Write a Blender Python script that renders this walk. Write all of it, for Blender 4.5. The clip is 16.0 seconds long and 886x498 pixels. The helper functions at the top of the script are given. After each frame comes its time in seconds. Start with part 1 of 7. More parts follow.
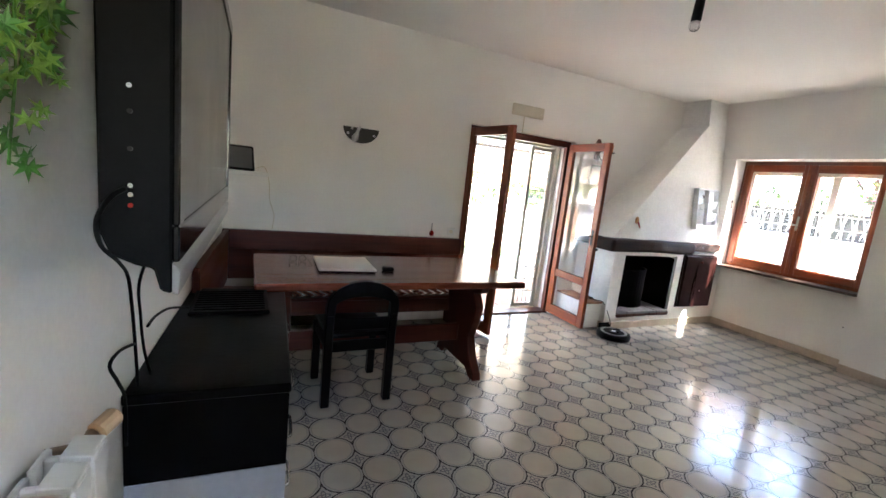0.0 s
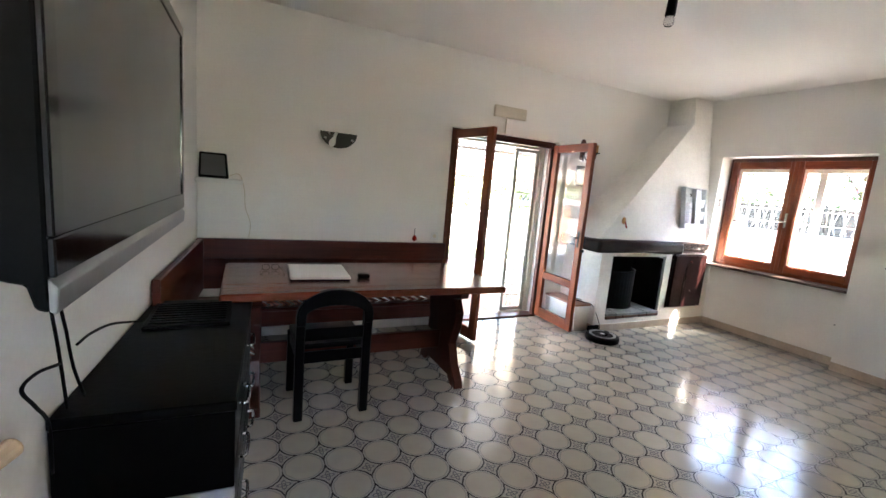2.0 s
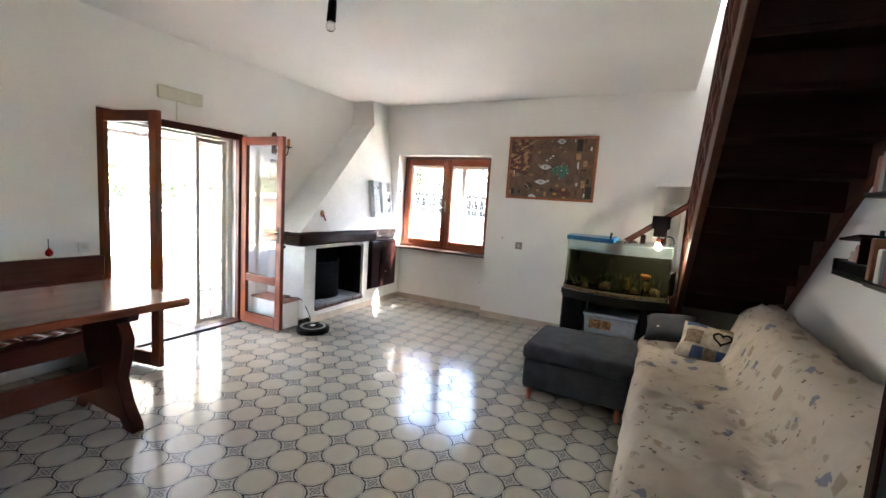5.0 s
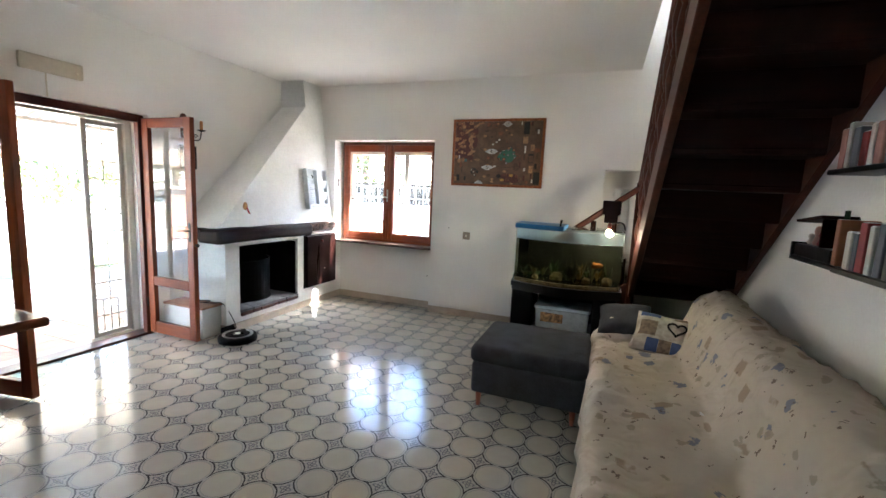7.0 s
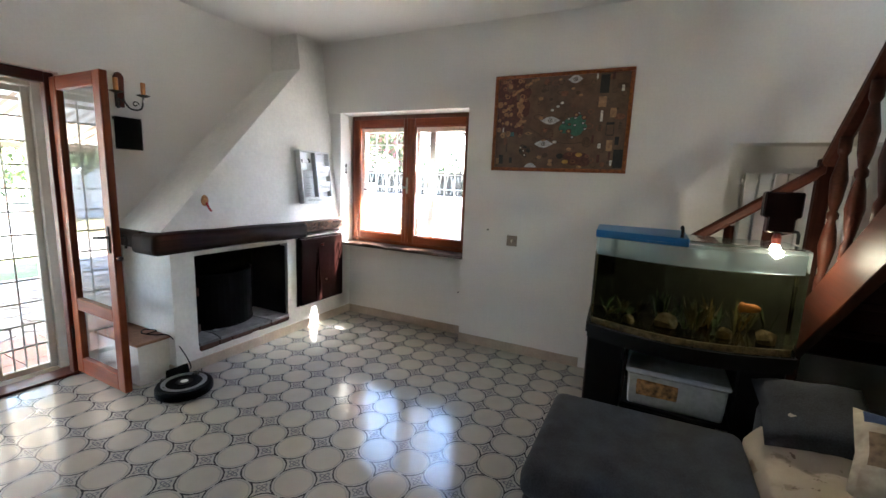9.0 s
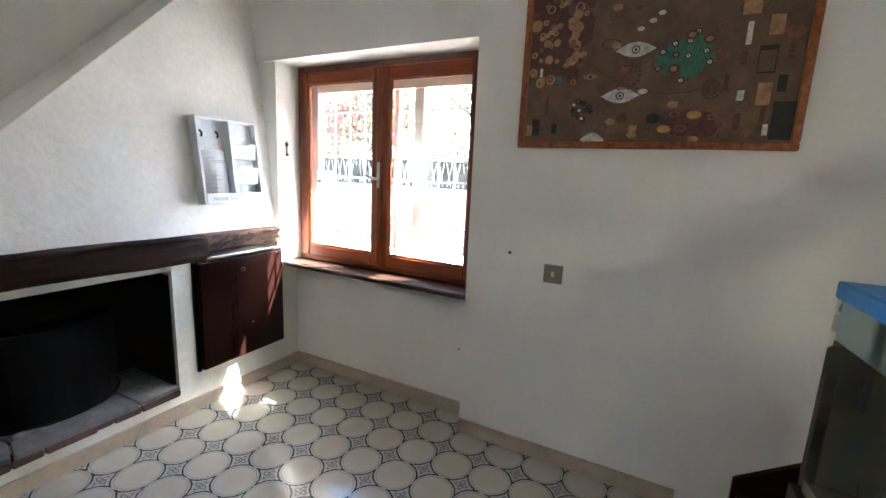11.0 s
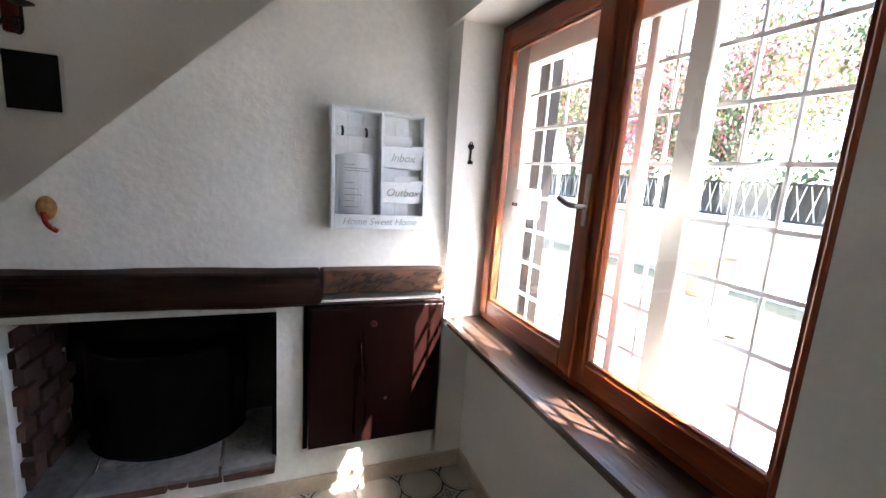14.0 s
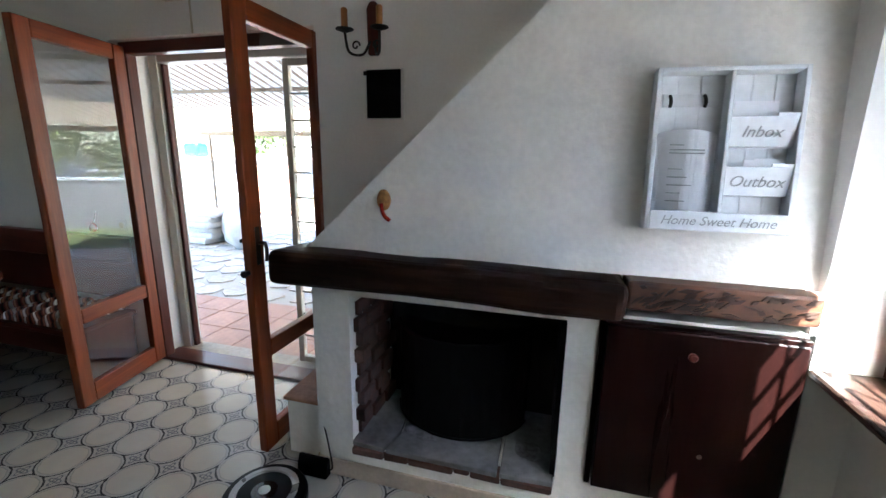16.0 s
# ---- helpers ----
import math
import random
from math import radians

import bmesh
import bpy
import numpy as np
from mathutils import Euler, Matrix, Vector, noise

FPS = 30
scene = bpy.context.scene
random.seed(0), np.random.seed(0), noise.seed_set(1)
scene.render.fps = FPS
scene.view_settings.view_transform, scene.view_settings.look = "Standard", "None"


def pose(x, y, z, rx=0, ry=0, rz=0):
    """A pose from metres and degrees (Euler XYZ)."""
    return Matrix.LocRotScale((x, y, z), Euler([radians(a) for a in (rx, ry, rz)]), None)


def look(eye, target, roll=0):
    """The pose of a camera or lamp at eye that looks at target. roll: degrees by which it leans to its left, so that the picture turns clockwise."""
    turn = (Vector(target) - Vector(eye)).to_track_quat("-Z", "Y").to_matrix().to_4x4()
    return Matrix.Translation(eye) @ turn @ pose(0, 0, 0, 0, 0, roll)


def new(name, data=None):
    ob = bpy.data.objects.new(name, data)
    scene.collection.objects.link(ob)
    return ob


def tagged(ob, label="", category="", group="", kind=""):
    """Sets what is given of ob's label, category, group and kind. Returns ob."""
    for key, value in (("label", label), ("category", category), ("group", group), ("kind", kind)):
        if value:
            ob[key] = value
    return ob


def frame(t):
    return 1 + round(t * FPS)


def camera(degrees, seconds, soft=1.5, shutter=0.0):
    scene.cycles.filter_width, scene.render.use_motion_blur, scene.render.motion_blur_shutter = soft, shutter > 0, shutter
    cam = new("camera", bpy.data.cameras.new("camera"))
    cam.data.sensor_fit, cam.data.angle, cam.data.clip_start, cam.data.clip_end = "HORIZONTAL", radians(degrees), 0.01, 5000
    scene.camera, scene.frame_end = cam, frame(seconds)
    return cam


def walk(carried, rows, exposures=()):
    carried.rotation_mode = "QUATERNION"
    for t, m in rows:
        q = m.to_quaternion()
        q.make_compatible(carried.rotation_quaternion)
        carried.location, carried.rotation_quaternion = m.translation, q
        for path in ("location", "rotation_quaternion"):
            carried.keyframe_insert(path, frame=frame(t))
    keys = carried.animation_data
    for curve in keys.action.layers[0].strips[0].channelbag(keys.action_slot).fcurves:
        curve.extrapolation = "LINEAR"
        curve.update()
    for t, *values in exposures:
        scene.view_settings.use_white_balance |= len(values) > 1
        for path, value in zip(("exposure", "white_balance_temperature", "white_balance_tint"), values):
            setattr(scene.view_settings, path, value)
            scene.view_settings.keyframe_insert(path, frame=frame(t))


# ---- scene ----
cam = camera(93.1, 16.0)
PATH = [
    (0, (1.288, 1.074, 1.468), (2.138, 2.857, 1.149), 6.2),
    (0.5, (1.3, 1.094, 1.477), (1.965, 2.953, 1.157), 5.6),
    (1, (1.345, 1.094, 1.473), (1.97, 2.968, 1.158), 5.2),
    (1.5, (1.417, 1.087, 1.476), (2.075, 2.949, 1.162), 5.0),
    (2, (1.451, 1.08, 1.474), (2.309, 2.861, 1.177), 5.0),
    (2.5, (1.467, 1.081, 1.472), (2.527, 2.754, 1.189), 4.7),
    (3, (1.475, 1.058, 1.472), (2.685, 2.628, 1.204), 4.1),
    (3.5, (1.492, 1.046, 1.485), (2.854, 2.486, 1.224), 3.5),
    (4, (1.516, 1.023, 1.489), (3.063, 2.266, 1.242), 3.4),
    (4.5, (1.532, 0.996, 1.501), (3.219, 2.044, 1.262), 3.6),
    (5, (1.583, 0.98, 1.5), (3.354, 1.88, 1.272), 3.7),
    (5.2, (1.594, 0.98, 1.497), (3.395, 1.822, 1.273), 3.7),
    (7.3, (2.119, 1.058, 1.483), (3.976, 1.751, 1.222), 2.7),
    (7.5, (2.24, 1.11, 1.468), (4.096, 1.811, 1.217), 2.8),
    (8, (2.559, 1.217, 1.42), (4.409, 1.935, 1.172), 2.8),
    (8.5, (2.935, 1.335, 1.475), (4.765, 2.097, 1.209), 2.7),
    (8.7, (3.072, 1.383, 1.475), (4.864, 2.223, 1.183), 2.4),
    (10.8, (4.603, 2.06, 1.47), (6.33, 3.003, 1.11), 2.2),
    (11, (4.74, 2.102, 1.455), (6.489, 3.004, 1.097), 2.5),
    (11.5, (5.136, 2.167, 1.465), (6.891, 3.063, 1.121), 2.0),
    (12, (5.455, 2.26, 1.442), (7.218, 3.144, 1.11), 2.0),
    (12.5, (5.783, 2.411, 1.5), (7.56, 3.237, 1.099), 1.5),
    (13, (5.931, 2.44, 1.461), (7.512, 3.618, 1.121), 3.9),
    (13.5, (6.065, 2.504, 1.484), (7.144, 4.149, 1.127), 3.6),
    (14, (6.039, 2.654, 1.468), (6.767, 4.484, 1.118), 4.0),
    (14.5, (5.986, 2.778, 1.447), (6.346, 4.714, 1.097), 3.2),
    (15, (5.967, 2.843, 1.436), (6.016, 4.808, 1.062), 2.3),
    (15.5, (5.965, 2.896, 1.433), (5.756, 4.844, 1.033), 1.7),
    (16, (5.963, 2.938, 1.439), (5.451, 4.821, 1.002), 1.0),
]
EXPOSURES = [(0.0, 5.47, 6300, 10), (0.5, 5.27, 6300, 10), (1.5, 5.35, 6300, 10), (2.0, 5.55, 6300, 10), (2.5, 5.75, 6250, 10), (3.5, 5.60, 6200, 10), (5.2, 5.76, 6050, 8), (7.3, 5.38, 6000, 7), (8.0, 5.10, 6000, 7), (8.5, 4.90, 6000, 7), (11.0, 5.08, 6000, 7), (12.5, 4.70, 6100, 8),
             (13.5, 4.52, 5700, 7), (13.9, 4.35, 5850, 9), (14.3, 3.65, 7400, 15), (15.0, 3.42, 8100, 18), (15.5, 3.78, 8100, 19), (16.0, 4.22, 5700, 5)]
walk(cam, [(t, look(eye, target, roll)) for t, eye, target, roll in PATH], EXPOSURES)

# ---- world, sun, exposure ----
SUN_WAY = Vector((-1.0, 1.48, -2.25)).normalized()
world = bpy.data.worlds.new("sky")
scene.world = world
world.use_nodes = True
sky = world.node_tree.nodes.new("ShaderNodeTexSky")
sky.sky_type = "NISHITA"
sky.sun_disc = False
sky.sun_elevation = math.asin(-SUN_WAY.z)
sky.sun_rotation = math.atan2(-SUN_WAY.x, -SUN_WAY.y)
world.node_tree.nodes["Background"].inputs[1].default_value = 0.15
world.node_tree.links.new(sky.outputs[0], world.node_tree.nodes["Background"].inputs[0])
sun = new("sun", bpy.data.lights.new("sun", "SUN"))
sun.data.energy, sun.data.angle, sun.data.color = 5.0, radians(0.5), (1.0, 0.95, 0.87)
sun.matrix_world = look((0, 0, 20), Vector((0, 0, 20)) + SUN_WAY)


# ---- materials ----
def material(name, base, rough=0.6, metal=0.0, vary=0.12, grain=40.0, stain=3.0, bump=0.15, stretch=(1, 1, 1), tint=None, coords="Object", spec=0.5, lump=0.0):
    """A surface with grain and stains at real-world size: base colour, its darker tint, roughness that wanders, fine relief."""
    m = bpy.data.materials.new(name)
    m.use_nodes = True
    n, link = m.node_tree.nodes, m.node_tree.links.new
    bsdf = n["Principled BSDF"]
    tc, mp = n.new("ShaderNodeTexCoord"), n.new("ShaderNodeMapping")
    mp.inputs["Scale"].default_value = stretch
    link(tc.outputs[coords], mp.inputs[0])
    fine, broad = n.new("ShaderNodeTexNoise"), n.new("ShaderNodeTexNoise")
    fine.inputs["Scale"].default_value, fine.inputs["Detail"].default_value = grain, 6
    broad.inputs["Scale"].default_value, broad.inputs["Detail"].default_value = stain, 4
    link(mp.outputs[0], fine.inputs["Vector"])
    link(mp.outputs[0], broad.inputs["Vector"])
    both = n.new("ShaderNodeMath")
    both.operation = "MULTIPLY_ADD"
    both.inputs[1].default_value = 0.6
    link(broad.outputs[0], both.inputs[0])
    half = n.new("ShaderNodeMath")
    half.operation = "MULTIPLY"
    half.inputs[1].default_value = 0.4
    link(fine.outputs[0], half.inputs[0])
    link(half.outputs[0], both.inputs[2])
    ramp = n.new("ShaderNodeValToRGB")
    dark = tint or tuple(c * (1 - 2 * vary) for c in base)
    light = base if tint else tuple(min(1, c * (1 + vary)) for c in base)
    ramp.color_ramp.elements[0].position, ramp.color_ramp.elements[0].color = 0.32, (*dark, 1)
    ramp.color_ramp.elements[1].position, ramp.color_ramp.elements[1].color = 0.66, (*light, 1)
    link(both.outputs[0], ramp.inputs[0])
    link(ramp.outputs[0], bsdf.inputs["Base Color"])
    rr = n.new("ShaderNodeMapRange")
    rr.inputs[3].default_value, rr.inputs[4].default_value = max(0.02, rough - 0.1), min(1, rough + 0.1)
    link(broad.outputs[0], rr.inputs[0])
    link(rr.outputs[0], bsdf.inputs["Roughness"])
    bsdf.inputs["Metallic"].default_value = metal
    bsdf.inputs["Specular IOR Level"].default_value = spec
    if bump:
        b = n.new("ShaderNodeBump")
        b.inputs["Strength"].default_value, b.inputs["Distance"].default_value = bump, 0.004
        link(fine.outputs[0], b.inputs["Height"])
        link(b.outputs[0], bsdf.inputs["Normal"])
        if lump:
            trowel, soft_bump = n.new("ShaderNodeTexNoise"), n.new("ShaderNodeBump")
            trowel.inputs["Scale"].default_value, trowel.inputs["Detail"].default_value, trowel.inputs["Distortion"].default_value = 7.0, 5.0, 0.8
            soft_bump.inputs["Strength"].default_value, soft_bump.inputs["Distance"].default_value = lump, 0.02
            link(mp.outputs[0], trowel.inputs["Vector"])
            link(trowel.outputs[0], soft_bump.inputs["Height"])
            link(soft_bump.outputs[0], b.inputs["Normal"])
    return m


def glass_material(name, colour=(1, 1, 1), rough=0.0, ior=1.45):
    m = bpy.data.materials.new(name)
    m.use_nodes = True
    b = m.node_tree.nodes["Principled BSDF"]
    b.inputs["Base Color"].default_value = (*colour, 1)
    b.inputs["Roughness"].default_value, b.inputs["IOR"].default_value = rough, ior
    b.inputs["Transmission Weight"].default_value = 1.0
    return m


def glow_material(name, colour, strength):
    m = bpy.data.materials.new(name)
    m.use_nodes = True
    b = m.node_tree.nodes["Principled BSDF"]
    b.inputs["Emission Color"].default_value = (*colour, 1)
    b.inputs["Emission Strength"].default_value = strength
    return m


def wood(name, light, dark, rough=0.35, along="x", bump=0.12, spec=0.5):
    s = {"x": (0.06, 1, 1), "y": (1, 0.06, 1), "z": (1, 1, 0.06)}[along]
    return material(name, light, rough, vary=0.2, grain=90, stain=14, bump=bump, stretch=s, tint=dark, spec=spec)


PLASTER = material("white_plaster", (0.86, 0.83, 0.79), 0.9, vary=0.03, grain=60, stain=1.2, bump=0.35, lump=0.12)
PLASTER_ROUGH = material("rough_white_plaster", (0.86, 0.84, 0.80), 0.9, vary=0.06, grain=38, stain=2.6, bump=0.8, lump=0.22)
CEILING = material("ceiling_paint", (0.86, 0.83, 0.79), 0.95, vary=0.03, grain=50, stain=0.8, bump=0.2)
SKIRT = material("beige_baseboard_tile", (0.50, 0.40, 0.31), 0.35, vary=0.1, grain=60, stain=8)
PINE_X, PINE_Y, PINE_Z = (wood("stained_pine_" + a, (0.27, 0.058, 0.013), (0.11, 0.021, 0.006), 0.38, a, 0.12, 0.3) for a in "xyz")
DARK_X, DARK_Y, DARK_Z = (wood("dark_wood_" + a, (0.095, 0.019, 0.009), (0.045, 0.009, 0.005), 0.36, a, 0.12, 0.3) for a in "xyz")
TABLETOP = wood("varnished_tabletop", (0.21, 0.058, 0.030), (0.12, 0.031, 0.016), 0.2, "x", 0.12, 0.32)
BEAM = wood("old_beam_wood", (0.030, 0.0115, 0.0065), (0.008, 0.0042, 0.003), 0.55, "x", 0.6, 0.12)
BLACK = material("black_lacquer", (0.0018, 0.0018, 0.002), 0.4, vary=0.2, spec=0.08)
BLACK_MATT = material("black_plastic", (0.0035, 0.0035, 0.0038), 0.55, vary=0.2, spec=0.1)
SOOT = material("soot", (0.006, 0.0055, 0.005), 0.95, vary=0.4, grain=25, spec=0.2)
STEEL = material("chrome", (0.7, 0.7, 0.7), 0.25, 1.0, vary=0.05)
IRON = material("wrought_iron", (0.035, 0.03, 0.027), 0.55, 0.6, vary=0.3)
WHITE_METAL = material("white_painted_metal", (0.78, 0.77, 0.74), 0.45, vary=0.05)
WHITE_ENAMEL = material("radiator_enamel", (0.78, 0.77, 0.73), 0.3, vary=0.04)
ALU = material("grey_aluminium", (0.55, 0.54, 0.51), 0.4, 0.3, vary=0.06)
GLASS = glass_material("window_glass")


# ---- mesh helpers ----
WORLD = {}


def thing(name, at, label="", category="", group="", kind=""):
    """A top-level Empty at its base; `at` is a place or a pose."""
    m = at if isinstance(at, Matrix) else Matrix.Translation(at)
    ob = new(name)
    ob.empty_display_size = 0.1
    ob.matrix_world = m
    WORLD[ob.name] = m
    return tagged(ob, label, category, group, kind)


def part(name, bm, mat, parent, label="", local=False, smooth=False):
    """Links a bmesh as one mesh object under a thing or a part. Vertices in world places, unless local."""
    m = WORLD[parent.name]
    if not local:
        bm.transform(m.inverted())
    me = bpy.data.meshes.new(name)
    bm.to_mesh(me)
    bm.free()
    if smooth:
        me.shade_smooth()
    me.materials.append(mat)
    ob = new(name, me)
    ob.parent = parent
    WORLD[ob.name] = m
    if label:
        ob["label"] = label
    return ob


def solid(name, bm, mat, label="", category="", group="", kind="structure", smooth=False):
    """A top-level mesh in world places."""
    me = bpy.data.meshes.new(name)
    bm.to_mesh(me)
    bm.free()
    if smooth:
        me.shade_smooth()
    me.materials.append(mat)
    ob = new(name, me)
    WORLD[ob.name] = Matrix()
    return tagged(ob, label, category, group, kind)


def box(x0, x1, y0, y1, z0, z1, bevel=0.0, bm=None, seg=1):
    bm = bm or bmesh.new()
    vs = bmesh.ops.create_cube(bm, size=1.0, matrix=Matrix.Translation(((x0 + x1) / 2, (y0 + y1) / 2, (z0 + z1) / 2)) @ Matrix.Diagonal((abs(x1 - x0), abs(y1 - y0), abs(z1 - z0), 1)))["verts"]
    if bevel:
        es = {e for v in vs for e in v.link_edges}
        bmesh.ops.bevel(bm, geom=list(es), offset=bevel, segments=seg, affect="EDGES", profile=0.5)
    return bm


def prism(outline, axis, a, b, bevel=0.0, bm=None):
    """A flat outline of (u, v) pairs, pushed along axis from a to b. axis x: (y, z); y: (x, z); z: (x, y)."""
    bm = bm or bmesh.new()
    def at(u, v, w):
        return {"x": (w, u, v), "y": (u, w, v), "z": (u, v, w)}[axis]
    lo = [bm.verts.new(at(u, v, a)) for u, v in outline]
    hi = [bm.verts.new(at(u, v, b)) for u, v in outline]
    fs = [bm.faces.new(lo[::-1]), bm.faces.new(hi)]
    k = len(lo)
    for i in range(k):
        fs.append(bm.faces.new((lo[i], lo[(i + 1) % k], hi[(i + 1) % k], hi[i])))
    bmesh.ops.recalc_face_normals(bm, faces=fs)
    if bevel:
        bmesh.ops.bevel(bm, geom=list({e for f in fs for e in f.edges}), offset=bevel, segments=1, affect="EDGES")
    return bm


def turned(profile, m=None, n=20, bm=None):
    """A turned body round z from (radius, height) pairs."""
    bm = bm or bmesh.new()
    m = m or Matrix()
    rings = [[bm.verts.new(m @ Vector((r * math.cos(2 * math.pi * i / n), r * math.sin(2 * math.pi * i / n), z))) for i in range(n)] for r, z in profile]
    for a, b in zip(rings, rings[1:]):
        for i in range(n):
            bm.faces.new((a[i], a[(i + 1) % n], b[(i + 1) % n], b[i]))
    bm.faces.new(rings[0][::-1])
    bm.faces.new(rings[-1])
    return bm


def rod(a, b, r, n=10, bm=None):
    a, b = Vector(a), Vector(b)
    m = Matrix.Translation(a) @ (b - a).to_track_quat("Z", "Y").to_matrix().to_4x4()
    return turned([(r, 0), (r, (b - a).length)], m, n, bm)


def tube(points, r, n=8, bm=None, smooth_steps=6):
    """A bent round cord through points."""
    bm = bm or bmesh.new()
    pts = [Vector(p) for p in points]
    ext = [2 * pts[0] - pts[1]] + pts + [2 * pts[-1] - pts[-2]]
    line = []
    for i in range(1, len(ext) - 2):
        p0, p1, p2, p3 = ext[i - 1:i + 3]
        for k in range(smooth_steps):
            t = k / smooth_steps
            line.append(0.5 * ((2 * p1) + (p2 - p0) * t + (2 * p0 - 5 * p1 + 4 * p2 - p3) * t * t + (3 * p1 - p0 - 3 * p2 + p3) * t ** 3))
    line.append(pts[-1])
    rings = []
    side = None
    for i, p in enumerate(line):
        d = (line[min(i + 1, len(line) - 1)] - line[max(i - 1, 0)]).normalized()
        if side is None:
            side = d.orthogonal().normalized()
        side = (side - d * side.dot(d)).normalized()
        up = d.cross(side)
        rings.append([bm.verts.new(p + r * (math.cos(2 * math.pi * j / n) * side + math.sin(2 * math.pi * j / n) * up)) for j in range(n)])
    for a, b in zip(rings, rings[1:]):
        for j in range(n):
            bm.faces.new((a[j], a[(j + 1) % n], b[(j + 1) % n], b[j]))
    bm.faces.new(rings[0][::-1])
    bm.faces.new(rings[-1])
    return bm


def wall_with_hole(axis, face, back, u0, u1, z0, z1, holes):
    """A thick wall with rectangular openings (u0, u1, z0, z1) right through it, as boxes butted end to end."""
    bm = bmesh.new()
    def put(a, b, c, d):
        if b - a > 1e-4 and d - c > 1e-4:
            if axis == "y":
                box(a, b, min(face, back), max(face, back), c, d, bm=bm)
            else:
                box(min(face, back), max(face, back), a, b, c, d, bm=bm)
    at = u0
    for a, b, c, d in sorted(holes):
        put(at, a, z0, z1)
        put(a, b, z0, c)
        put(a, b, d, z1)
        at = b
    put(at, u1, z0, z1)
    return bm


# ---- the room ----
W, D, S, TOP = 6.75, 5.0, -0.05, 2.80
OUT_X, OUT_Y = 7.15, 5.35
solid("wall_north", wall_with_hole("y", D, OUT_Y, 0.6, OUT_X, -0.1, 5.4, [(3.33, 4.70, -0.1, 2.07)]), PLASTER, "white plastered wall with a glazed garden door", "wall")
# window wall: thick part south of the niche, thin part behind it
bm = wall_with_hole("x", W, OUT_X, 0.79, 2.99, -0.1, 5.4, [(0.79, 1.045, 0.86, 1.81)])
box(W, OUT_X, 0.12, 0.79, -0.1, 0.86, bm=bm)
# gap from 3.6 to 4.7 is an unseen opening added to light the stairwell
box(W, OUT_X, 0.12, 0.79, 1.81, 3.6, bm=bm)
box(W, OUT_X, 0.12, 0.79, 4.7, 5.4, bm=bm)
box(W, OUT_X, -0.4, 0.12, -0.1, 5.4, bm=bm)
solid("wall_east", bm, PLASTER, "white plastered wall with a radiator niche", "wall")
bm = box(6.91, OUT_X, 2.99, 4.42, -0.1, 0.77)
box(W, OUT_X, 2.99, D, 2.115, 5.4, bm=bm)
box(W, OUT_X, 4.42, D, -0.1, 1.045, bm=bm)
jamb = box(6.765, OUT_X, 4.42, D, 1.0455, 2.1145)
solid("wall_east_jamb", jamb, PLASTER, "white plastered window jamb beside the chimney hood", "wall")
solid("wall_east_niche", bm, PLASTER, "white plastered window niche in the wall", "wall")
bm = box(7.0, OUT_X, 0.12, 1.045, 0.86, 1.81)
solid("wall_east_radiator_niche", bm, PLASTER, "white plastered back of the radiator niche", "wall")
# unseen opening added behind the camera to light the television wall
solid("wall_south", wall_with_hole("y", S, S - 0.3, 0.3, OUT_X, -0.1, 5.4, [(1.35, 1.80, 1.35, 1.90)]), PLASTER, "white plastered wall beside the staircase", "wall")
TVW = lambda y: 1.105 - 0.055 * (D - y)
solid("wall_west", prism([(TVW(-0.4), -0.4), (TVW(D), D), (0.6, D), (0.5, -0.4)], "z", -0.1, 2.9), PLASTER, "white plastered wall behind the television", "wall")
bm = box(0.5, W, 0.79, D, TOP, TOP + 0.25)
box(0.5, 2.6, S, 0.79, TOP, TOP + 0.25, bm=bm)
solid("ceiling", bm, CEILING, "white painted ceiling ending at the stairwell", "ceiling")
solid("ceiling_upper", box(0.3, OUT_X, S - 0.3, OUT_Y, 5.4, 5.6), CEILING, "white ceiling over the stairwell", "ceiling")
bm = box(2.5, 2.6, S, 0.79, TOP + 0.25, 5.4)
box(2.6, W, 0.79, 0.89, TOP + 0.25, 5.4, bm=bm)
solid("wall_stairwell", bm, PLASTER, "white plastered stairwell wall", "wall")

# ---- floor ----
PITCH, TX, TY = 0.2055, 4.005, 4.33


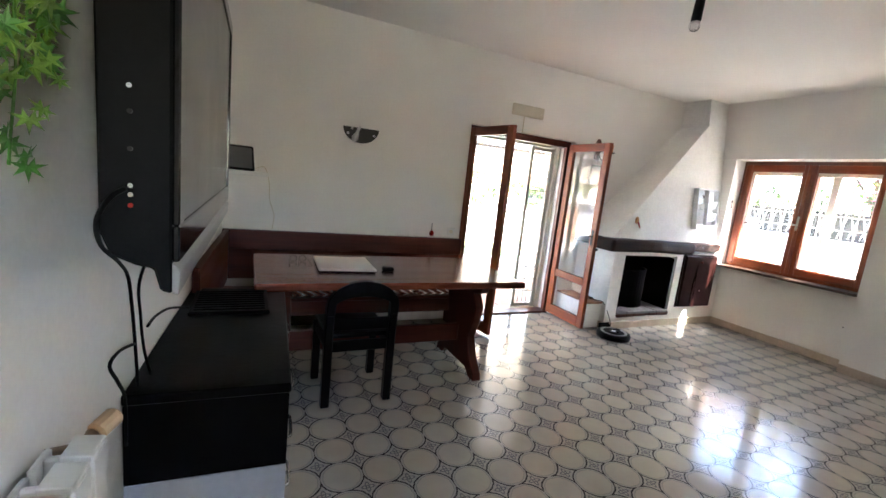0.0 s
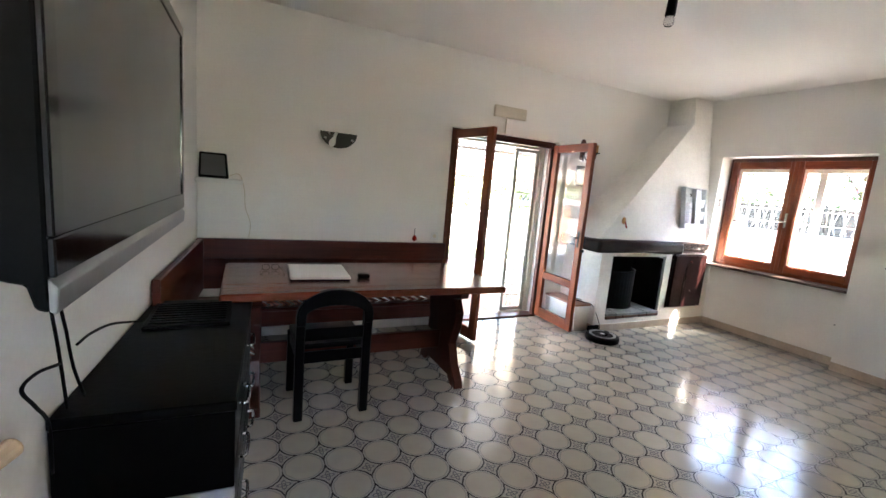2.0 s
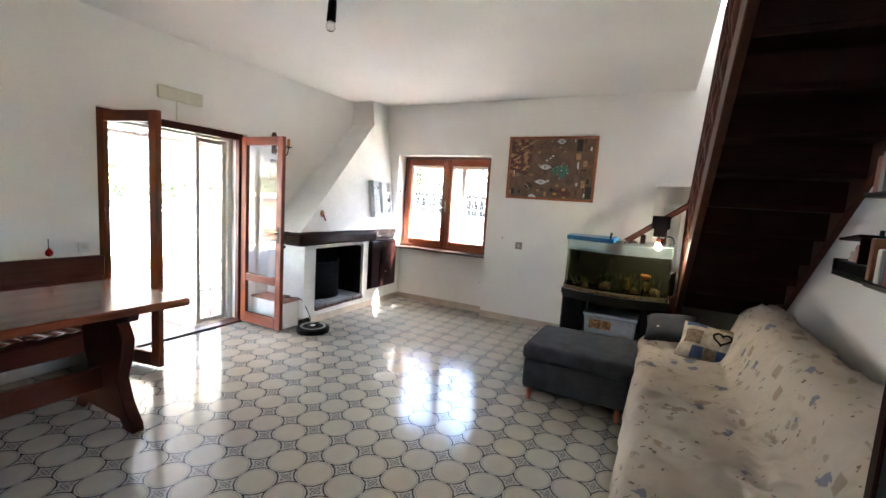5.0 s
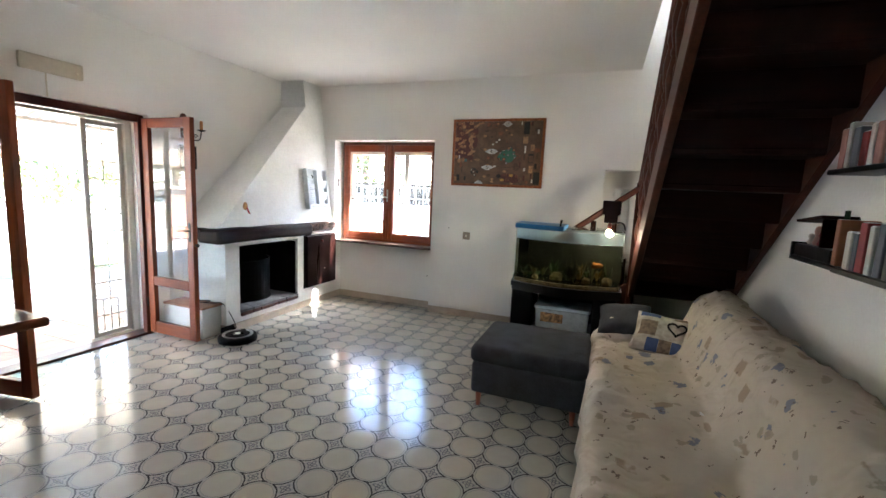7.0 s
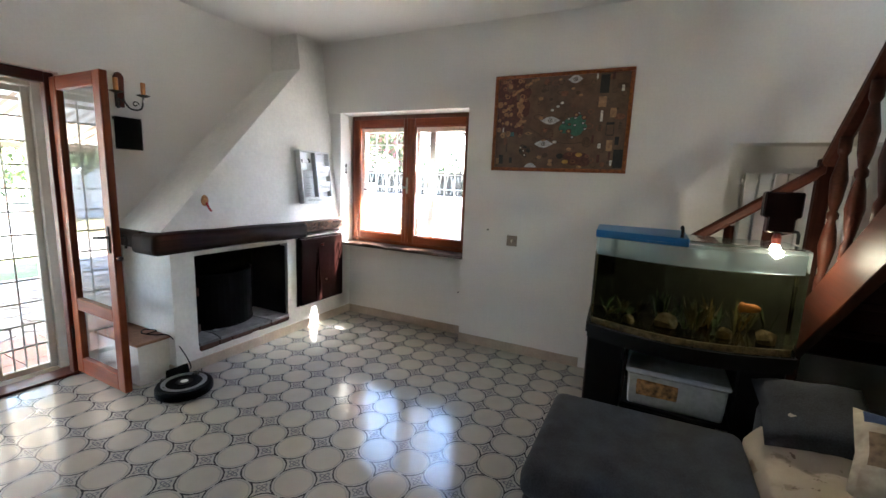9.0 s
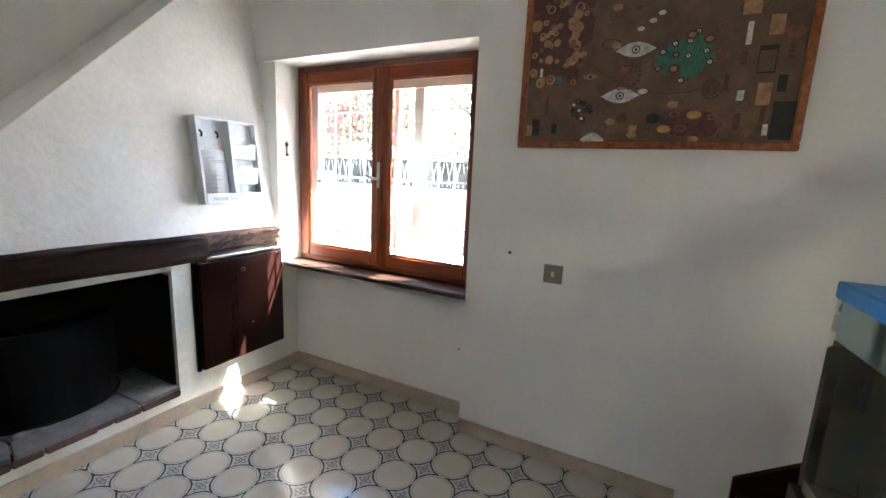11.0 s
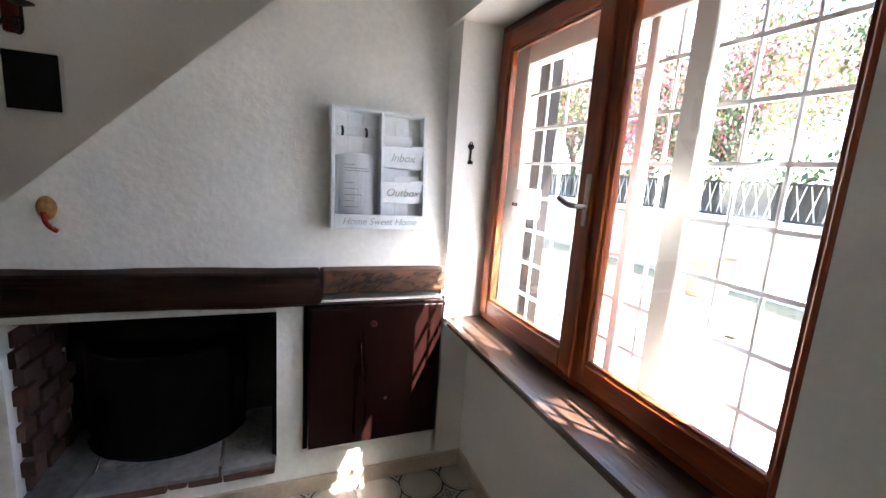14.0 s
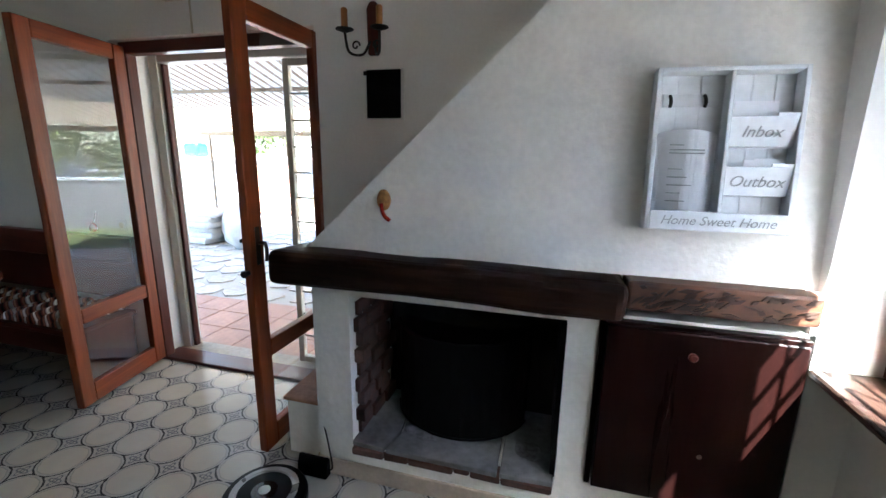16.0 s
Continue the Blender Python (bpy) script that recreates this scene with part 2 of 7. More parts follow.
def tile_material():
    m = bpy.data.materials.new("octagon_floor_tile")
    m.use_nodes = True
    n, link = m.node_tree.nodes, m.node_tree.links.new
    bsdf = n["Principled BSDF"]

    def f(op, a, b=None, c=None):
        q = n.new("ShaderNodeMath")
        q.operation = op
        for i, v in enumerate((a, b, c)):
            if v is None:
                continue
            if isinstance(v, (int, float)):
                q.inputs[i].default_value = v
            else:
                link(v, q.inputs[i])
        return q.outputs[0]

    def mask(v, edge, soft):
        """1 where v is under edge."""
        r = n.new("ShaderNodeMapRange")
        r.interpolation_type = "SMOOTHSTEP"
        for i, k in zip((1, 2, 3, 4), (edge - soft, edge + soft, 1.0, 0.0)):
            r.inputs[i].default_value = k
        link(v, r.inputs[0])
        return r.outputs[0]

    def mix(fac, a, b):
        q = n.new("ShaderNodeMix")
        q.data_type = "RGBA"
        if isinstance(fac, float):
            q.inputs[0].default_value = fac
        else:
            link(fac, q.inputs[0])
        for i, v in ((6, a), (7, b)):
            if isinstance(v, tuple):
                q.inputs[i].default_value = (*v, 1)
            else:
                link(v, q.inputs[i])
        return q.outputs[2]

    geo, sep = n.new("ShaderNodeNewGeometry"), n.new("ShaderNodeSeparateXYZ")
    noise_w = n.new("ShaderNodeTexNoise")
    noise_w.inputs["Scale"].default_value = 45
    link(geo.outputs["Position"], noise_w.inputs["Vector"])
    link(geo.outputs["Position"], sep.inputs[0])
    wob = f("MULTIPLY", f("SUBTRACT", noise_w.outputs[0], 0.5), 0.05)
    u = f("SUBTRACT", f("FRACT", f("MULTIPLY_ADD", sep.outputs[0], 1 / PITCH, 100.5 - TX / PITCH)), 0.5)
    v = f("SUBTRACT", f("FRACT", f("MULTIPLY_ADD", sep.outputs[1], 1 / PITCH, 100.5 - TY / PITCH)), 0.5)
    au, av = f("ABSOLUTE", u), f("ABSOLUTE", v)

    def length(a, b):
        return f("SQRT", f("ADD", f("MULTIPLY", a, a), f("MULTIPLY", b, b)))

    r = length(u, v)
    octo = f("MAXIMUM", f("MAXIMUM", au, av), f("MULTIPLY", f("ADD", au, av), 0.7071))
    d = f("ADD", f("ADD", f("MULTIPLY", r, 0.65), f("MULTIPLY", octo, 0.35)), wob)
    rn = f("MINIMUM", length(f("SUBTRACT", 1.0, au), v), length(u, f("SUBTRACT", 1.0, av)))
    arcs = f("ABSOLUTE", f("SUBTRACT", f("ADD", f("MINIMUM", r, rn), wob), 0.512))
    arcs2 = f("ABSOLUTE", f("SUBTRACT", f("ADD", f("MAXIMUM", r, 0.0), wob), 0.515))
    ca, cb = f("SUBTRACT", 0.5, au), f("SUBTRACT", 0.5, av)
    rc = length(ca, cb)
    rose = f("ADD", f("MULTIPLY", f("COSINE", f("MULTIPLY", f("ARCTAN2", ca, cb), 4.0)), 0.04), 0.105)
    petal = f("ABSOLUTE", f("SUBTRACT", f("ADD", rc, wob), rose))
    heart = f("ABSOLUTE", f("SUBTRACT", f("ADD", rc, wob), 0.04))
    curl = f("ABSOLUTE", f("SUBTRACT", f("ADD", rc, f("MULTIPLY", wob, 2.0)), 0.185))

    cloud = n.new("ShaderNodeTexNoise")
    cloud.inputs["Scale"].default_value, cloud.inputs["Detail"].default_value = 9, 5
    link(geo.outputs["Position"], cloud.inputs["Vector"])
    white = mix(cloud.outputs[0], (0.33, 0.316, 0.29), (0.46, 0.44, 0.405))
    beige = mix(cloud.outputs[0], (0.40, 0.362, 0.31), (0.51, 0.465, 0.40))
    col = mix(mask(petal, 0.020, 0.012), white, (0.15, 0.155, 0.165))
    col = mix(mask(heart, 0.014, 0.01), col, (0.15, 0.155, 0.165))
    col = mix(f("MULTIPLY", mask(curl, 0.012, 0.012), 0.7), col, (0.30, 0.30, 0.31))
    col = mix(mask(d, 0.432, 0.006), col, beige)
    col = mix(f("MULTIPLY", mask(f("ABSOLUTE", f("SUBTRACT", d, 0.438)), 0.008, 0.008), 0.35), col, (0.065, 0.065, 0.07))
    col = mix(mask(arcs, 0.016, 0.008), col, (0.045, 0.045, 0.05))
    col = mix(mask(arcs2, 0.016, 0.008), col, (0.05, 0.05, 0.055))
    # worn, slightly different batches of tiles
    info = n.new("ShaderNodeObjectInfo")
    hue = n.new("ShaderNodeHueSaturation")
    link(f("MULTIPLY_ADD", info.outputs["Random"], 0.08, 0.96), hue.inputs["Value"])
    link(col, hue.inputs["Color"])
    link(hue.outputs[0], bsdf.inputs["Base Color"])
    rr = n.new("ShaderNodeMapRange")
    rr.inputs[3].default_value, rr.inputs[4].default_value = 0.085, 0.22
    link(cloud.outputs[0], rr.inputs[0])
    link(rr.outputs[0], bsdf.inputs["Roughness"])
    bump = n.new("ShaderNodeBump")
    bump.inputs["Strength"].default_value, bump.inputs["Distance"].default_value = 0.12, 0.002
    link(cloud.outputs[0], bump.inputs["Height"])
    link(bump.outputs[0], bsdf.inputs["Normal"])
    return m


TILE = tile_material()
GROUT = material("grey_grout", (0.30, 0.29, 0.27), 0.9)
floor = solid("floor", box(0.4, OUT_X - 0.2, S - 0.3, 5.05, -0.12, -0.008), GROUT, "glossy cream tiled floor with octagons and grey scrollwork", "floor")

# ---- baseboards ----
for x0, x1, y0, y1 in ((W - 0.014, W, 1.9, 2.99), (W - 0.014, 6.91, 2.976, 2.99), (6.896, 6.91, 2.99, 4.406), (4.99, 6.91, 4.406, 4.42), (4.976, 4.99, 4.42, 4.49)):
    solid("baseboard", box(x0, x1, y0, y1, 0.0, 0.082, 0.003), SKIRT, "beige ceramic baseboard along the wall", "baseboard")


# ---- glazed doors ----
def glazed_leaf(m, label, width=0.635, height=2.02):
    leaf = thing("door_1", m, label, "door", kind="structure")
    t, s = 0.045, 0.085
    part("stile", box(0, s, -t / 2, t / 2, 0, height, 0.005), PINE_Z, leaf, local=True)
    part("stile", box(width - s, width, -t / 2, t / 2, 0, height, 0.005), PINE_Z, leaf, local=True)
    part("top_rail", box(s, width - s, -t / 2 + 0.001, t / 2 - 0.001, height - s, height - 0.001, 0.004), PINE_X, leaf, local=True)
    part("middle_rail", box(s, width - s, -t / 2 + 0.001, t / 2 - 0.001, 0.47, 0.555, 0.004), PINE_X, leaf, local=True)
    part("bottom_rail", box(s, width - s, -t / 2 + 0.001, t / 2 - 0.001, 0.001, 0.115, 0.004), PINE_X, leaf, local=True)
    for a, b in ((0.115, 0.47), (0.555, height - s)):
        pane = part("pane", box(s - 0.005, width - s + 0.005, -0.002, 0.002, a - 0.005, b + 0.005), GLASS, leaf, local=True)
        pane.visible_shadow = False
    return leaf


left_leaf = glazed_leaf(pose(3.36, 5.045, 0.02, 0, 0, -79), "orange-stained pine glazed door leaf standing open inwards")
right_leaf = glazed_leaf(pose(4.69, 5.055, 0.02, 0, 0, -91), "orange-stained pine glazed door leaf with iron handle, open")
h = part("handle", rod((0.592, -0.025, 1.03), (0.592, -0.065, 1.03), 0.009), IRON, right_leaf, "dark iron lever handle", local=True)
part("lever", tube([(0.592, -0.065, 1.03), (0.56, -0.07, 1.03), (0.51, -0.066, 1.022)], 0.008), IRON, h, local=True)
part("backplate", box(0.578, 0.606, -0.03, -0.0225, 0.93, 1.1, 0.003), IRON, right_leaf, local=True)
h2 = part("handle", rod((0.592, 0.022, 1.03), (0.592, 0.065, 1.03), 0.009), IRON, right_leaf, "dark iron lever handle", local=True)
part("lever", tube([(0.592, 0.065, 1.03), (0.592, 0.07, 1.0), (0.592, 0.066, 0.95)], 0.008), IRON, h2, local=True)
part("backplate", box(0.578, 0.606, 0.0225, 0.03, 0.93, 1.1, 0.003), IRON, right_leaf, local=True)
part("latch", turned([(0.012, 0), (0.012, 0.02), (0.016, 0.022), (0.016, 0.03)], Matrix.Translation((0.635, 0.0, 0.90)) @ pose(0, 0, 0, 0, 90, 0), 12), IRON, right_leaf, local=True)
for z in (0.25, 1.75):
    for lf in (left_leaf, right_leaf):
        part("hinge", rod((-0.004, -0.028, z), (-0.004, -0.028, z + 0.09), 0.007), IRON, lf, local=True)

frame_ob = thing("door_frame", (4.0, 5.08, 0), "dark brown wooden door frame in the wall opening", "door frame", kind="structure")
part("jamb", box(3.331, 3.385, 5.05, 5.12, 0, 2.068, 0.004), DARK_Z, frame_ob)
part("jamb", box(4.645, 4.699, 5.06, 5.12, 0, 2.068, 0.004), DARK_Z, frame_ob)
part("head", box(3.385, 4.645, 5.05, 5.12, 2.0, 2.068, 0.004), DARK_X, frame_ob)
part("threshold", box(3.33, 4.70, 5.05, 5.204, -0.1, 0.018, 0.004), DARK_X, frame_ob)
GRILLE = material("beige_painted_steel", (0.62, 0.58, 0.50), 0.45, vary=0.06)
# bar colour is the beige steel greyed down for its shaded side
GRILLE_BAR = material("shade_greyed_steel_bar", (0.45, 0.42, 0.36), 0.5, vary=0.08)
grille = thing("security_grille", (4.0, 5.28, 0), "beige steel sliding security grille, half open, outside the door", "security grille")
part("jamb", box(3.33, 3.40, 5.24, 5.34, 0.0, 2.06, 0.004), GRILLE, grille)
part("jamb", box(4.64, 4.70, 5.24, 5.34, 0.0, 2.06, 0.004), GRILLE, grille)
part("head", box(3.40, 4.64, 5.24, 5.34, 1.99, 2.06, 0.004), GRILLE, grille)
part("track", box(3.33, 4.70, 5.205, 5.345, -0.1, 0.010, 0.003), material("worn_beige_sill_stone", (0.36, 0.29, 0.22), 0.7, vary=0.2), grille, "worn beige stone sill")
part("edge_strip", box(3.405, 3.43, 5.262, 5.30, 0.013, 1.985, 0.003), DARK_Z, grille, "dark brown shutter guide")
for x in (4.326, 4.618):
    part("post", box(x - 0.021, x + 0.021, 5.27, 5.31, 0.02, 1.985, 0.004), GRILLE, grille)
part("rail", box(4.347, 4.597, 5.272, 5.308, 0.02, 0.062, 0.003), GRILLE, grille)
part("rail", box(4.347, 4.597, 5.272, 5.308, 1.942, 1.984, 0.003), GRILLE, grille)
for i in range(11):
    z = 0.214 + i * 0.1573
    part("bar", box(4.347, 4.597, 5.284, 5.296, z - 0.006, z + 0.006), GRILLE_BAR, grille)
part("bar", rod((4.478, 5.30, 0.062), (4.478, 5.30, 1.942), 0.006, 8), GRILLE_BAR, grille)
for x in (4.415, 4.54):
    part("bar", rod((x, 5.30, 0.062), (x, 5.30, 0.37), 0.006, 8), GRILLE_BAR, grille)

# ---- window ----
win = thing("window_1", (6.97, 3.7, 0.8), "orange-stained pine casement window with two closed sashes", "window", kind="structure")
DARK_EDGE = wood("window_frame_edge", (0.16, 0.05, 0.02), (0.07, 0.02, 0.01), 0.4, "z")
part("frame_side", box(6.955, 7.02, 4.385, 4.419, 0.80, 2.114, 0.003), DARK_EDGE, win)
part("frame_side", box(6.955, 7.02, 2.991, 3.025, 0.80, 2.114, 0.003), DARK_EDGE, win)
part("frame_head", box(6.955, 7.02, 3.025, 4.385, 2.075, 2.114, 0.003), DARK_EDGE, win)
part("frame_bottom", box(6.955, 7.02, 3.025, 4.385, 0.80, 0.835, 0.003), PINE_Y, win)
for y0, y1, a, b in ((3.025, 3.70, 0.07, 0.058), (3.71, 4.385, 0.058, 0.07)):
    sash = part("sash", box(6.935, 6.985, y0, y0 + a, 0.836, 2.074, 0.006), PINE_Z, win)
    part("stile", box(6.935, 6.985, y1 - b, y1, 0.836, 2.074, 0.006), PINE_Z, sash)
    part("rail", box(6.936, 6.984, y0 + a, y1 - b, 1.998, 2.073, 0.006), PINE_Y, sash)
    part("rail", box(6.936, 6.984, y0 + a, y1 - b, 0.837, 0.912, 0.006), PINE_Y, sash)
    pane = part("pane", box(6.958, 6.962, y0 + a - 0.005, y1 - b + 0.005, 0.907, 2.003), GLASS, sash)
    pane.visible_shadow = False
    for u0, u1, v0, v1 in ((y0 + a, y0 + a + 0.010, 0.912, 1.998), (y1 - b - 0.010, y1 - b, 0.912, 1.998), (y0 + a + 0.010, y1 - b - 0.010, 0.912, 0.922), (y0 + a + 0.010, y1 - b - 0.010, 1.988, 1.998)):
        part("glazing_bead", box(6.943, 6.9575, u0, u1, v0, v1, 0.002), PINE_Z, sash)
part("cover_strip", box(6.922, 6.936, 3.685, 3.725, 0.837, 2.073, 0.005), PINE_Z, win)
WORN = material("worn_bronze", (0.42, 0.36, 0.30), 0.35, 0.8, vary=0.25)
hb = part("handle_plate", box(6.914, 6.922, 3.694, 3.716, 1.34, 1.50, 0.004), WORN, win, "worn metal window handle plate")
part("handle", rod((6.922, 3.705, 1.40), (6.87, 3.705, 1.40), 0.008), WORN, hb)
part("lever", tube([(6.872, 3.705, 1.40), (6.862, 3.725, 1.405), (6.862, 3.765, 1.422)], 0.0095), WORN, hb)
SILL = wood("worn_sill", (0.055, 0.030, 0.021), (0.022, 0.012, 0.009), 0.3, "y", 0.3)
solid("window_sill", box(6.765, 6.97, 2.992, 4.419, 0.772, 0.80, 0.006), SILL, "worn dark wooden window sill in the niche", "window sill")
wg = thing("window_grille", (7.08, 3.7, 0.8), "white painted steel security grille outside the window", "security grille")
part("frame_side", box(7.04, 7.10, 4.315, 4.42, 0.77, 2.115, 0.004), GRILLE, wg)
part("frame_side", box(7.04, 7.10, 2.99, 3.05, 0.77, 2.115, 0.004), GRILLE, wg)
part("frame_head", box(7.04, 7.10, 3.05, 4.315, 1.955, 2.115, 0.004), GRILLE, wg)
part("frame_foot", box(7.04, 7.10, 3.05, 4.315, 0.77, 0.82, 0.004), WHITE_METAL, wg)
part("post", box(7.05, 7.09, 3.645, 3.68, 0.82, 1.954, 0.004), WHITE_METAL, wg)
part("post", box(7.045, 7.095, 3.46, 3.53, 0.82, 1.954, 0.004), GRILLE, wg)
for i in range(7):
    z = 0.96 + i * 0.145
    part("bar", box(7.064, 7.076, 3.05, 4.315, z - 0.006, z + 0.006), WHITE_METAL, wg)
for y in (3.15, 3.25, 3.36, 3.58, 3.80, 3.93, 4.06, 4.19):
    part("bar", rod((7.07, y, 0.82), (7.07, y, 1.954), 0.006, 8), WHITE_METAL, wg)
lock = part("lock_box", box(7.03, 7.11, 4.22, 4.33, 1.30, 1.43, 0.006), WHITE_METAL, wg)
part("latch", box(7.022, 7.03, 4.28, 4.32, 1.35, 1.365, 0.002), IRON, lock)
POST_WOOD = wood("weathered_dark_post", (0.016, 0.010, 0.008), (0.008, 0.005, 0.004), 0.7, "z", 0.2, 0.2)
# unseen planks and rafters, added only to narrow the band of sun
pergola = thing("pergola", (7.9, 2.4, 3.2), "unseen dark planks added to narrow the sun at the window", "pergola")
part("beam", box(7.995, 8.30, -1.0, 5.9, 3.2, 3.24, 0.006), POST_WOOD, pergola)
for y in (0.04, 1.04, 2.06, 3.04, 4.04):
    part("rafter", box(7.686, 7.994, y, y + 0.2, 3.2, 3.24, 0.004), POST_WOOD, pergola)
part("post", box(8.0, 8.09, 5.75, 5.84, -0.05, 3.2, 0.006), POST_WOOD, pergola)
# unseen eave, its edge set to block the upper sun through the window
solid("sun_cutting_eave", box(OUT_X, 7.685, -1.0, 5.9, 3.2, 3.3, 0.01), PLASTER, "unseen white eave added to cut sun above the window", "roof eave")
solid("porch_post", box(7.47, 7.56, 4.80, 4.89, -0.05, 3.2, 0.006), POST_WOOD, "dark brown wooden porch post outside the window", "post", kind="thing")

# ---- fireplace ----
def wobble(bm, amp, scale, cuts=0):
    if cuts:
        bmesh.ops.subdivide_edges(bm, edges=bm.edges[:], cuts=cuts, use_grid_fill=True)
    for v in bm.verts:
        v.co += amp * noise.noise_vector(v.co * scale)
    return bm


fp = thing("fireplace", (5.9, 4.7, 0), "white plastered corner fireplace with slanting hood", "fireplace", kind="structure")
for nm, a in (("left_pier", (4.99, 5.16, 4.42, 5.0, 0, 0.91)), ("right_pier", (6.03, W + 0.02, 4.42, 5.0, 0, 0.91)), ("hearth_base", (5.16, 6.03, 4.42, 4.999, 0, 0.172)), ("lintel", (5.16, 6.03, 4.42, 4.50, 0.868, 0.91)), ("back_wall", (5.16, 6.03, 4.88, 4.999, 0.172, 0.868)), ("smoke_shelf", (5.16, 6.03, 4.50, 4.88, 0.85, 0.91))):
    part(nm, box(*a), PLASTER_ROUGH, fp)
bm = prism([(4.95, 1.045), (W + 0.04, 1.045), (W + 0.02, TOP), (6.415, TOP), (6.415, 2.48)], "y", 4.4, 5.0)
for v in bm.verts:
    if v.co.y < 4.6:
        v.co.y = 4.455 + 0.115 * (v.co.z - 1.045)
part("hood", bm, PLASTER_ROUGH, fp, "white plastered slanting chimney hood")
bm = box(4.78, 4.99, 4.49, 5.0, 0, 0.285)
part("side_plinth", bm, PLASTER_ROUGH, fp)
TERRA = material("terracotta", (0.36, 0.17, 0.10), 0.7, vary=0.2, grain=50, stain=9, bump=0.3)
part("plinth_top", box(4.765, 4.99, 4.475, 5.0, 0.285, 0.305, 0.004), TERRA, fp, "terracotta tile on the side plinth")
part("firebox_back", box(5.162, 6.028, 4.86, 4.879, 0.19, 0.85), SOOT, fp)
part("firebox_top", box(5.162, 6.028, 4.502, 4.86, 0.838, 0.849), SOOT, fp)
part("firebox_side", box(6.01, 6.029, 4.45, 4.86, 0.19, 0.838), SOOT, fp)
BRICK = material("sooty_brick", (0.12, 0.052, 0.037), 0.85, vary=0.3, grain=40, stain=10, bump=0.5, tint=(0.05, 0.034, 0.030))
for i in range(9):
    for j in range(3):
        y0 = 4.47 + j * 0.13 - (0.06 if i % 2 else 0)
        part("brick", box(5.161, 5.178 + 0.009 * ((i * 7 + j * 5) % 4), max(4.452, y0), min(4.86, y0 + 0.122), 0.196 + i * 0.071, 0.258 + i * 0.071, 0.003), BRICK, fp)
HEARTH = material("grey_hearth_stone", (0.17, 0.165, 0.17), 0.75, vary=0.25, grain=30, stain=8, bump=0.4)
for outline, nm in (([(5.165, 4.405), (5.315, 4.398), (5.345, 4.53), (5.30, 4.858), (5.165, 4.858)], "ash-dusted grey hearth stone"), ([(5.325, 4.397), (5.805, 4.392), (5.80, 4.60), (5.79, 4.858), (5.31, 4.858), (5.354, 4.53)], ""), ([(5.816, 4.394), (6.024, 4.404), (6.024, 4.858), (5.80, 4.858), (5.812, 4.60)], "")):
    part("hearth_slab", wobble(prism(outline, "z", 0.176, 0.200, 0.003), 0.0015, 25), HEARTH, fp, nm)
rnd = random.Random(4)
x0 = 5.166
for w in (0.15, 0.11, 0.20, 0.07, 0.125, 0.205):
    part("brick", wobble(box(x0, x0 + w - 0.004, 4.396 + rnd.uniform(-0.004, 0.006), 4.47, 0.140 + rnd.uniform(-0.004, 0.006), 0.176, 0.006), 0.004, 20), BRICK, fp)
    x0 += w
ASH = material("grey_ash", (0.20, 0.195, 0.20), 0.95, vary=0.35, grain=50, stain=12, bump=0.8)
for cx, cy, rx, ry, hh in ((5.46, 4.55, 0.10, 0.05, 0.006), (5.91, 4.56, 0.07, 0.06, 0.006)):
    bm = bmesh.new()
    bmesh.ops.create_uvsphere(bm, u_segments=20, v_segments=8, radius=1.0, matrix=Matrix.Translation((cx, cy, 0.199)) @ Matrix.Diagonal((rx, ry, hh, 1)))
    part("ash_heap", wobble(bm, 0.012, 16), ASH, fp, smooth=True)
bm = bmesh.new()
N = 18
rows = []
for k in range(2):
    for rad in (0.30, 0.292):
        rows.append([bm.verts.new((5.57 + rad * 1.08 * math.cos(math.pi * (1.08 + 0.84 * i / N)), 4.84 + rad * math.sin(math.pi * (1.08 + 0.84 * i / N)), 0.199 + k * 0.46)) for i in range(N + 1)])
for a, b in ((rows[0], rows[2]), (rows[3], rows[1]), (rows[2], rows[3]), (rows[1], rows[0])):
    for i in range(N):
        bm.faces.new((a[i], a[i + 1], b[i + 1], b[i]))
screen = thing("fire_screen", (5.57, 4.6, 0.199), "curved black sheet-iron screen standing in the fireplace", "fire screen")
SHEET_IRON = material("blackened_sheet_iron", (0.005, 0.005, 0.0055), 0.6, 0.0, vary=0.2, spec=0.08)
part("sheet", bm, SHEET_IRON, screen, smooth=False)
for z in (0.205, 0.655):
    part("rim", tube([(5.57 + 0.302 * 1.08 * math.cos(math.pi * (1.08 + 0.84 * i / 12)), 4.84 + 0.302 * math.sin(math.pi * (1.08 + 0.84 * i / 12)), z) for i in range(13)], 0.006, 6, smooth_steps=2), SHEET_IRON, screen)

mantel = thing("mantel_beam", (5.5, 4.4, 0.91), "dark rough-hewn wooden beam mantelpiece on the fireplace", "mantel")
bm = box(4.845, 6.205, 4.325, 4.62, 0.912, 1.05, 0.034, seg=3)
bmesh.ops.bisect_plane(bm, geom=bm.verts[:] + bm.edges[:] + bm.faces[:], plane_co=(5.2, 0, 0), plane_no=(1, 0, 0))
for x in (5.45, 5.7, 5.95, 6.1):
    bmesh.ops.bisect_plane(bm, geom=bm.verts[:] + bm.edges[:] + bm.faces[:], plane_co=(x, 0, 0), plane_no=(1, 0, 0))
part("front_beam", wobble(bm, 0.012, 4.3), BEAM, mantel)
part("side_shelf", wobble(box(4.90, 5.16, 4.615, 4.998, 0.93, 1.047, 0.012), 0.004, 4), BEAM, mantel)
SCORCH = material("scorched_carved_wood", (0.125, 0.048, 0.020), 0.6, vary=0.5, grain=40, stain=26, bump=0.5, stretch=(0.5, 1, 1), tint=(0.04, 0.017, 0.010))
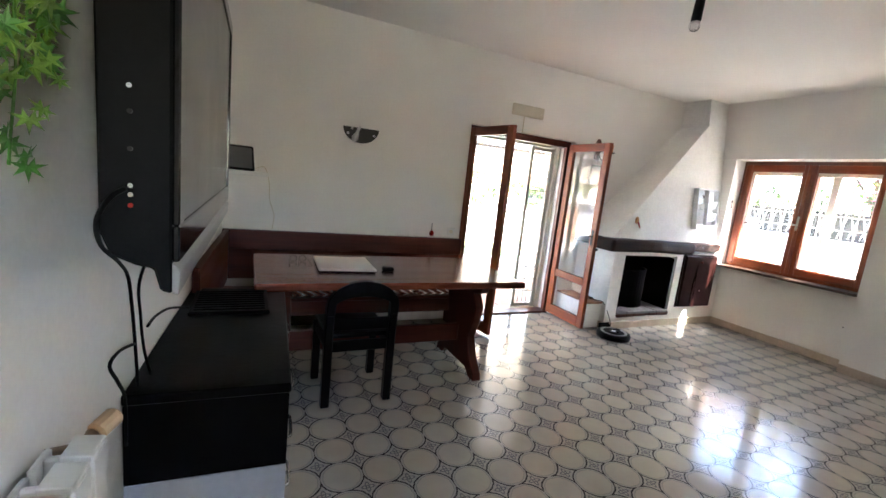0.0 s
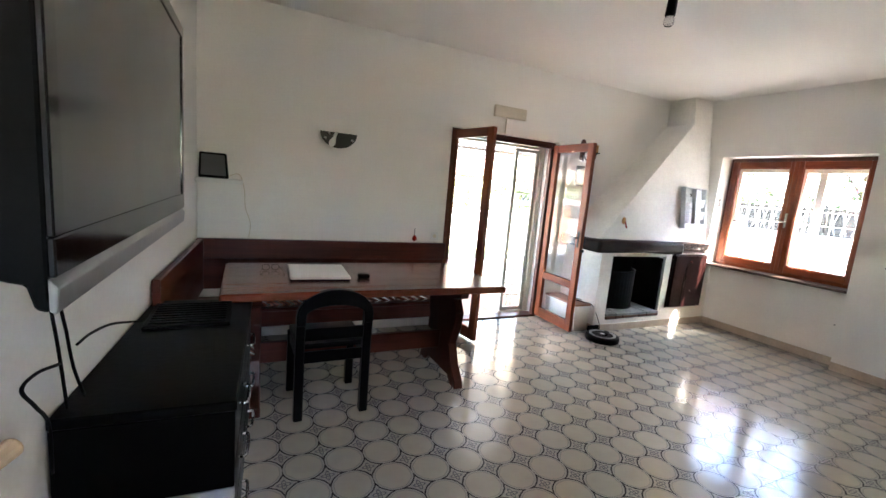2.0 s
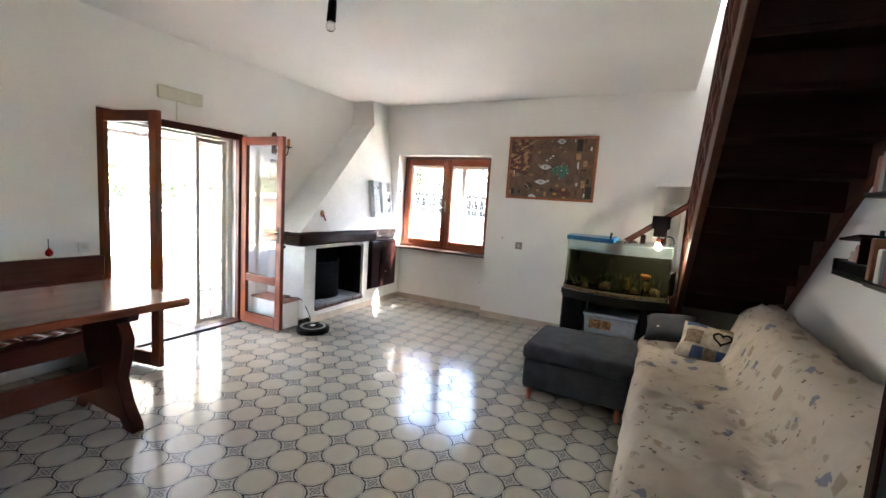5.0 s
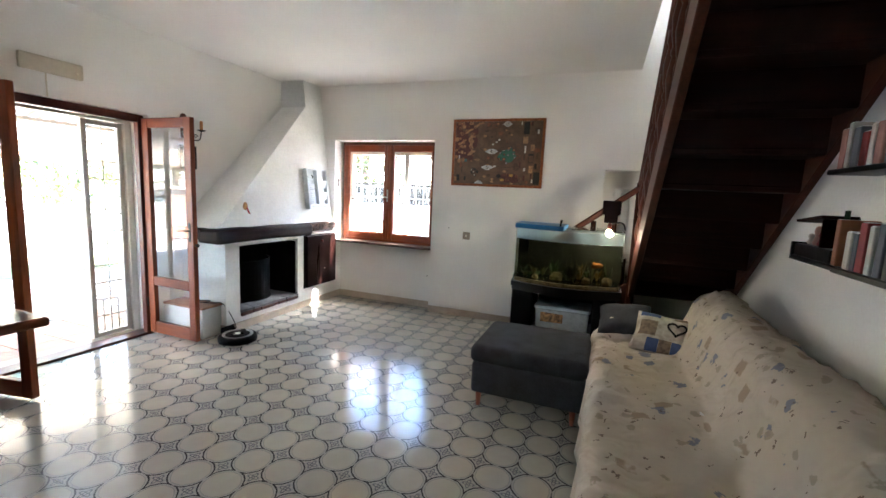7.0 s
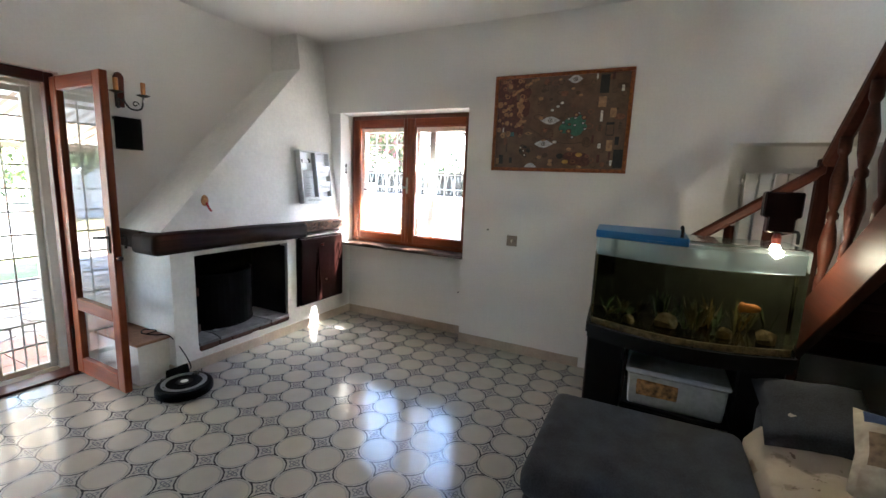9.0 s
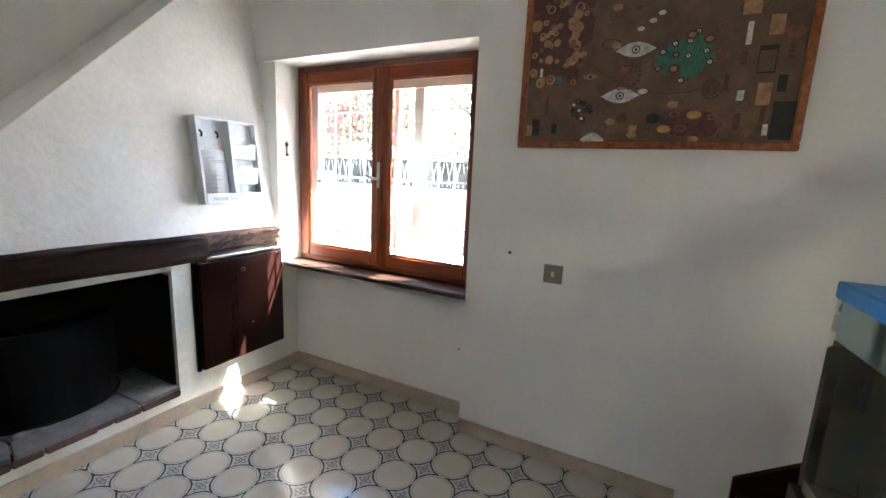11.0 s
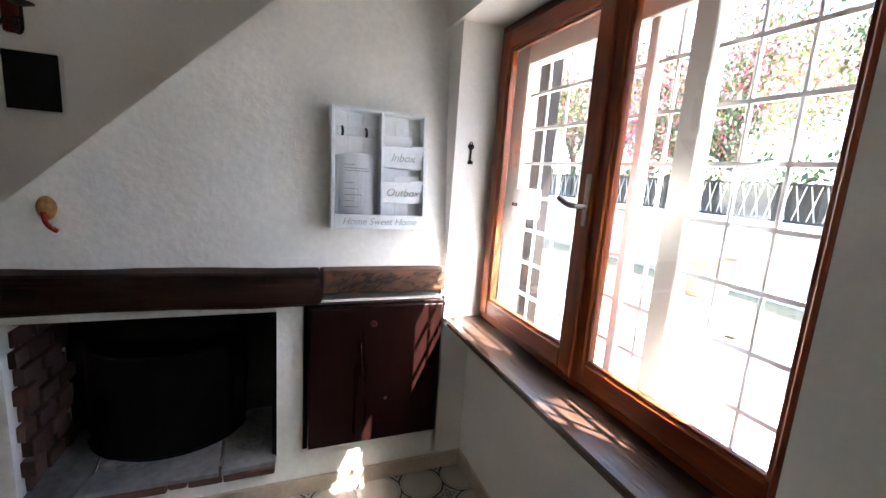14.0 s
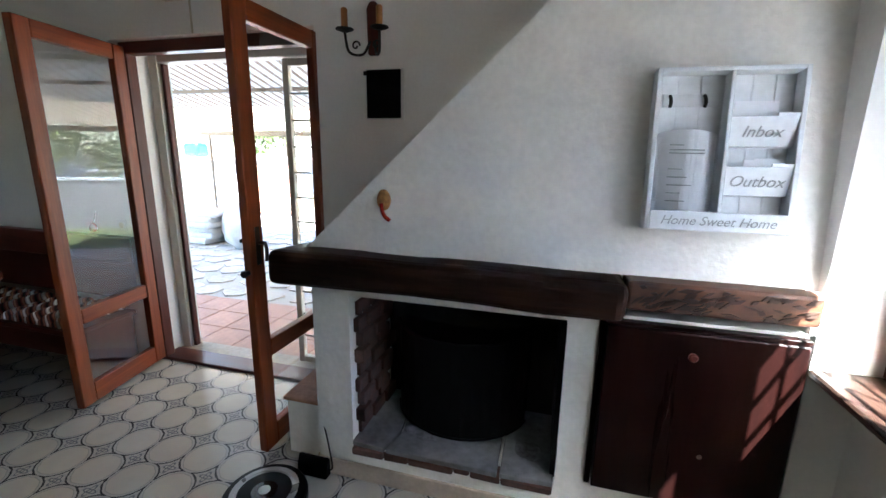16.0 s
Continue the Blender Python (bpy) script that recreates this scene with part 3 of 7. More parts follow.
CHAR = material("charred_gouge", (0.045, 0.021, 0.012), 0.7, vary=0.3)
bm = box(6.206, W, 4.372, 4.52, 0.945, 1.046, 0.012, seg=2)
side = part("side_beam", wobble(bm, 0.003, 6, cuts=2), SCORCH, mantel, "lighter scorched and chiselled beam end")
rnd = random.Random(17)
for i in range(64):
    x, z = 6.225 + rnd.random() * 0.50, 0.958 + rnd.random() * 0.075
    l_, w_, t_ = rnd.uniform(0.012, 0.038), rnd.uniform(0.003, 0.009), rnd.choice((0.5, 0.7, 0.9, -0.3)) + rnd.uniform(-0.2, 0.2)
    dx, dz = math.cos(t_), math.sin(t_)
    o_ = [(x - l_ * dx, z - l_ * dz * 0.6), (x + w_ * dz, z - w_ * dx), (x + l_ * dx, z + l_ * dz * 0.6), (x - w_ * dz, z + w_ * dx)]
    o_ = [(min(max(p, 6.212), 6.742), min(max(q, 0.952), 1.040)) for p, q in o_]
    part("gouge", prism(o_, "y", 4.3655, 4.372), CHAR, side)

cab = thing("fireplace_cupboard", (6.45, 4.4, 0.24), "dark red-brown lacquered cupboard door beside the fireplace", "cupboard")
RED_WOOD = wood("lacquered_redwood", (0.011, 0.0032, 0.0026), (0.005, 0.002, 0.0018), 0.3, "z", 0.12, 0.12)
part("frame", box(6.135, 6.155, 4.40, 4.419, 0.235, 0.893, 0.002), RED_WOOD, cab)
part("top_rail", box(6.155, W - 0.001, 4.385, 4.419, 0.887, 0.90, 0.002), RED_WOOD, cab)
dr = part("door", box(6.157, 6.743, 4.375, 4.419, 0.243, 0.885, 0.004), RED_WOOD, cab)
part("knob", turned([(0.006, 0), (0.006, 0.014), (0.014, 0.018), (0.015, 0.026), (0.010, 0.031)], pose(6.42, 4.375, 0.815, 90, 0, 0), 14), DARK_X, dr)
part("catch", turned([(0.009, 0), (0.009, 0.006)], pose(6.49, 4.375, 0.45, 90, 0, 0), 10), STEEL, dr)

# ---- things on the chimney and walls ----
CREAM = material("cream_plastic", (0.72, 0.66, 0.52), 0.5, vary=0.05)
WHITE_WOOD = material("grey_white_painted_wood", (0.74, 0.76, 0.78), 0.6, vary=0.08, grain=40, stain=6)
PAPER = material("paper", (0.88, 0.88, 0.90), 0.9, vary=0.03)
INK = material("grey_ink", (0.36, 0.38, 0.38), 0.8)


def lettering(text, size, m, mat, parent, shear=0.35):
    cu = bpy.data.curves.new("lettering", "FONT")
    cu.body, cu.size, cu.shear, cu.align_x, cu.extrude = text, size, shear, "CENTER", 0.0006
    cu.materials.append(mat)
    ob = new("lettering", cu)
    ob.parent = parent
    ob.matrix_basis = m
    WORLD[ob.name] = WORLD[parent.name]
    return ob


# front face looks to -y; x to the viewer's right; y = 0 on the hood's face
rack = thing("letter_rack", pose(6.44, 4.473, 1.212, -6.5, 0, 2), "grey-white wooden letter rack with hooks and papers", "letter rack")
RW, RH, RD = 0.206, 0.50, 0.062
part("back", box(-RW, RW, -0.008, 0, 0, RH), WHITE_WOOD, rack, local=True)
for a, b in ((-RW, -RW + 0.014), (RW - 0.014, RW), (0.0, 0.012)):
    part("upright", box(a, b, -RD, -0.008, 0.0 if a else 0.06, RH if a else RH - 0.013, 0.002), WHITE_WOOD, rack, local=True)
part("top", box(-RW + 0.014, RW - 0.014, -RD, -0.008, RH - 0.013, RH, 0.002), WHITE_WOOD, rack, local=True)
part("bottom", box(-RW + 0.014, RW - 0.014, -RD, -0.008, 0, 0.012, 0.002), WHITE_WOOD, rack, local=True)
board = part("front_board", box(-RW + 0.014, RW - 0.014, -RD - 0.003, -RD + 0.008, 0.0, 0.06, 0.002), WHITE_WOOD, rack, local=True)
lettering("Home Sweet Home", 0.040, pose(0.0, -RD - 0.0045, 0.018, 90, 0, 0), INK, board, 0.35)
for x0, x1 in ((-RW + 0.015, -0.135), (-0.132, -0.068), (-0.065, -0.001), (0.013, 0.075), (0.078, 0.138), (0.141, RW - 0.015)):
    part("plank", box(x0, x1, -0.0105, -0.008, 0.013, RH - 0.014, 0.001), WHITE_WOOD, rack, local=True)
for z0, word in ((0.265, "Inbox"), (0.115, "Outbox")):
    lean = [(-RD + 0.022, z0), (-RD + 0.030, z0), (-RD + 0.010, z0 + 0.088), (-RD + 0.002, z0 + 0.088)]
    bd = part("pocket", prism(lean, "x", 0.0125, RW - 0.0145, 0.001), WHITE_WOOD, rack, local=True)
    part("pocket_lip", prism([(-RD + 0.002, z0 + 0.0882), (-RD + 0.010, z0 + 0.0882), (-RD + 0.0085, z0 + 0.098), (-RD + 0.0005, z0 + 0.098)], "x", 0.135, RW - 0.0145, 0.001), WHITE_WOOD, bd, local=True)
    part("floor", box(0.012, RW - 0.014, -RD + 0.030, -0.011, z0, z0 + 0.006), WHITE_WOOD, bd, local=True)
    lettering(word, 0.047, pose(0.100, -RD + 0.0133, z0 + 0.028, 101.8, 0, 0), INK, bd, 0.3)
part("hook_rail", box(-RW + 0.03, -0.012, -0.018, -0.0105, 0.390, 0.430, 0.002), WHITE_WOOD, rack, local=True)
for x in (-0.155, -0.055):
    part("hook", tube([(x, -0.018, 0.424), (x, -0.03, 0.412), (x, -0.034, 0.398), (x, -0.026, 0.388)], 0.0055), IRON, rack, "dark metal hook", local=True)
roll = thing("paper_sheets", pose(6.44, 4.473, 1.212, -6.5, 0, 2), "curled white printed sheets standing in the letter rack", "paper")
bm = bmesh.new()
cols = []
for i in range(13):
    a = -1 + 2 * i / 12
    x, y = -0.098 + a * 0.088, -0.052 + 0.030 * (a * a)
    cols.append([bm.verts.new((x, y, 0.013)), bm.verts.new((x, y, 0.315 - 0.012 * abs(a) ** 3))])
for a, b in zip(cols, cols[1:]):
    bm.faces.new((a[0], b[0], b[1], a[1]))
bmesh.ops.solidify(bm, geom=bm.faces[:], thickness=0.002)
sheet = part("sheet", bm, PAPER, roll, local=True, smooth=True)
for i, z in enumerate((0.265, 0.25, 0.24, 0.19, 0.165, 0.14, 0.115, 0.09, 0.06)):
    w = 0.05 if i in (1, 2) else 0.02 + 0.008 * (i % 3)
    part("print_line", box(-0.15, -0.15 + 2 * w, -0.0545, -0.0515, z, z + 0.0025), INK, sheet, local=True)
env = thing("envelope", pose(6.44, 4.473, 1.212, -6.5, 0, 2), "white envelopes tucked into the letter rack", "envelope", group="envelopes in the rack")
part("sheet", box(0.022, 0.075, -0.030, -0.027, 0.275, 0.385), PAPER, env, local=True)
part("sheet", box(0.03, 0.15, -0.023, -0.020, 0.275, 0.405), PAPER, env, local=True)
env2 = thing("envelope", pose(6.44, 4.473, 1.212, -6.5, 0, 2), "white envelopes tucked into the letter rack", "envelope", group="envelopes in the rack")
part("sheet", box(0.07, 0.125, -0.030, -0.027, 0.123, 0.226), PAPER, env2, local=True)
part("sheet", box(0.10, 0.18, -0.023, -0.020, 0.123, 0.232), PAPER, env2, local=True)

SHELLM = material("amber_shell", (0.55, 0.27, 0.08), 0.35, vary=0.25, grain=60, stain=30)
RED = material("red_chilli", (0.35, 0.02, 0.015), 0.25, vary=0.2)
orn = thing("wall_ornament", (5.30, 4.45, 1.24), "amber shell ornament with red chilli on the hood", "ornament")
bm = bmesh.new()
bmesh.ops.create_uvsphere(bm, u_segments=16, v_segments=10, radius=1.0, matrix=Matrix.Translation((5.30, 4.474, 1.262)) @ Matrix.Diagonal((0.030, 0.012, 0.042, 1)))
part("shell", bm, SHELLM, orn, smooth=True)
part("chilli", tube([(5.298, 4.452, 1.25), (5.305, 4.445, 1.22), (5.318, 4.446, 1.198), (5.334, 4.452, 1.185)], 0.008), RED, orn, smooth=True)

# ---- wall fittings ----
key = thing("old_key", (6.84, 4.42, 1.56), "old iron key hanging on the window jamb", "key")
part("loop", tube([(6.84 + 0.006 * math.cos(a), 4.414, 1.611 + 0.007 * math.sin(a)) for a in [i * math.pi / 5 for i in range(11)]], 0.002, 6), IRON, key)
part("bow", box(6.826, 6.854, 4.407, 4.42, 1.588, 1.607, 0.005), IRON, key)
part("shank", rod((6.84, 4.414, 1.59), (6.84, 4.414, 1.53), 0.0045), IRON, key)
part("bit", box(6.829, 6.854, 4.408, 4.42, 1.52, 1.536, 0.004), IRON, key)

BROWN_PLATE = material("bronze_plate", (0.30, 0.24, 0.19), 0.35, 0.4, vary=0.08)
sw = thing("light_switch", (W, 2.53, 0.995), "square bronze light switch plate on the wall", "switch")
part("plate", box(W - 0.009, W, 2.487, 2.577, 0.95, 1.04, 0.003), BROWN_PLATE, sw)
part("rocker", box(W - 0.014, W - 0.009, 2.525, 2.540, 0.983, 1.008, 0.002), CREAM, sw)
part("screw", turned([(0.003, 0), (0.003, 0.002)], pose(W - 0.0085, 2.50, 0.995, 0, -90, 0), 8), STEEL, sw)
nl = solid("nail", turned([(0.0025, 0), (0.0025, 0.018), (0.007, 0.02), (0.006, 0.026)], pose(W, 2.752, 1.076, 0, -90, 0), 10), IRON, "rusty wall plug stuck in the plaster", "nail", kind="thing")
nl2 = solid("nail", turned([(0.0025, 0), (0.0025, 0.012), (0.006, 0.014)], pose(6.91, 3.08, 0.42, 0, -90, 0), 10), IRON, "small dark nail stuck in the wall", "nail", kind="thing")

PANELB = material("cream_box", (0.62, 0.55, 0.43), 0.55, vary=0.05)
em = thing("ventilation_box", (3.985, D, 2.30), "cream plastic wall box above the garden door", "wall box")
part("body", box(3.786, 4.184, D - 0.032, D, 2.238, 2.352, 0.006), PANELB, em)
part("cover", box(3.80, 4.17, D - 0.038, D - 0.032, 2.25, 2.34, 0.003), PANELB, em)
part("screw", turned([(0.008, 0), (0.008, 0.004)], pose(4.14, D - 0.038, 2.28, 90, 0, 0), 10), CREAM, em)
part("cable", rod((3.95, D - 0.004, 2.238), (3.95, D - 0.004, 2.071), 0.005, 8), PANELB, em)

SMOKED = material("smoked_mirror_glass", (0.032, 0.028, 0.022), 0.3, 0.0, vary=0.05, bump=0)
sc = thing("wall_lamp", (2.2, D, 1.8), "half-round smoked glass wall lamp with bare bulb", "wall lamp")
arc = [(2.2035 + 0.163 * math.cos(math.pi * (1 + i / 20)), 1.858 + 0.135 * math.sin(math.pi * (1 + i / 20))) for i in range(21)]
part("plate", prism(arc, "y", D - 0.03, D - 0.018, 0.002), SMOKED, sc)
part("mount", box(2.12, 2.28, D - 0.018, D, 1.78, 1.85), BLACK_MATT, sc)
for x, z in ((2.085, 1.80), (2.322, 1.80), (2.12, 1.845)):
    part("stud", turned([(0.013, 0), (0.013, 0.006), (0.006, 0.012)], pose(x, D - 0.03, z, 90, 0, 0), 12), STEEL, sc)
part("bulb", turned([(0.013, 0), (0.014, 0.05), (0.018, 0.06), (0.029, 0.09), (0.029, 0.105), (0.02, 0.125), (0.006, 0.133)], Matrix.Translation((2.175, D - 0.065, 1.855)) @ pose(0, 0, 0, 180, 0, 0) @ pose(0, 0, 0, 0, -20, 0), 16), WHITE_ENAMEL, sc, smooth=True)
part("socket", turned([(0.015, 0), (0.015, 0.03)], pose(2.175, D - 0.03, 1.845, 90, 0, 0), 12), BLACK_MATT, sc)

charm = thing("wall_charm", (3.0, D, 0.93), "small red hanging charm on the wall", "charm")
part("figure", turned([(0.004, 0), (0.022, 0.012), (0.024, 0.035), (0.012, 0.055), (0.005, 0.062)], Matrix.Translation((3.0, D - 0.026, 0.90)), 12), RED, charm, smooth=True)
part("string", rod((3.0, D - 0.02, 0.962), (3.006, D - 0.003, 1.03), 0.003), IRON, charm)
sk = thing("socket", (3.22, D, 0.955), "white plastic wall socket above the bench", "socket")
part("plate", box(3.185, 3.265, D - 0.009, D, 0.915, 0.995, 0.003), WHITE_METAL, sk)
part("insert", turned([(0.02, 0), (0.02, 0.003)], pose(3.225, D - 0.009, 0.955, 90, 0, 0), 14), CREAM, sk)

shelf = thing("wall_shelf", (1.27, 4.9, 1.36), "small white wall shelf in the corner", "shelf")
part("board", box(1.108, 1.44, 4.80, D, 1.345, 1.378, 0.003), WHITE_METAL, shelf)
spk = thing("small_speaker", (1.23, 4.9, 1.378), "small dark grey speaker standing on the white shelf", "speaker")
part("body", prism([(1.125, 1.379), (1.335, 1.379), (1.318, 1.575), (1.132, 1.575)], "y", 4.86, 4.96, 0.008), BLACK_MATT, spk)
part("grille", prism([(1.142, 1.40), (1.318, 1.40), (1.305, 1.56), (1.147, 1.56)], "y", 4.853, 4.8605, 0.002), material("grey_speaker_cloth", (0.10, 0.10, 0.10), 0.8, grain=300), spk)
solid("shelf_cable", tube([(1.33, 4.93, 1.40), (1.41, 4.95, 1.42), (1.45, 4.99, 1.30), (1.46, 4.992, 1.15), (1.50, 4.992, 1.02), (1.49, 4.992, 0.90)], 0.003, 6), PANELB, "thin beige cable hanging down the wall", "cable", kind="thing")

wi = thing("candle_sconce", (5.05, D, 1.95), "wrought iron wall sconce with two amber candle lamps", "wall lamp")
part("backplate", prism([(5.012, 1.91), (5.064, 1.91), (5.07, 2.12), (5.052, 2.15), (5.024, 2.15), (5.006, 2.12)], "y", D - 0.03, D, 0.006), DARK_Z, wi)
AMBER = material("amber_candle", (0.50, 0.20, 0.05), 0.4, vary=0.2)
for s in (-1, 1):
    cx, cy = 5.04 + s * 0.087, D - 0.148
    part("arm", tube([(5.038 + s * 0.012, D - 0.03, 1.97), (5.04 + s * 0.035, D - 0.07, 1.905), (cx - s * 0.01, cy + 0.02, 1.905), (cx, cy, 1.985)], 0.006), IRON, wi)
    part("scroll", tube([(cx - s * 0.035 + 0.022 * math.cos(a) * (1 - a / 9), cy + 0.04, 1.935 + 0.022 * math.sin(a) * (1 - a / 9)) for a in [k * 0.7 for k in range(10)]], 0.004), IRON, wi)
    part("drip_pan", turned([(0.012, 0), (0.042, 0.012), (0.040, 0.016), (0.012, 0.006)], Matrix.Translation((cx, cy, 1.985)), 18), IRON, wi)
    part("candle", turned([(0.015, 0), (0.015, 0.085), (0.011, 0.09)], Matrix.Translation((cx, cy, 1.998)), 16), AMBER, wi, "amber candle sleeve")

ht = thing("soot_door", (5.085, D, 1.73), "black iron cleaning door in the chimney wall", "hatch")
part("frame", box(4.985, 5.19, D - 0.004, D, 1.608, 1.852, 0.001), WHITE_METAL, ht)
part("plate", box(4.993, 5.175, D - 0.014, D - 0.0045, 1.615, 1.845, 0.002), BLACK_MATT, ht)
part("catch", box(4.98, 4.995, D - 0.02, D - 0.010, 1.82, 1.84, 0.002), IRON, ht)

lamp = thing("ceiling_spot", (3.80, 3.03, TOP), "black cylindrical ceiling spotlight without shade", "ceiling lamp")
part("rose", turned([(0.05, 0), (0.05, 0.02), (0.03, 0.03)], Matrix.Translation((3.80, 3.03, TOP)) @ pose(0, 0, 0, 180, 0, 0), 18), BLACK_MATT, lamp)
part("body", turned([(0.022, 0), (0.028, 0.04), (0.030, 0.15), (0.024, 0.155)], Matrix.Translation((3.80, 3.03, TOP - 0.03)) @ pose(0, 0, 0, 180, 4, 0), 18), BLACK_MATT, lamp, smooth=True)
part("bulb", turned([(0.020, 0), (0.030, 0.025), (0.031, 0.045), (0.022, 0.06)], Matrix.Translation((3.79, 3.03, TOP - 0.18)) @ pose(0, 0, 0, 180, 4, 0), 16), glass_material("bulb_glass", (0.9, 0.9, 0.9), 0.15), lamp)

# ---- picture ----
pic = thing("picture", (W, 2.22, 1.95), "brown abstract painting with ornaments in burl wood frame", "picture")
BURL = material("burl_wood", (0.42, 0.125, 0.026), 0.35, grain=70, stain=38, tint=(0.13, 0.035, 0.01))
P0, P1, Z0, Z1 = 1.69, 2.75, 1.588, 2.346
for nm, a in (("frame_bottom", (P0, P1, Z0, Z0 + 0.028)), ("frame_top", (P0, P1, Z1 - 0.028, Z1)), ("frame_side", (P0, P0 + 0.028, Z0 + 0.028, Z1 - 0.028)), ("frame_side", (P1 - 0.028, P1, Z0 + 0.028, Z1 - 0.028))):
    part(nm, box(W - 0.032, W, *a, 0.004), BURL, pic)
CANVAS = material("brown_canvas", (0.185, 0.105, 0.055), 0.45, vary=0.15, grain=24, stain=9, tint=(0.095, 0.052, 0.030))
canvas = part("canvas", box(W - 0.018, W - 0.006, P0 + 0.028, P1 - 0.028, Z0 + 0.028, Z1 - 0.028), CANVAS, pic)
PAINTS = {}
for nm, c in (("maroon", (0.115, 0.040, 0.030)), ("tan", (0.42, 0.22, 0.10)), ("gold", (0.50, 0.27, 0.06)), ("cream", (0.72, 0.66, 0.55)), ("green", (0.06, 0.17, 0.11)), ("black", (0.03, 0.025, 0.022)), ("teal", (0.07, 0.16, 0.15)), ("pale", (0.62, 0.60, 0.57)), ("umber", (0.10, 0.058, 0.034)), ("rust", (0.24, 0.10, 0.05))):
    PAINTS[nm] = material("paint_" + nm, c, 0.6, vary=0.2, grain=60, stain=30, bump=0.2)


def blot(kind, u, v, ru, rv, depth, n=18, pinch=1.0, ring=0.0):
    """A flat patch of paint; u, v from the picture's upper left, in shares of its width and height."""
    y, z = P1 - 0.03 - u * (P1 - P0 - 0.06), Z1 - 0.03 - v * (Z1 - Z0 - 0.06)
    bm = bmesh.new()
    x = W - 0.0182 - 0.0004 - len(canvas.children) * 0.000012
    pts = []
    for i in range(n):
        a = 2 * math.pi * (i + (0.5 if n == 4 else 0)) / n
        c, s = math.cos(a), math.sin(a)
        k = abs(s) ** pinch if pinch != 1 else 1
        pts.append((y + ru * c, z + rv * s * k))
    pts = [(min(max(p, P0 + 0.03), P1 - 0.03), min(max(q, Z0 + 0.03), Z1 - 0.03)) for p, q in pts]
    outer = [bm.verts.new((x, p, q)) for p, q in pts]
    if ring:
        inner = [bm.verts.new((x, y + (p - y) * ring, z + (q - z) * ring)) for p, q in pts]
        for i in range(n):
            bm.faces.new((outer[i], outer[(i + 1) % n], inner[(i + 1) % n], inner[i]))
    else:
        bm.faces.new(outer)
    part("paint_patch", bm, PAINTS[kind], canvas)


rnd = random.Random(7)
for i in range(70):
    u, v = rnd.uniform(0.28, 0.98), rnd.uniform(0.03, 0.97)
    r = rnd.uniform(0.010, 0.030)
    blot(rnd.choice(("umber", "umber", "rust", "umber")), u, v, r * rnd.uniform(0.6, 1.5), r * 0.8, 1, rnd.choice((7, 9, 16)), ring=rnd.choice((0, 0.75, 0.8)))
# deep red field of discs in the upper corner
for i in range(40):
    u, v = rnd.uniform(0.0, 0.25), rnd.uniform(0.0, 0.62)
    blot("maroon", u * (1.1 - 0.5 * v), v, rnd.uniform(0.03, 0.06), rnd.uniform(0.03, 0.06), 1, rnd.choice((6, 7, 9)))
for i in range(58):
    u, v = rnd.uniform(0.0, 0.27) * rnd.uniform(0.75, 1.0), rnd.uniform(0.0, 0.66)
    r = rnd.uniform(0.009, 0.021)
    blot(rnd.choice(("tan", "rust", "tan", "tan")), u, v, r, r * rnd.uniform(0.85, 1.15), 2, ring=(0, 0.5, 0.62, 0.4)[i % 4])
    if i % 3 == 1:
        blot("tan", u, v, r * 0.25, r * 0.25, 3, 8)
for u, v, r in ((0.185, 0.298, 0.026), (0.02, 0.281, 0.026), (0.02, 0.567, 0.020), (0.10, 0.08, 0.020)):
    blot("tan", u, v, r, r, 3)
for u, v in ((0.284, 0.03), (0.162, 0.143), (0.086, 0.322), (0.198, 0.507)):
    for k in range(5):
        blot("tan", u - 0.035 + k * 0.018, v + 0.03 - k * 0.013 + rnd.uniform(-0.012, 0.012), 0.016, 0.012, 3, 5)
# winding branches
for i in range(34):
    a = i / 33
    blot("umber", 0.22 + 0.48 * a, 0.50 + 0.20 * math.sin(a * 2.2) + 0.05 * a * a, 0.012, 0.003, 3, 8)
    if i < 16:
        blot("maroon", 0.42 + 0.05 * math.cos(i * 0.45), 0.62 + 0.06 * math.sin(i * 0.45), 0.009, 0.004, 3, 8)
    blot("umber", 0.73 + (0.035 - 0.0009 * i) * math.cos(i * 0.4), 0.71 + (0.06 - 0.0015 * i) * math.sin(i * 0.4), 0.008, 0.006, 3, 8)
# green tree with eyes
for du, dv, r in ((0.0, 0.0, 0.075), (0.05, -0.05, 0.05), (-0.05, 0.03, 0.05), (0.03, 0.06, 0.05), (0.07, 0.02, 0.04)):
    blot("green", 0.615 + du, 0.53 + dv, r, r * 0.8, 2, 16)
for u, v in ((0.545, 0.50), (0.535, 0.59), (0.585, 0.46), (0.592, 0.52), (0.635, 0.45), (0.635, 0.53), (0.695, 0.51), (0.66, 0.405), (0.62, 0.66), (0.71, 0.57)):
    blot("black", u, v, 0.013, 0.012, 3, 12)
    blot(("cream", "tan", "pale")[int(u * 1000) % 3], u, v, 0.008, 0.007, 4, 10)
    blot("umber", u, v, 0.003, 0.003, 5, 8)
for u, v in ((0.59, 0.595), (0.70, 0.45), (0.64, 0.42)):
    blot("maroon", u, v, 0.022, 0.018, 3)
    blot("tan", u, v, 0.013, 0.010, 4)
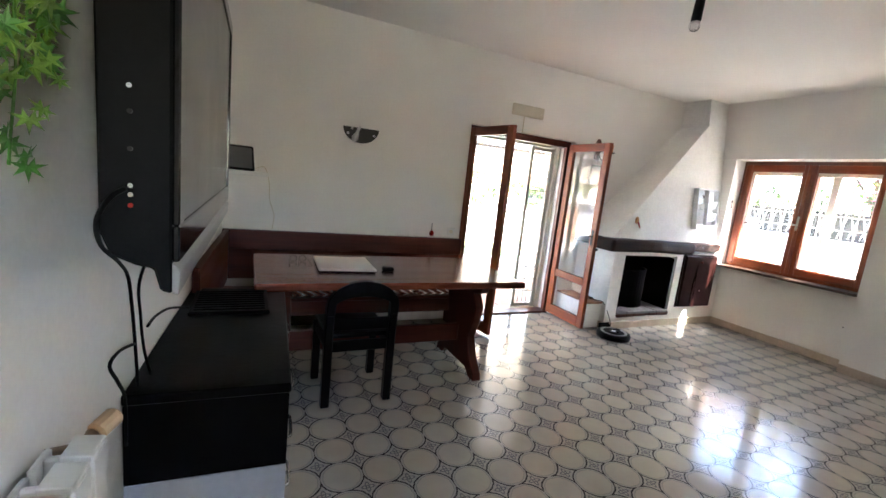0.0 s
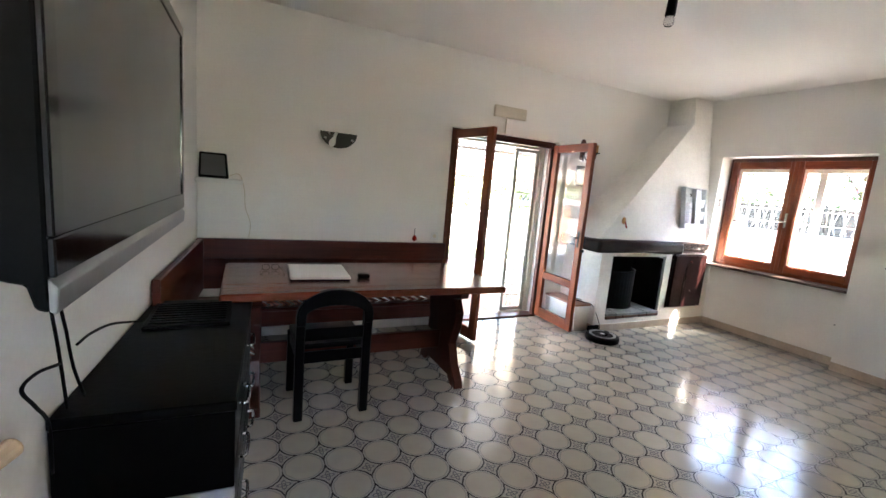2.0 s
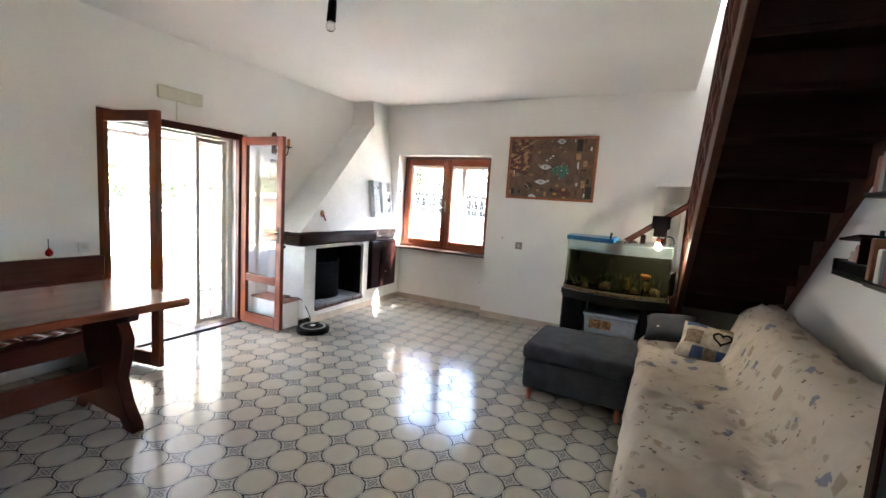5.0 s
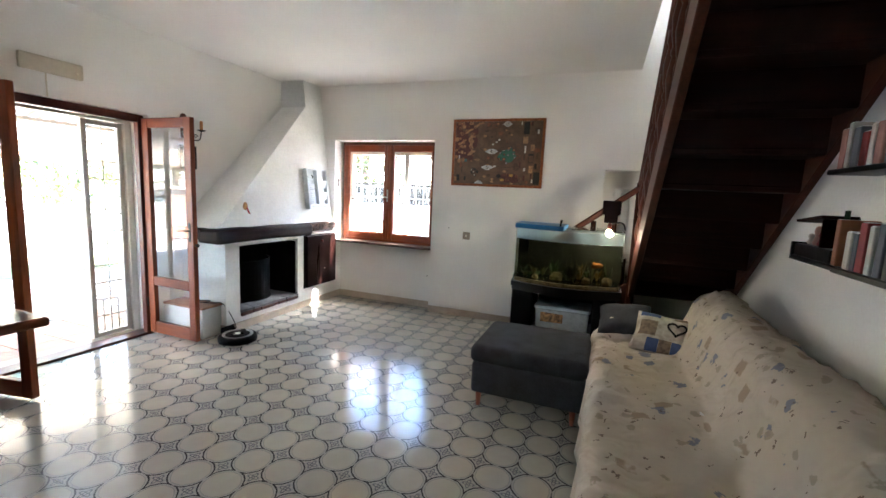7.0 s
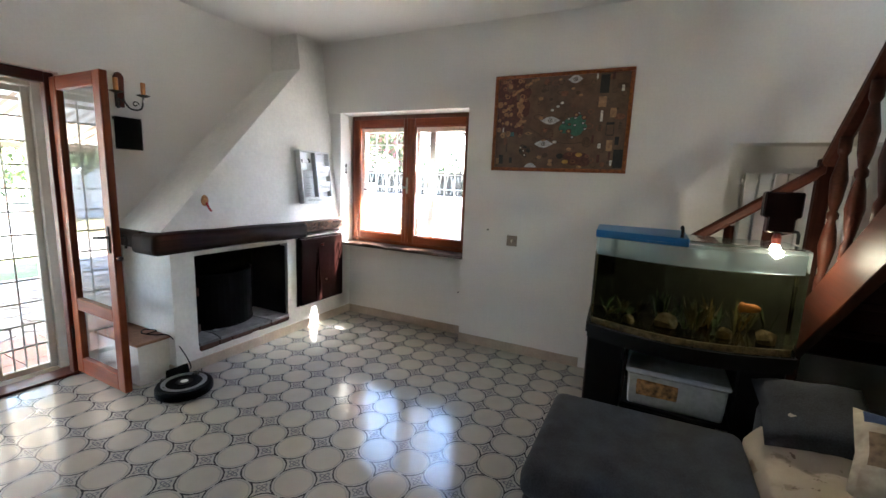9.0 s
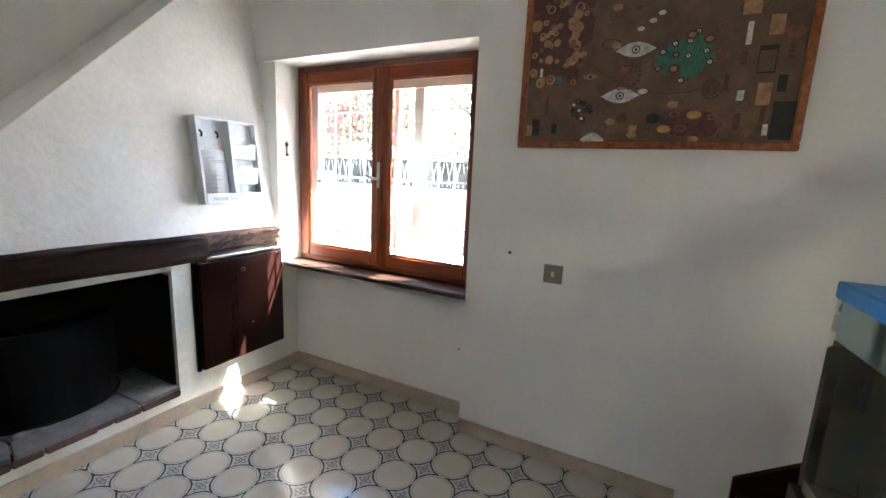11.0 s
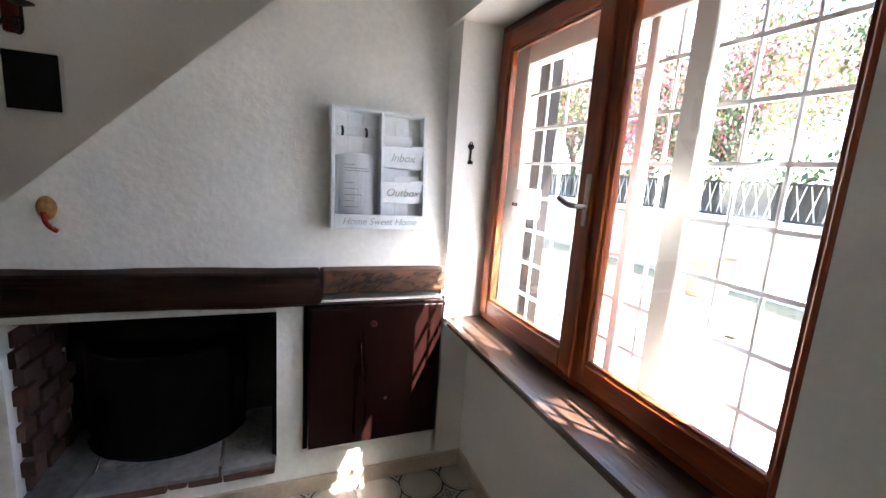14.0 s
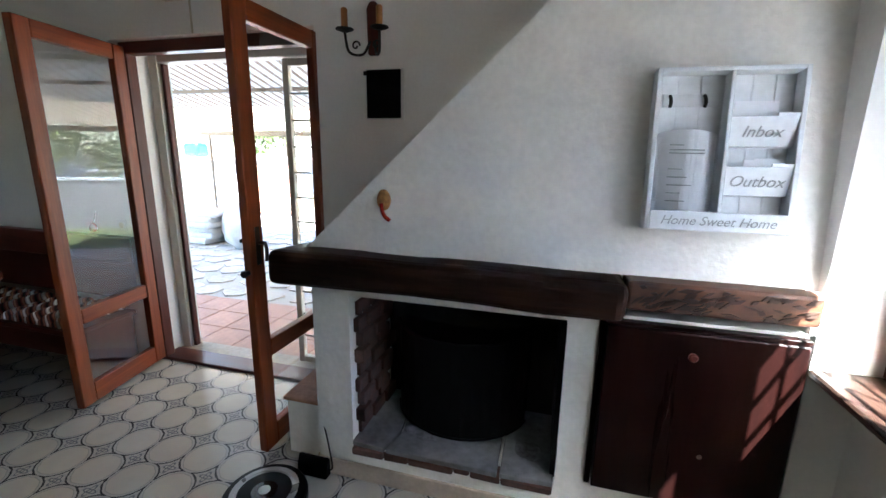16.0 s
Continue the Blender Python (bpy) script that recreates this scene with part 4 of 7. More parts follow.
# large eyes
for u, v, w in ((0.443, 0.474, 0.078), (0.401, 0.731, 0.078), (0.305, 0.99, 0.052), (0.612, 0.042, 0.055), (0.273, 0.612, 0.035)):
    blot("pale" if w > 0.04 else "tan", u, v, w, 0.030 if w > 0.04 else 0.012, 5, 24, 1.6)
    if v < 0.9:
        blot("umber", u, v, 0.017 if w > 0.04 else 0.006, 0.016 if w > 0.04 else 0.006, 6, 14, ring=0.7)
        blot("black", u, v, 0.006, 0.006, 7, 10)
blot("tan", 0.40, 0.69, 0.022, 0.008, 6, 5)
blot("cream", 0.487, 0.711, 0.019, 0.011, 6, 8)
for u, v in ((0.453, 0.362), (0.525, 0.287), (0.662, 0.213), (0.50, 0.036), (0.60, 0.139), (0.495, 0.324)):
    blot(("cream", "tan")[int(v * 100) % 2], u, v, 0.014, 0.009, 5, 10)
blot("teal", 0.137, 0.62, 0.022, 0.024, 5, 4)
blot("umber", 0.391, 0.115, 0.030, 0.034, 5, 4, ring=0.75)
for u, v in ((0.356, 0.229), (0.366, 0.443), (0.603, 0.791), (0.372, 0.881), (0.463, 0.921), (0.463, 0.96)):
    blot("tan", u, v, 0.022, 0.016, 5, 5)
for i in range(14):
    a = i * 2.4
    blot("black" if i % 3 else "umber", 0.244 + 0.045 * math.cos(a) * (i % 3 + 1) / 3, 0.81 + 0.06 * math.sin(a) * (i % 4 + 1) / 4, 0.013, 0.012, 4, 12, ring=(0, 0.5)[i % 2])
for u, v in ((0.215, 0.775), (0.252, 0.86), (0.24, 0.81)):
    blot("cream", u, v, 0.007, 0.006, 6, 8)
blot("black", 0.538, 0.867, 0.028, 0.022, 4, 12)
# red mound with golden discs
for du, dv in ((-0.05, 0.0), (0.0, 0.0), (0.05, 0.01), (-0.02, 0.05), (0.06, 0.06)):
    blot("maroon", 0.66 + du, 0.87 + dv, 0.05, 0.034, 4, 14)
for u, v, r, tone in ((0.683, 0.85, 0.026, "gold"), (0.582, 0.928, 0.025, "gold"), (0.69, 0.985, 0.02, "tan"), (0.745, 0.865, 0.018, "rust"), (0.64, 0.925, 0.022, "rust"), (0.615, 0.845, 0.02, "rust")):
    blot(tone, u, v, r, r * 0.62, 6, 16, ring=0.6 if tone == "rust" else 0)
# upright bars on the far side
for u, v, w, h_, tone in ((0.828, 0.109, 0.032, 0.066, "black"), (0.822, 0.292, 0.028, 0.038, "tan"), (0.771, 0.025, 0.006, 0.022, "cream"), (0.957, 0.163, 0.010, 0.022, "cream"), (0.825, 0.44, 0.009, 0.040, "cream"), (0.826, 0.755, 0.011, 0.018, "cream"), (0.919, 0.936, 0.008, 0.020, "cream"), (0.886, 0.03, 0.010, 0.030, "maroon"),
                        (0.905, 0.41, 0.022, 0.034, "tan"), (0.898, 0.751, 0.022, 0.040, "tan"), (0.968, 0.89, 0.036, 0.068, "black"), (0.775, 0.683, 0.008, 0.030, "maroon"), (0.826, 0.891, 0.011, 0.030, "maroon"), (0.948, 0.701, 0.014, 0.030, "black"), (0.904, 0.857, 0.008, 0.030, "maroon")):
    blot(tone, u, v, w * 1.41, h_ * 1.41, 6, 4)
for u, v, w, h_, tone in ((0.05, 0.91, 0.018, 0.036, "black"), (0.135, 0.92, 0.012, 0.022, "black"), (0.058, 0.569, 0.006, 0.018, "cream"), (0.095, 0.77, 0.006, 0.036, "umber"), (0.08, 0.70, 0.012, 0.030, "rust"), (0.02, 0.93, 0.014, 0.024, "tan")):
    blot(tone, u, v, w * 1.41, h_ * 1.41, 6, 4)
blot("black", 0.892, 0.58, 0.040, 0.066, 6, 4, ring=0.88)
blot("black", 0.892, 0.52, 0.040, 0.012, 6, 4)
for k in range(3):
    blot("umber", 0.82, 0.54 + k * 0.025, 0.014, 0.008, 6, 4)
    blot("umber", 0.96, 0.52 + k * 0.025, 0.014, 0.008, 6, 4)

# ---- dining table ----
table = thing("dining_table", (2.25, 3.95, 0), "varnished red-brown wooden trestle dining table", "table")
part("tabletop", box(1.335, 3.155, 3.515, 4.39, 0.752, 0.80, 0.014, seg=2), TABLETOP, table)
leg = [(3.62, 0.0), (3.70, 0.0), (3.76, 0.055), (4.14, 0.055), (4.20, 0.0), (4.30, 0.0), (4.29, 0.05), (4.19, 0.16), (4.12, 0.30), (4.17, 0.44), (4.19, 0.56), (4.13, 0.65), (4.22, 0.68), (4.24, 0.751),
       (3.64, 0.751), (3.66, 0.68), (3.76, 0.65), (3.70, 0.56), (3.72, 0.44), (3.78, 0.30), (3.72, 0.16), (3.63, 0.05)]
for x in (2.90, 1.52):
    part("trestle_leg", prism(leg, "x", x - 0.035, x + 0.035, 0.006), DARK_Z, table)
part("stretcher", box(1.555, 2.865, 3.93, 3.97, 0.21, 0.35, 0.006), DARK_X, table)
part("apron", box(1.555, 2.865, 3.93, 3.97, 0.68, 0.751, 0.004), DARK_X, table)

lap = thing("laptop", (1.9, 3.95, 0.80), "closed white laptop lying on the dining table", "laptop")
LAPW = material("white_laptop_plastic", (0.72, 0.72, 0.70), 0.35, vary=0.03)
lm = pose(1.915, 3.975, 0.801, 0, 0, -3)
bm = box(-0.19, 0.19, -0.20, 0.20, 0.012, 0.03, 0.005)
bm.transform(lm)
part("lid", bm, LAPW, lap)
bm = box(-0.185, 0.185, -0.195, 0.195, 0.0, 0.012, 0.003)
bm.transform(lm)
part("base", bm, BLACK_MATT, lap)
ms = solid("mouse", wobble(box(2.16, 2.24, 3.82, 3.88, 0.801, 0.83, 0.012, seg=2), 0.0, 1), BLACK_MATT, "small black computer mouse on the dining table", "mouse", kind="thing")
gl = thing("eyeglasses", (1.62, 4.1, 0.80), "thin dark-framed eyeglasses lying on the dining table", "glasses")
for cx in (1.59, 1.65):
    part("rim", tube([(cx + 0.024 * math.cos(a), 4.11, 0.825 + 0.02 * math.sin(a)) for a in [i * math.pi / 5 for i in range(11)]], 0.0022, 6), IRON, gl)
part("temple", tube([(1.566, 4.11, 0.828), (1.560, 4.05, 0.82), (1.552, 3.98, 0.803)], 0.002, 6), IRON, gl)
part("temple", tube([(1.674, 4.11, 0.828), (1.69, 4.05, 0.82), (1.70, 3.98, 0.803)], 0.002, 6), IRON, gl)

# ---- corner bench ----
CUSH = bpy.data.materials.new("striped_cushion")
CUSH.use_nodes = True
nt = CUSH.node_tree
tc_ = nt.nodes.new("ShaderNodeTexCoord")
wv = nt.nodes.new("ShaderNodeTexWave")
wv.bands_direction, wv.inputs["Scale"].default_value, wv.inputs["Distortion"].default_value = "DIAGONAL", 7.0, 0.6
rp = nt.nodes.new("ShaderNodeValToRGB")
for pos, c in ((0.25, (0.18, 0.045, 0.03)), (0.5, (0.33, 0.16, 0.09)), (0.8, (0.10, 0.03, 0.022))):
    e = rp.color_ramp.elements.new(pos)
    e.color = (*c, 1)
nt.links.new(tc_.outputs["Object"], wv.inputs["Vector"])
nt.links.new(wv.outputs[0], rp.inputs[0])
nt.links.new(rp.outputs[0], nt.nodes["Principled BSDF"].inputs["Base Color"])
nt.nodes["Principled BSDF"].inputs["Roughness"].default_value = 0.9

bench = thing("corner_bench", (2.2, 4.75, 0), "dark wooden corner bench with panelled back", "bench")
part("backrest", box(1.105, 3.33, 4.955, 4.998, 0.46, 0.885, 0.006), DARK_X, bench)
part("back_cap", box(1.105, 3.335, 4.935, 4.955, 0.72, 0.885, 0.005), DARK_X, bench)
part("seat", box(1.50, 3.30, 4.545, 4.953, 0.366, 0.396, 0.005), DARK_X, bench)
part("front_board", box(1.50, 3.28, 4.55, 4.575, 0.245, 0.365, 0.004), DARK_X, bench)
part("bench_end", prism([(4.58, 0.0), (4.95, 0.0), (4.95, 0.365), (4.58, 0.365), (4.60, 0.26), (4.59, 0.12)], "x", 3.22, 3.26, 0.004), DARK_Z, bench)
part("backrest", prism([(TVW(3.53) + 0.012, 3.53), (TVW(D) + 0.012, 4.93), (TVW(D) + 0.05, 4.93), (TVW(3.53) + 0.05, 3.53)], "z", 0.46, 0.885, 0.005), DARK_Y, bench)
part("seat", box(1.09, 1.50, 3.58, 4.953, 0.366, 0.396, 0.005), DARK_Y, bench)
part("front_board", box(1.455, 1.48, 3.62, 4.54, 0.245, 0.365, 0.004), DARK_Y, bench)
part("leg", turned([(0.03, 0), (0.02, 0.04), (0.034, 0.12), (0.018, 0.2), (0.034, 0.28), (0.03, 0.365)], Matrix.Translation((1.44, 3.63, 0)), 14), DARK_Z, bench)
part("leg", turned([(0.03, 0), (0.02, 0.04), (0.034, 0.12), (0.018, 0.2), (0.034, 0.28), (0.03, 0.365)], Matrix.Translation((1.14, 3.63, 0)), 14), DARK_Z, bench)


def puffy(x0, x1, y0, y1, z0, z1, lobes, axis="x", amp=0.02):
    """A quilted cushion with rows of soft lobes."""
    nx = ny = 8
    if axis == "x":
        nx = lobes * 6
    else:
        ny = lobes * 6
    bm = bmesh.new()
    grid = {}
    for s in (0, 1):
        for i in range(nx + 1):
            for j in range(ny + 1):
                u, v = i / nx, j / ny
                k = u if axis == "x" else v
                edge = min(1, 6 * min(u, 1 - u, v, 1 - v)) ** 0.5
                lift = amp * abs(math.sin(math.pi * lobes * k)) ** 0.6
                z = z0 + (z1 - z0) * (0.5 + 0.5 * edge * (1 if s else -1)) + (lift * edge if s else 0)
                grid[s, i, j] = bm.verts.new((x0 + u * (x1 - x0), y0 + v * (y1 - y0), z))
    for s in (0, 1):
        for i in range(nx):
            for j in range(ny):
                q = [grid[s, i, j], grid[s, i + 1, j], grid[s, i + 1, j + 1], grid[s, i, j + 1]]
                bm.faces.new(q if s else q[::-1])
    bmesh.ops.remove_doubles(bm, verts=bm.verts[:], dist=0.0005)
    bmesh.ops.holes_fill(bm, edges=bm.edges[:])
    return bm


for i in range(3):
    x0 = 1.53 + i * 0.59
    solid("bench_cushion", puffy(x0, x0 + 0.575, 4.525, 4.93, 0.397, 0.462, 5), CUSH, "red-brown striped quilted cushion on the bench", "cushion", "cushions on the bench", kind="thing", smooth=True)
solid("bench_cushion", puffy(1.10, 1.515, 3.56, 4.25, 0.397, 0.462, 5, "y"), CUSH, "red-brown striped quilted cushion on the bench", "cushion", "cushions on the bench", kind="thing", smooth=True)

# ---- chair ----
chair = thing("chair", pose(1.955, 3.74, 0, 0, 0, 1), "black-painted wooden chair with rounded back at the table", "chair")
CH = material("black_painted_wood", (0.004, 0.004, 0.0045), 0.4, vary=0.2, spec=0.12)
for x in (-0.20, 0.20):
    part("back_leg", prism([(-0.225, 0.0), (-0.17, 0.0), (-0.165, 0.45), (-0.175, 0.66), (-0.235, 0.66), (-0.22, 0.45)], "x", x - 0.026, x + 0.026, 0.006), CH, chair, local=True)
    part("front_leg", box(x - 0.026, x + 0.026, 0.17, 0.222, 0, 0.43, 0.006), CH, chair, local=True)
    part("side_rail", box(x - 0.014, x + 0.014, -0.17, 0.17, 0.36, 0.43, 0.004), CH, chair, local=True)
arch = [(0.226 * math.cos(math.pi * i / 16), 0.66 + 0.155 * math.sin(math.pi * i / 16)) for i in range(17)]
arch_in = [(0.175 * math.cos(math.pi * i / 16), 0.66 + 0.06 * math.sin(math.pi * i / 16)) for i in range(16, -1, -1)]
part("backrest", prism(arch + [(-0.226, 0.60)] + [(-0.175, 0.60)] + arch_in[1:-1] + [(0.175, 0.60), (0.226, 0.60)], "y", -0.238, -0.19, 0.005), CH, chair, local=True)
part("back_slat", box(-0.175, 0.175, -0.215, -0.19, 0.50, 0.575, 0.004), CH, chair, local=True)
part("front_rail", box(-0.174, 0.174, 0.185, 0.21, 0.36, 0.43, 0.004), CH, chair, local=True)
part("back_rail", box(-0.174, 0.174, -0.21, -0.185, 0.36, 0.43, 0.004), CH, chair, local=True)
part("seat", box(-0.215, 0.215, -0.168, 0.23, 0.431, 0.462, 0.010, seg=2), CH, chair, local=True)

# ---- television ----
tv = thing("television", pose(1.20, 3.30, 1.24, 0, 0, -1), "large flat black television mounted on the wall", "television")
GLOSS = material("black_gloss", (0.010, 0.010, 0.011), 0.12, vary=0.1, bump=0)
SCREEN = material("dark_screen", (0.020, 0.019, 0.019), 0.16, vary=0.05, bump=0, spec=0.8)
bm = prism([(-0.11, 0.085), (-0.095, 0.045), (-0.06, 0.028), (-0.034, 0.022), (-0.024, -0.018), (-0.006, -0.024), (-0.006, 0.80), (-0.06, 0.79), (-0.11, 0.74)], "y", -1.37, 0.0, 0.004)
part("housing", bm, BLACK_MATT, tv, local=True)
part("back_cover", box(-0.14, -0.111, -1.20, -0.15, 0.10, 0.68, 0.01), BLACK_MATT, tv, local=True)
part("bezel_top", box(-0.006, 0.006, -1.37, 0.0, 0.755, 0.80, 0.003), GLOSS, tv, local=True)
part("bezel_side", box(-0.006, 0.006, -1.37, -1.325, 0.10, 0.755, 0.003), GLOSS, tv, local=True)
part("bezel_side", box(-0.006, 0.006, -0.04, 0.0, 0.10, 0.755, 0.003), GLOSS, tv, local=True)
part("bezel_bottom", box(-0.006, 0.006, -1.37, 0.0, 0.035, 0.10, 0.003), GLOSS, tv, local=True)
part("silver_strip", prism([(-0.006, -0.022), (0.004, -0.026), (0.008, 0.018), (-0.006, 0.034)], "y", -1.37, 0.0, 0.002), material("silver_plastic", (0.35, 0.35, 0.36), 0.3, 0.5, vary=0.05), tv, "brushed silver lower strip", local=True)
part("screen", box(-0.005, 0.001, -1.325, -0.04, 0.10, 0.755), SCREEN, tv, local=True)
for z, m_ in ((0.165, STEEL), (0.15, STEEL), (0.132, RED), (0.225, IRON), (0.285, IRON), (0.325, STEEL)):
    part("jack", turned([(0.004, 0), (0.004, 0.003)], pose(-0.065, -1.37, z, 90, 0, 0), 10), m_, tv, local=True)
part("wall_mount", box(-0.22, -0.141, -0.85, -0.45, 0.25, 0.55), IRON, tv, local=True)
for pts in ([(1.105, 1.925, 1.40), (1.09, 1.90, 1.385), (1.06, 1.95, 1.34), (1.03, 2.09, 1.27), (1.01, 2.30, 1.19), (1.0, 2.43, 1.12), (1.0, 2.47, 1.02), (1.0, 2.50, 0.90), (1.0, 2.53, 0.752)],
            [(1.07, 2.40, 1.24), (1.02, 2.46, 1.10), (1.01, 2.52, 0.98), (1.01, 2.56, 0.86), (1.02, 2.60, 0.752)],
            [(1.02, 2.56, 0.93), (1.02, 2.68, 0.92), (1.03, 2.85, 0.89), (1.04, 3.05, 0.83), (1.06, 3.22, 0.775)],
            [(1.0, 2.50, 0.90), (0.985, 2.40, 0.92), (0.98, 2.33, 0.91), (0.985, 2.38, 0.84), (0.985, 2.45, 0.75), (0.985, 2.455, 0.60)]):
    solid("television_cable", tube(pts, 0.0045, 6), BLACK_MATT, "black cable hanging from the television", "cable", "television cables", kind="thing", smooth=True)

# ---- sideboard ----
sb = thing("sideboard", pose(0.985, 2.47, 0, 0, 0, -3), "low black sideboard with chrome drawer handles", "sideboard")
GREY_P = material("grey_panel", (0.42, 0.44, 0.47), 0.4, vary=0.05)
part("top", box(-0.016, 0.455, 0.0, 1.16, 0.715, 0.75, 0.005), BLACK, sb, local=True)
part("side_panel", box(-0.014, 0.45, 0.004, 0.03, 0.45, 0.714, 0.002), BLACK, sb, local=True)
part("side_panel", box(-0.014, 0.45, 0.004, 0.03, 0.0, 0.449, 0.002), GREY_P, sb, "grey lower side panel", local=True)
part("carcass", box(0.004, 0.43, 0.031, 1.156, 0.0, 0.714, 0.002), BLACK, sb, local=True)
for j in range(2):
    for i in range(3):
        y0 = 0.04 + j * 0.565
        z0 = 0.06 + i * 0.218
        dr = part("drawer", box(0.431, 0.449, y0, y0 + 0.55, z0, z0 + 0.21, 0.003), BLACK, sb, local=True)
        part("handle", tube([(0.449, y0 + 0.2, z0 + 0.12), (0.475, y0 + 0.21, z0 + 0.12), (0.475, y0 + 0.34, z0 + 0.12), (0.449, y0 + 0.35, z0 + 0.12)], 0.006, 8), STEEL, dr, "chrome bow handle", local=True)
stb = thing("set_top_box", (1.24, 3.35, 0.75), "flat ribbed black set-top box on the sideboard", "set-top box")
part("body", box(1.06, 1.40, 3.16, 3.52, 0.751, 0.768, 0.004), BLACK_MATT, stb)
for k in range(9):
    part("rib", box(1.08, 1.38, 3.19 + k * 0.036, 3.205 + k * 0.036, 0.768, 0.773, 0.001), BLACK_MATT, stb)


# ---- radiators ----
def radiator(name, m, n, height, label):
    r = thing(name, m, label, "radiator")
    for i in range(n):
        y = i * 0.08
        sec = part("section", box(0.0, 0.014, y + 0.004, y + 0.076, 0.03, height - 0.012, 0.005), WHITE_ENAMEL, r, local=True)
        part("column", box(0.014, 0.084, y + 0.032, y + 0.048, 0.02, height - 0.02, 0.004), WHITE_ENAMEL, sec, local=True)
        part("back_fin", box(0.084, 0.096, y + 0.006, y + 0.074, 0.03, height - 0.02, 0.004), WHITE_ENAMEL, sec, local=True)
        part("top_fin", prism([(0.002, height - 0.03), (0.002, height - 0.006), (0.05, height), (0.05, height - 0.026)], "y", y + 0.006, y + 0.074, 0.002), WHITE_ENAMEL, sec, local=True)
    part("manifold", rod((0.049, -0.01, height - 0.06), (0.049, n * 0.08 + 0.01, height - 0.06), 0.018, 12), WHITE_ENAMEL, r, local=True)
    part("manifold", rod((0.049, -0.01, 0.07), (0.049, n * 0.08 + 0.01, 0.07), 0.018, 12), WHITE_ENAMEL, r, local=True)
    part("bracket", box(0.096, 0.13, 0.1, 0.13, height - 0.15, height - 0.1), WHITE_ENAMEL, r, local=True)
    return r


rad = radiator("radiator", Matrix.Translation((1.055, 2.01, 0.13)) @ pose(0, 0, 0, 0, 0, 177), 9, 0.79, "white aluminium radiator with beige valve knob under the television")
VALVE = material("brass_valve", (0.28, 0.20, 0.13), 0.4, 0.6, vary=0.2)
KNOB = material("beige_valve_knob", (0.62, 0.42, 0.24), 0.5, vary=0.1)
part("valve", rod((1.005, 2.02, 0.86), (1.005, 2.11, 0.86), 0.014), VALVE, rad)
part("pipe", rod((1.005, 2.06, 0.86), (0.94, 2.05, 0.86), 0.010), VALVE, rad)
bm = turned([(0.016, 0), (0.021, 0.006), (0.022, 0.05), (0.018, 0.056)], Matrix.Translation((1.008, 2.10, 0.862)) @ pose(0, 0, 0, -78, 0, -28), 12)
part("knob", bm, KNOB, rad, "ribbed beige plastic valve knob")
rad2 = radiator("radiator", Matrix.Translation((6.81, 0.30, 0.90)), 8, 0.72, "white aluminium radiator in the wall niche by the stairs")
part("pipe", rod((6.859, 0.28, 0.97), (6.99, 0.28, 0.97), 0.012), WHITE_ENAMEL, rad2)

# ---- ivy ----
ivy = thing("hanging_ivy", (0.97, 1.8, 1.95), "green artificial ivy hanging down the wall", "plant")
LEAF_A = material("ivy_leaf", (0.045, 0.15, 0.018), 0.4, vary=0.3, grain=60, stain=20)
# yellow-green leaves put in as light on the ivy, fewer in the lower cluster
LEAF_LIT = material("lit_ivy_leaf", (0.13, 0.24, 0.025), 0.4, vary=0.3, grain=60, stain=20)
star = [(0.0, -0.05), (0.30, -0.55), (0.34, -0.12), (0.95, -0.15), (0.40, 0.16), (0.70, 0.72), (0.16, 0.36), (0.0, 1.1), (-0.16, 0.36), (-0.70, 0.72), (-0.40, 0.16), (-0.95, -0.15), (-0.34, -0.12), (-0.30, -0.55)]
rnd = random.Random(11)
strands = [(0.985, 1.868, 1.425), (0.99, 1.90, 1.55), (0.985, 1.985, 1.645), (0.99, 1.945, 1.56), (0.98, 1.83, 1.52), (0.985, 1.80, 1.60), (0.99, 1.74, 1.50)]
for sx, sy, sz in strands:
    part("stem", tube([(sx, sy, sz), (sx + 0.01, sy + 0.012, (sz * 0.6 + 1.95 * 0.4)), (sx - 0.005, sy - 0.02, 1.95)], 0.0022, 6), LEAF_A, ivy)
    for i in range(int((1.93 - sz) / 0.017)):
        z = sz + i * 0.017
        s = rnd.uniform(0.017, 0.031)
        bm = bmesh.new()
        vs = [bm.verts.new((px * s, -abs(px) * 0.22 * s + 0.12 * s * py, -py * s)) for px, py in star]
        c = bm.verts.new((0, 0.10 * s, -0.10 * s))
        for a, b in zip(vs, vs[1:] + vs[:1]):
            bm.faces.new((a, b, c))
        bm.transform(Matrix.Translation((sx + rnd.uniform(-0.012, 0.03), sy + rnd.uniform(-0.03, 0.03), z)) @ pose(0, 0, 0, rnd.uniform(-45, 25), rnd.uniform(-70, 70), rnd.uniform(-35, 60)))
        part("leaf", bm, LEAF_LIT if rnd.random() < (0.15 if z < 1.49 else 0.5) else LEAF_A, ivy)
bracket = solid("ivy_shelf", box(TVW(1.8) - 0.005, 1.06, 1.5, 2.0, 1.95, 1.975, 0.003), WHITE_METAL, "white wall shelf carrying the ivy", "shelf", kind="thing")

